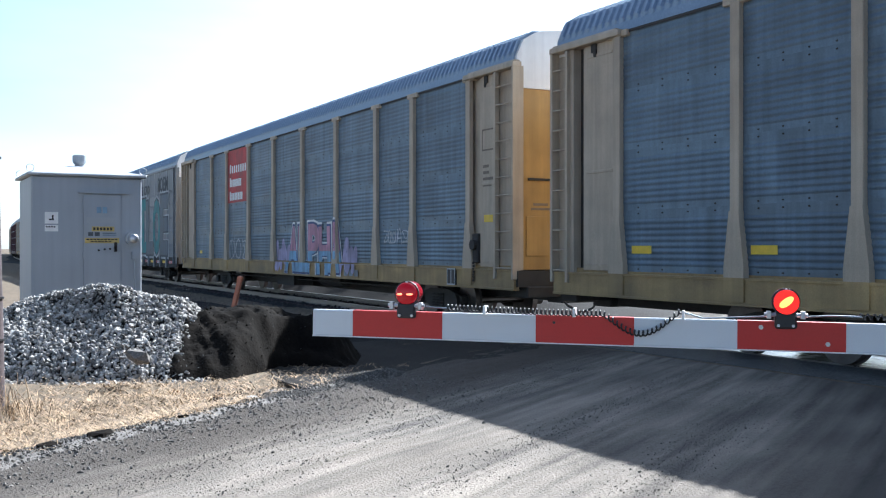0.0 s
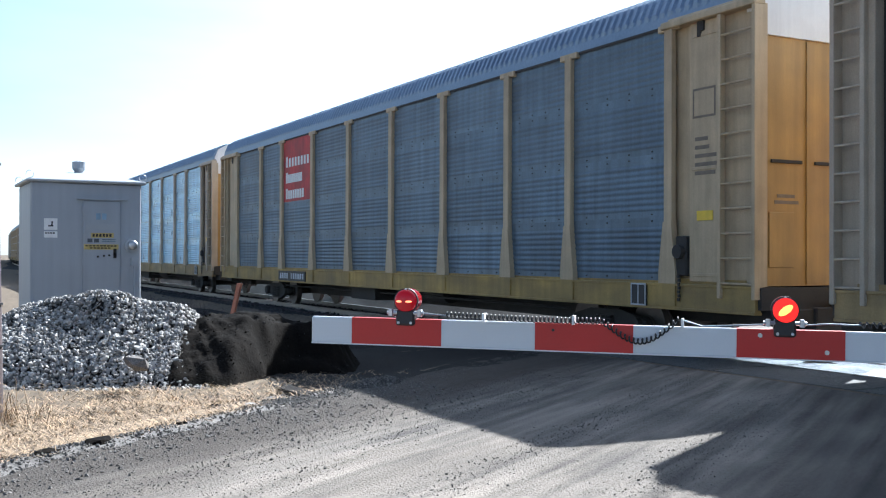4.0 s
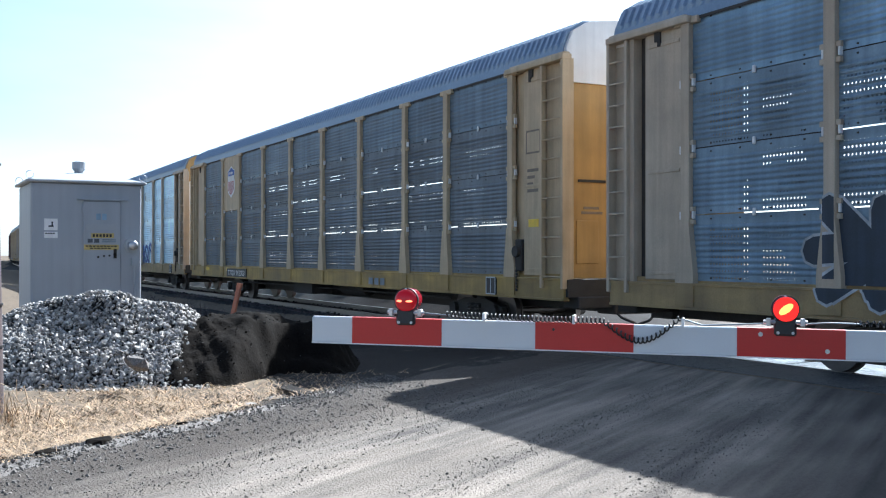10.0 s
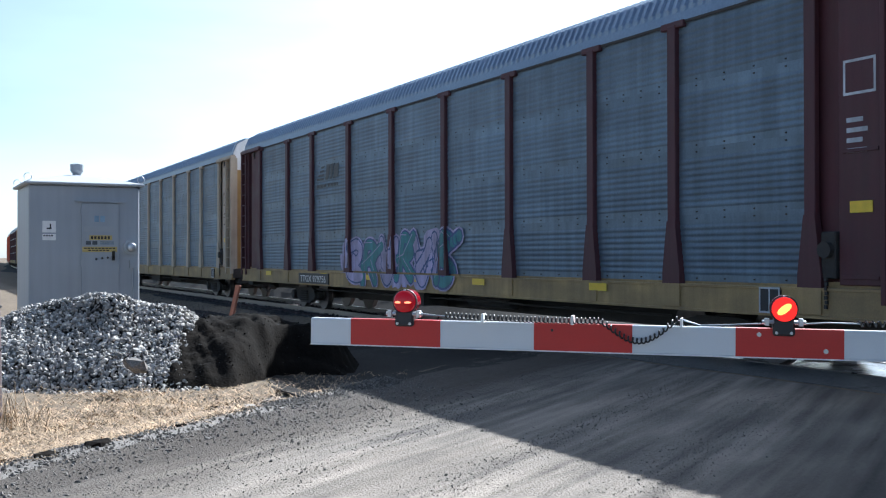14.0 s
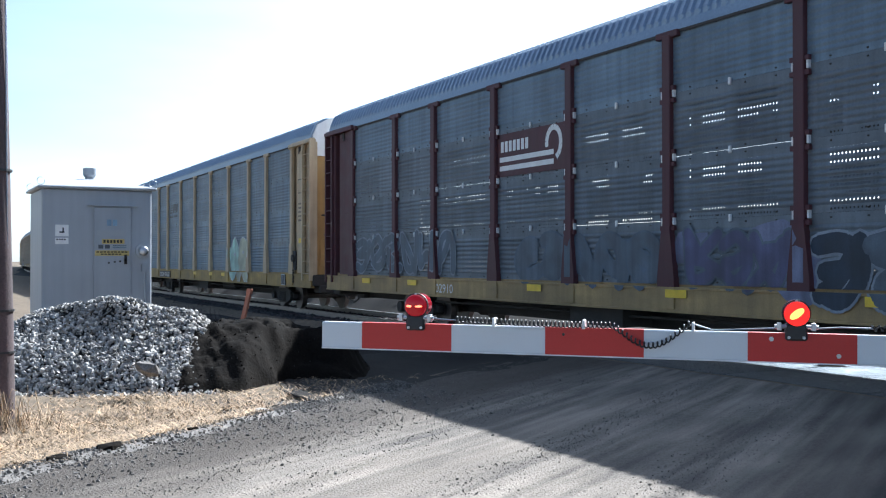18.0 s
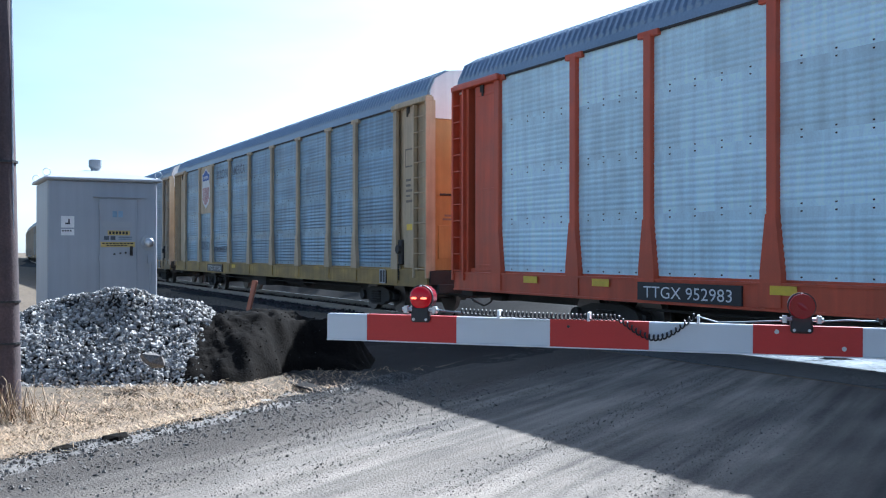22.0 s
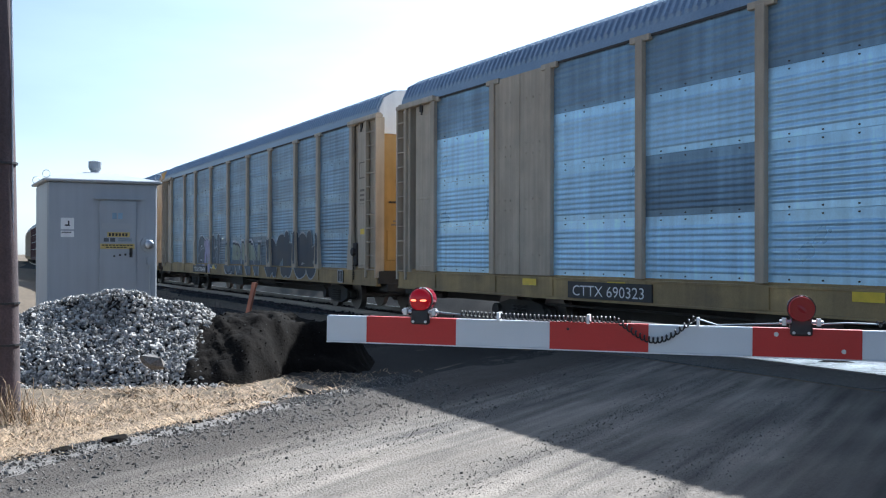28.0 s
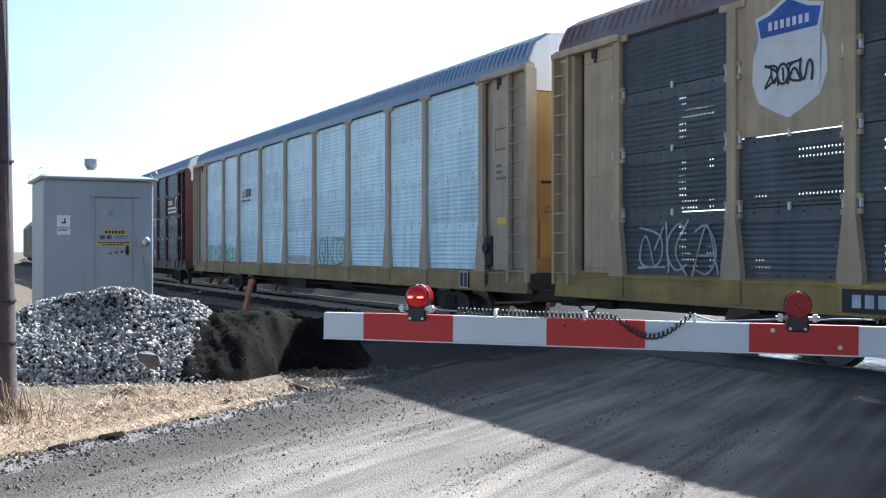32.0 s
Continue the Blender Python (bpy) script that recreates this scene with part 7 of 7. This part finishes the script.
def crossing_gate():
    gate = thing("crossing_gate", "lowered crossing gate with a red and white striped arm", "gate", at=pose(g_tip.x, g_tip.y, 1.262, 0, 0.5, math.degrees(math.atan2(g_dir.y, g_dir.x))))
    arm = part("arm", boxes((0, 5.6, -0.02, 0.02, -0.058, 0.058), bevel=0.005), M["reflect_white"], gate, "white reflective arm")
    for i in range(6):
        x = 0.19 + i * 0.8128
        part("stripe", boxes((x, x + 0.4064, -0.0225, 0.0225, -0.0555, 0.0585)), M["reflect_red"], arm, "red reflective stripe")
    for x, z, r, m in ((1.08, 0.03, 0.006, "under"), (1.905, 0.034, 0.009, "zinc"), (2.155, -0.026, 0.009, "zinc")):
        part("bolt", rod(bmesh.new(), (x, -0.0285, z), (x, -0.018, z), r, 10), M[m], arm)
    part("edge_strip", boxes((0.0, 5.6, -0.0235, 0.0235, -0.0605, -0.0556)), M["white"], arm, "white lower edge")
    LAMP_Z = 0.137
    lamps = []
    for x, lit in ((0.438, True), (1.998, True), (3.7, True)):
        lamp = part("lamp", boxes((x - 0.042, x + 0.042, -0.040, 0.040, 0.030, 0.098), bevel=0.008), M["black"], gate, "black lamp base clamped on the arm")
        bm = rod(bmesh.new(), (x, -0.022, LAMP_Z), (x, 0.045, LAMP_Z), 0.052, 28)
        rod(bm, (x, 0.045, LAMP_Z), (x, 0.058, LAMP_Z), 0.052, 28, 0.03)
        part("housing", bm, M["lens"], lamp, "red lamp body")
        bm = rod(bmesh.new(), (x, -0.028, LAMP_Z), (x, -0.016, LAMP_Z), 0.0545, 28)
        part("bezel", bm, M["black"], lamp)
        bm = bmesh.new()
        bmesh.ops.create_uvsphere(bm, u_segments=24, v_segments=12, radius=0.050, matrix=Matrix.Translation((x, -0.028, LAMP_Z)) @ Matrix.Diagonal((1, 0.5, 1, 1)))
        for fc in bm.faces:
            fc.smooth = True
        part("lens", bm, M["lit_lens" if x < 1 else "lens"], lamp, "domed red lens")
        for sx in (-1, 1):
            bm = bmesh.new()
            rod(bm, (x + sx * 0.036, -0.03, 0.085), (x + sx * 0.082, -0.03, 0.085), 0.008, 8)
            box(bm, x + sx * 0.064 - 0.009, x + sx * 0.064 + 0.009, -0.045, -0.015, 0.070, 0.100, bevel=0.002)
            part("clamp", bm, M["zinc"], lamp)
            part("bolt", rod(bmesh.new(), (x + sx * 0.028, -0.046, 0.043), (x + sx * 0.028, -0.038, 0.043), 0.006, 10), M["zinc"], lamp)
        part("screw", rod(bmesh.new(), (x, -0.034, LAMP_Z + 0.049), (x, -0.018, LAMP_Z + 0.049), 0.005, 8), M["zinc"], lamp)
        lamps.append((lamp, x))
    # glowing cores in front of the lenses
    bm = bmesh.new()
    for dx, half in ((-0.023, 0.015), (0.016, 0.019)):
        bmesh.ops.create_uvsphere(bm, u_segments=12, v_segments=6, radius=1.0, matrix=Matrix.Translation((0.438 + dx, -0.049, LAMP_Z - 0.002)) @ Matrix.Diagonal((half, 0.005, 0.0052, 1)))
    part("glow", bm, M["hot"], lamps[0][0], "glowing red lamp")
    # the coiled cable along the top
    bm = bmesh.new()
    pts = []
    n = 1500
    for i in range(n + 1):
        t = i / n
        x = 0.62 + 0.98 * t
        z = 0.082 - 0.010 * math.sin(t * 3.1)
        if x > 1.28:
            q = (x - 1.28) / 0.32
            z -= 0.088 * abs(math.sin(q * math.pi)) ** 1.2 - 0.012 * q
        amp = 0.011
        ph = t * 2 * math.pi * 56
        pts.append(Vector((x + 0.35 * amp * math.cos(ph), -0.03 + amp * math.cos(ph), z + amp * math.sin(ph))))
    cu = bpy.data.curves.new("coil", "CURVE")
    cu.dimensions, cu.bevel_depth, cu.bevel_resolution = "3D", 0.0036, 1
    sp = cu.splines.new("POLY")
    sp.points.add(n)
    for p, q in zip(sp.points, pts):
        p.co = (*q, 1)
    tmp = new("coil", cu)
    bpy.context.view_layer.update()
    me = bpy.data.meshes.new_from_object(tmp)
    bpy.data.objects.remove(tmp)
    me.materials.clear()
    me.materials.append(M["rubber"])
    part("coiled_cable", me, None, gate, "black coiled lamp cable")
    bm = bmesh.new()
    for i in range(260):
        a0, a1 = i / 260, (i + 1) / 260
        q = [Vector((2.27 + 1.3 * a, -0.02 + 0.011 * math.cos(a * 340), 0.085 + 0.011 * math.sin(a * 340))) for a in (a0, a1)]
        rod(bm, q[0], q[1], 0.0036, 5)
    part("coiled_cable", bm, M["rubber"], gate, "black coiled lamp cable")
    for line in ([(0.50, 0.085), (0.56, 0.08), (0.63, 0.078)], [(1.60, 0.088), (1.68, 0.064), (1.80, 0.070), (1.93, 0.078)], [(2.06, 0.078), (2.16, 0.086), (2.28, 0.085)]):
        bm = bmesh.new()
        for a, b in zip(line, line[1:]):
            rod(bm, (a[0], -0.025, a[1]), (b[0], -0.025, b[1]), 0.0032, 6)
        part("wire", bm, M["galv_dark"], gate)
    for x in (0.785, 1.165, 1.605, 2.7):
        bm = boxes((x - 0.005, x + 0.005, -0.045, 0.015, 0.055, 0.092))
        part("clip", bm, M["white"], gate, "white cable clip")
    # the mast that carries the arm, out by the road side
    part("mast", rod(bmesh.new(), (5.9, 0.12, -1.4), (5.9, 0.12, 2.6), 0.06, 16), M["zinc"], gate)
    part("mechanism", boxes((5.55, 6.1, -0.12, 0.3, -0.25, 0.45), bevel=0.02), M["zinc"], gate)
    part("counterweight", boxes((6.1, 6.9, -0.03, 0.03, -0.15, 0.15), bevel=0.01), M["black"], gate)
    # the flashing lamp: an added two-faced disc over the lens, flipped to flash
    bm = bmesh.new()
    rod(bm, (0, -0.004, 0), (0, 0.0, 0), 0.0475, 24)
    bmesh.ops.create_uvsphere(bm, u_segments=16, v_segments=8, radius=1.0, matrix=Matrix.Translation((0, -0.004, 0)) @ Matrix.Rotation(radians(-38), 4, "Y") @ Matrix.Diagonal((0.032, 0.006, 0.015, 1)))
    me = mesh_of("flasher", bm, "lit_face")
    me.materials.append(M["glow"])
    me.materials.append(M["lens"])
    for p in me.polygons:
        p.material_index = 1 if len(p.vertices) < 20 and p.center.y < -0.0041 else (2 if p.center.y > -0.003 else 0)
    beacon = part("flasher", me, None, lamps[1][0], "flashing red lamp face", at=(1.998, -0.060, 0.137))
    return gate, beacon


gate, beacon = crossing_gate()


# ---- what moves ----
# small leads and lags of the train, in metres
LEAD = ((0, 0.6), (1, 0.75), (2, 0.72), (3, 0.92), (3.5, 0.85), (5.5, 0.35), (6, 0.28), (7, 0.25), (8, 0.45), (9, 0.2), (10, 0.0), (11, 0.0), (12, 0.08), (13, 0.0), (14, 0.27), (14.5, 0.2), (16.5, -0.1), (17, -0.15), (18, -0.03),
        (19, 0.1), (20, 0.0), (21, 0.0), (22, 0.0), (23, -0.15), (24, 0.1), (25, 0.2), (25.5, 0.18), (27.5, 0.02), (28, 0.0), (29, 0.38), (30, 0.8), (31, 0.9), (32, 0.0))


def run(t):
    """How far the train has run: the rear sheet edge of its first wagon."""
    return -14.32 + 22.915 * t + 0.01851 * t * t - 0.000288 * t ** 3 + float(np.interp(t, [a for a, _ in LEAD], [b for _, b in LEAD]))


SLACK = {26: -0.2, 27: 0.2}


def motions():
    times = [i * 0.5 for i in range(65)]
    for k, car in enumerate(cars):
        rows = []
        for t in times:
            s = run(t) - k * PITCHED + REACH + SHIFT + SLACK.get(k, 0.0)
            a, b = track(s - TRUCK_AT), track(s + TRUCK_AT)
            mid = (a + b) / 2
            rows.append((t, pose(mid.x, mid.y, 0, 0, 0, math.degrees(math.atan2(b.y - a.y, b.x - a.x)))))
        walk(car, rows)
    # wheels roll on the rail while their wagon is near the crossing
    for k, at, w, ob in wheels:
        first = (-62.0 + k * PITCHED - REACH - SHIFT - at) / 23.1
        begin, stop = max(0.0, first), min(32.0, first + 3.0)
        if stop <= begin:
            continue
        n = max(2, int((stop - begin) / 0.0265) + 1)
        moments = [begin + (stop - begin) * i / n for i in range(n + 1)]
        start = run(begin)
        rows = [(t, (run(t) - start) / 0.42) for t in moments]
        if begin > 0:
            rows.insert(0, (0.0, 0.0))
        if stop < 32:
            rows.append((32.0, rows[-1][1]))
        walk(ob, [(t, Matrix.Translation((w, 0, 0.42)) @ Matrix.Rotation(a, 4, "Y")) for t, a in rows])
    # the flasher: a little over a second from flash to flash
    rows, side, turned = [(0, 0.0)], 0.0, 0.0
    for i in range(1, 321):
        t = i / 10
        want = 0.0 if (0.51 + 0.9760 * t) % 1 < 0.55 else 180.0
        if want != side:
            rows += [(t - 0.1, turned), (t - 0.0667, turned + 60), (t - 0.0333, turned + 120), (t, turned + 180)]
            turned, side = turned + 180, want
    rows.append((32, turned))
    walk(beacon, [(t, pose(1.998, -0.060, 0.137, 0, 0, a)) for t, a in rows])


motions()
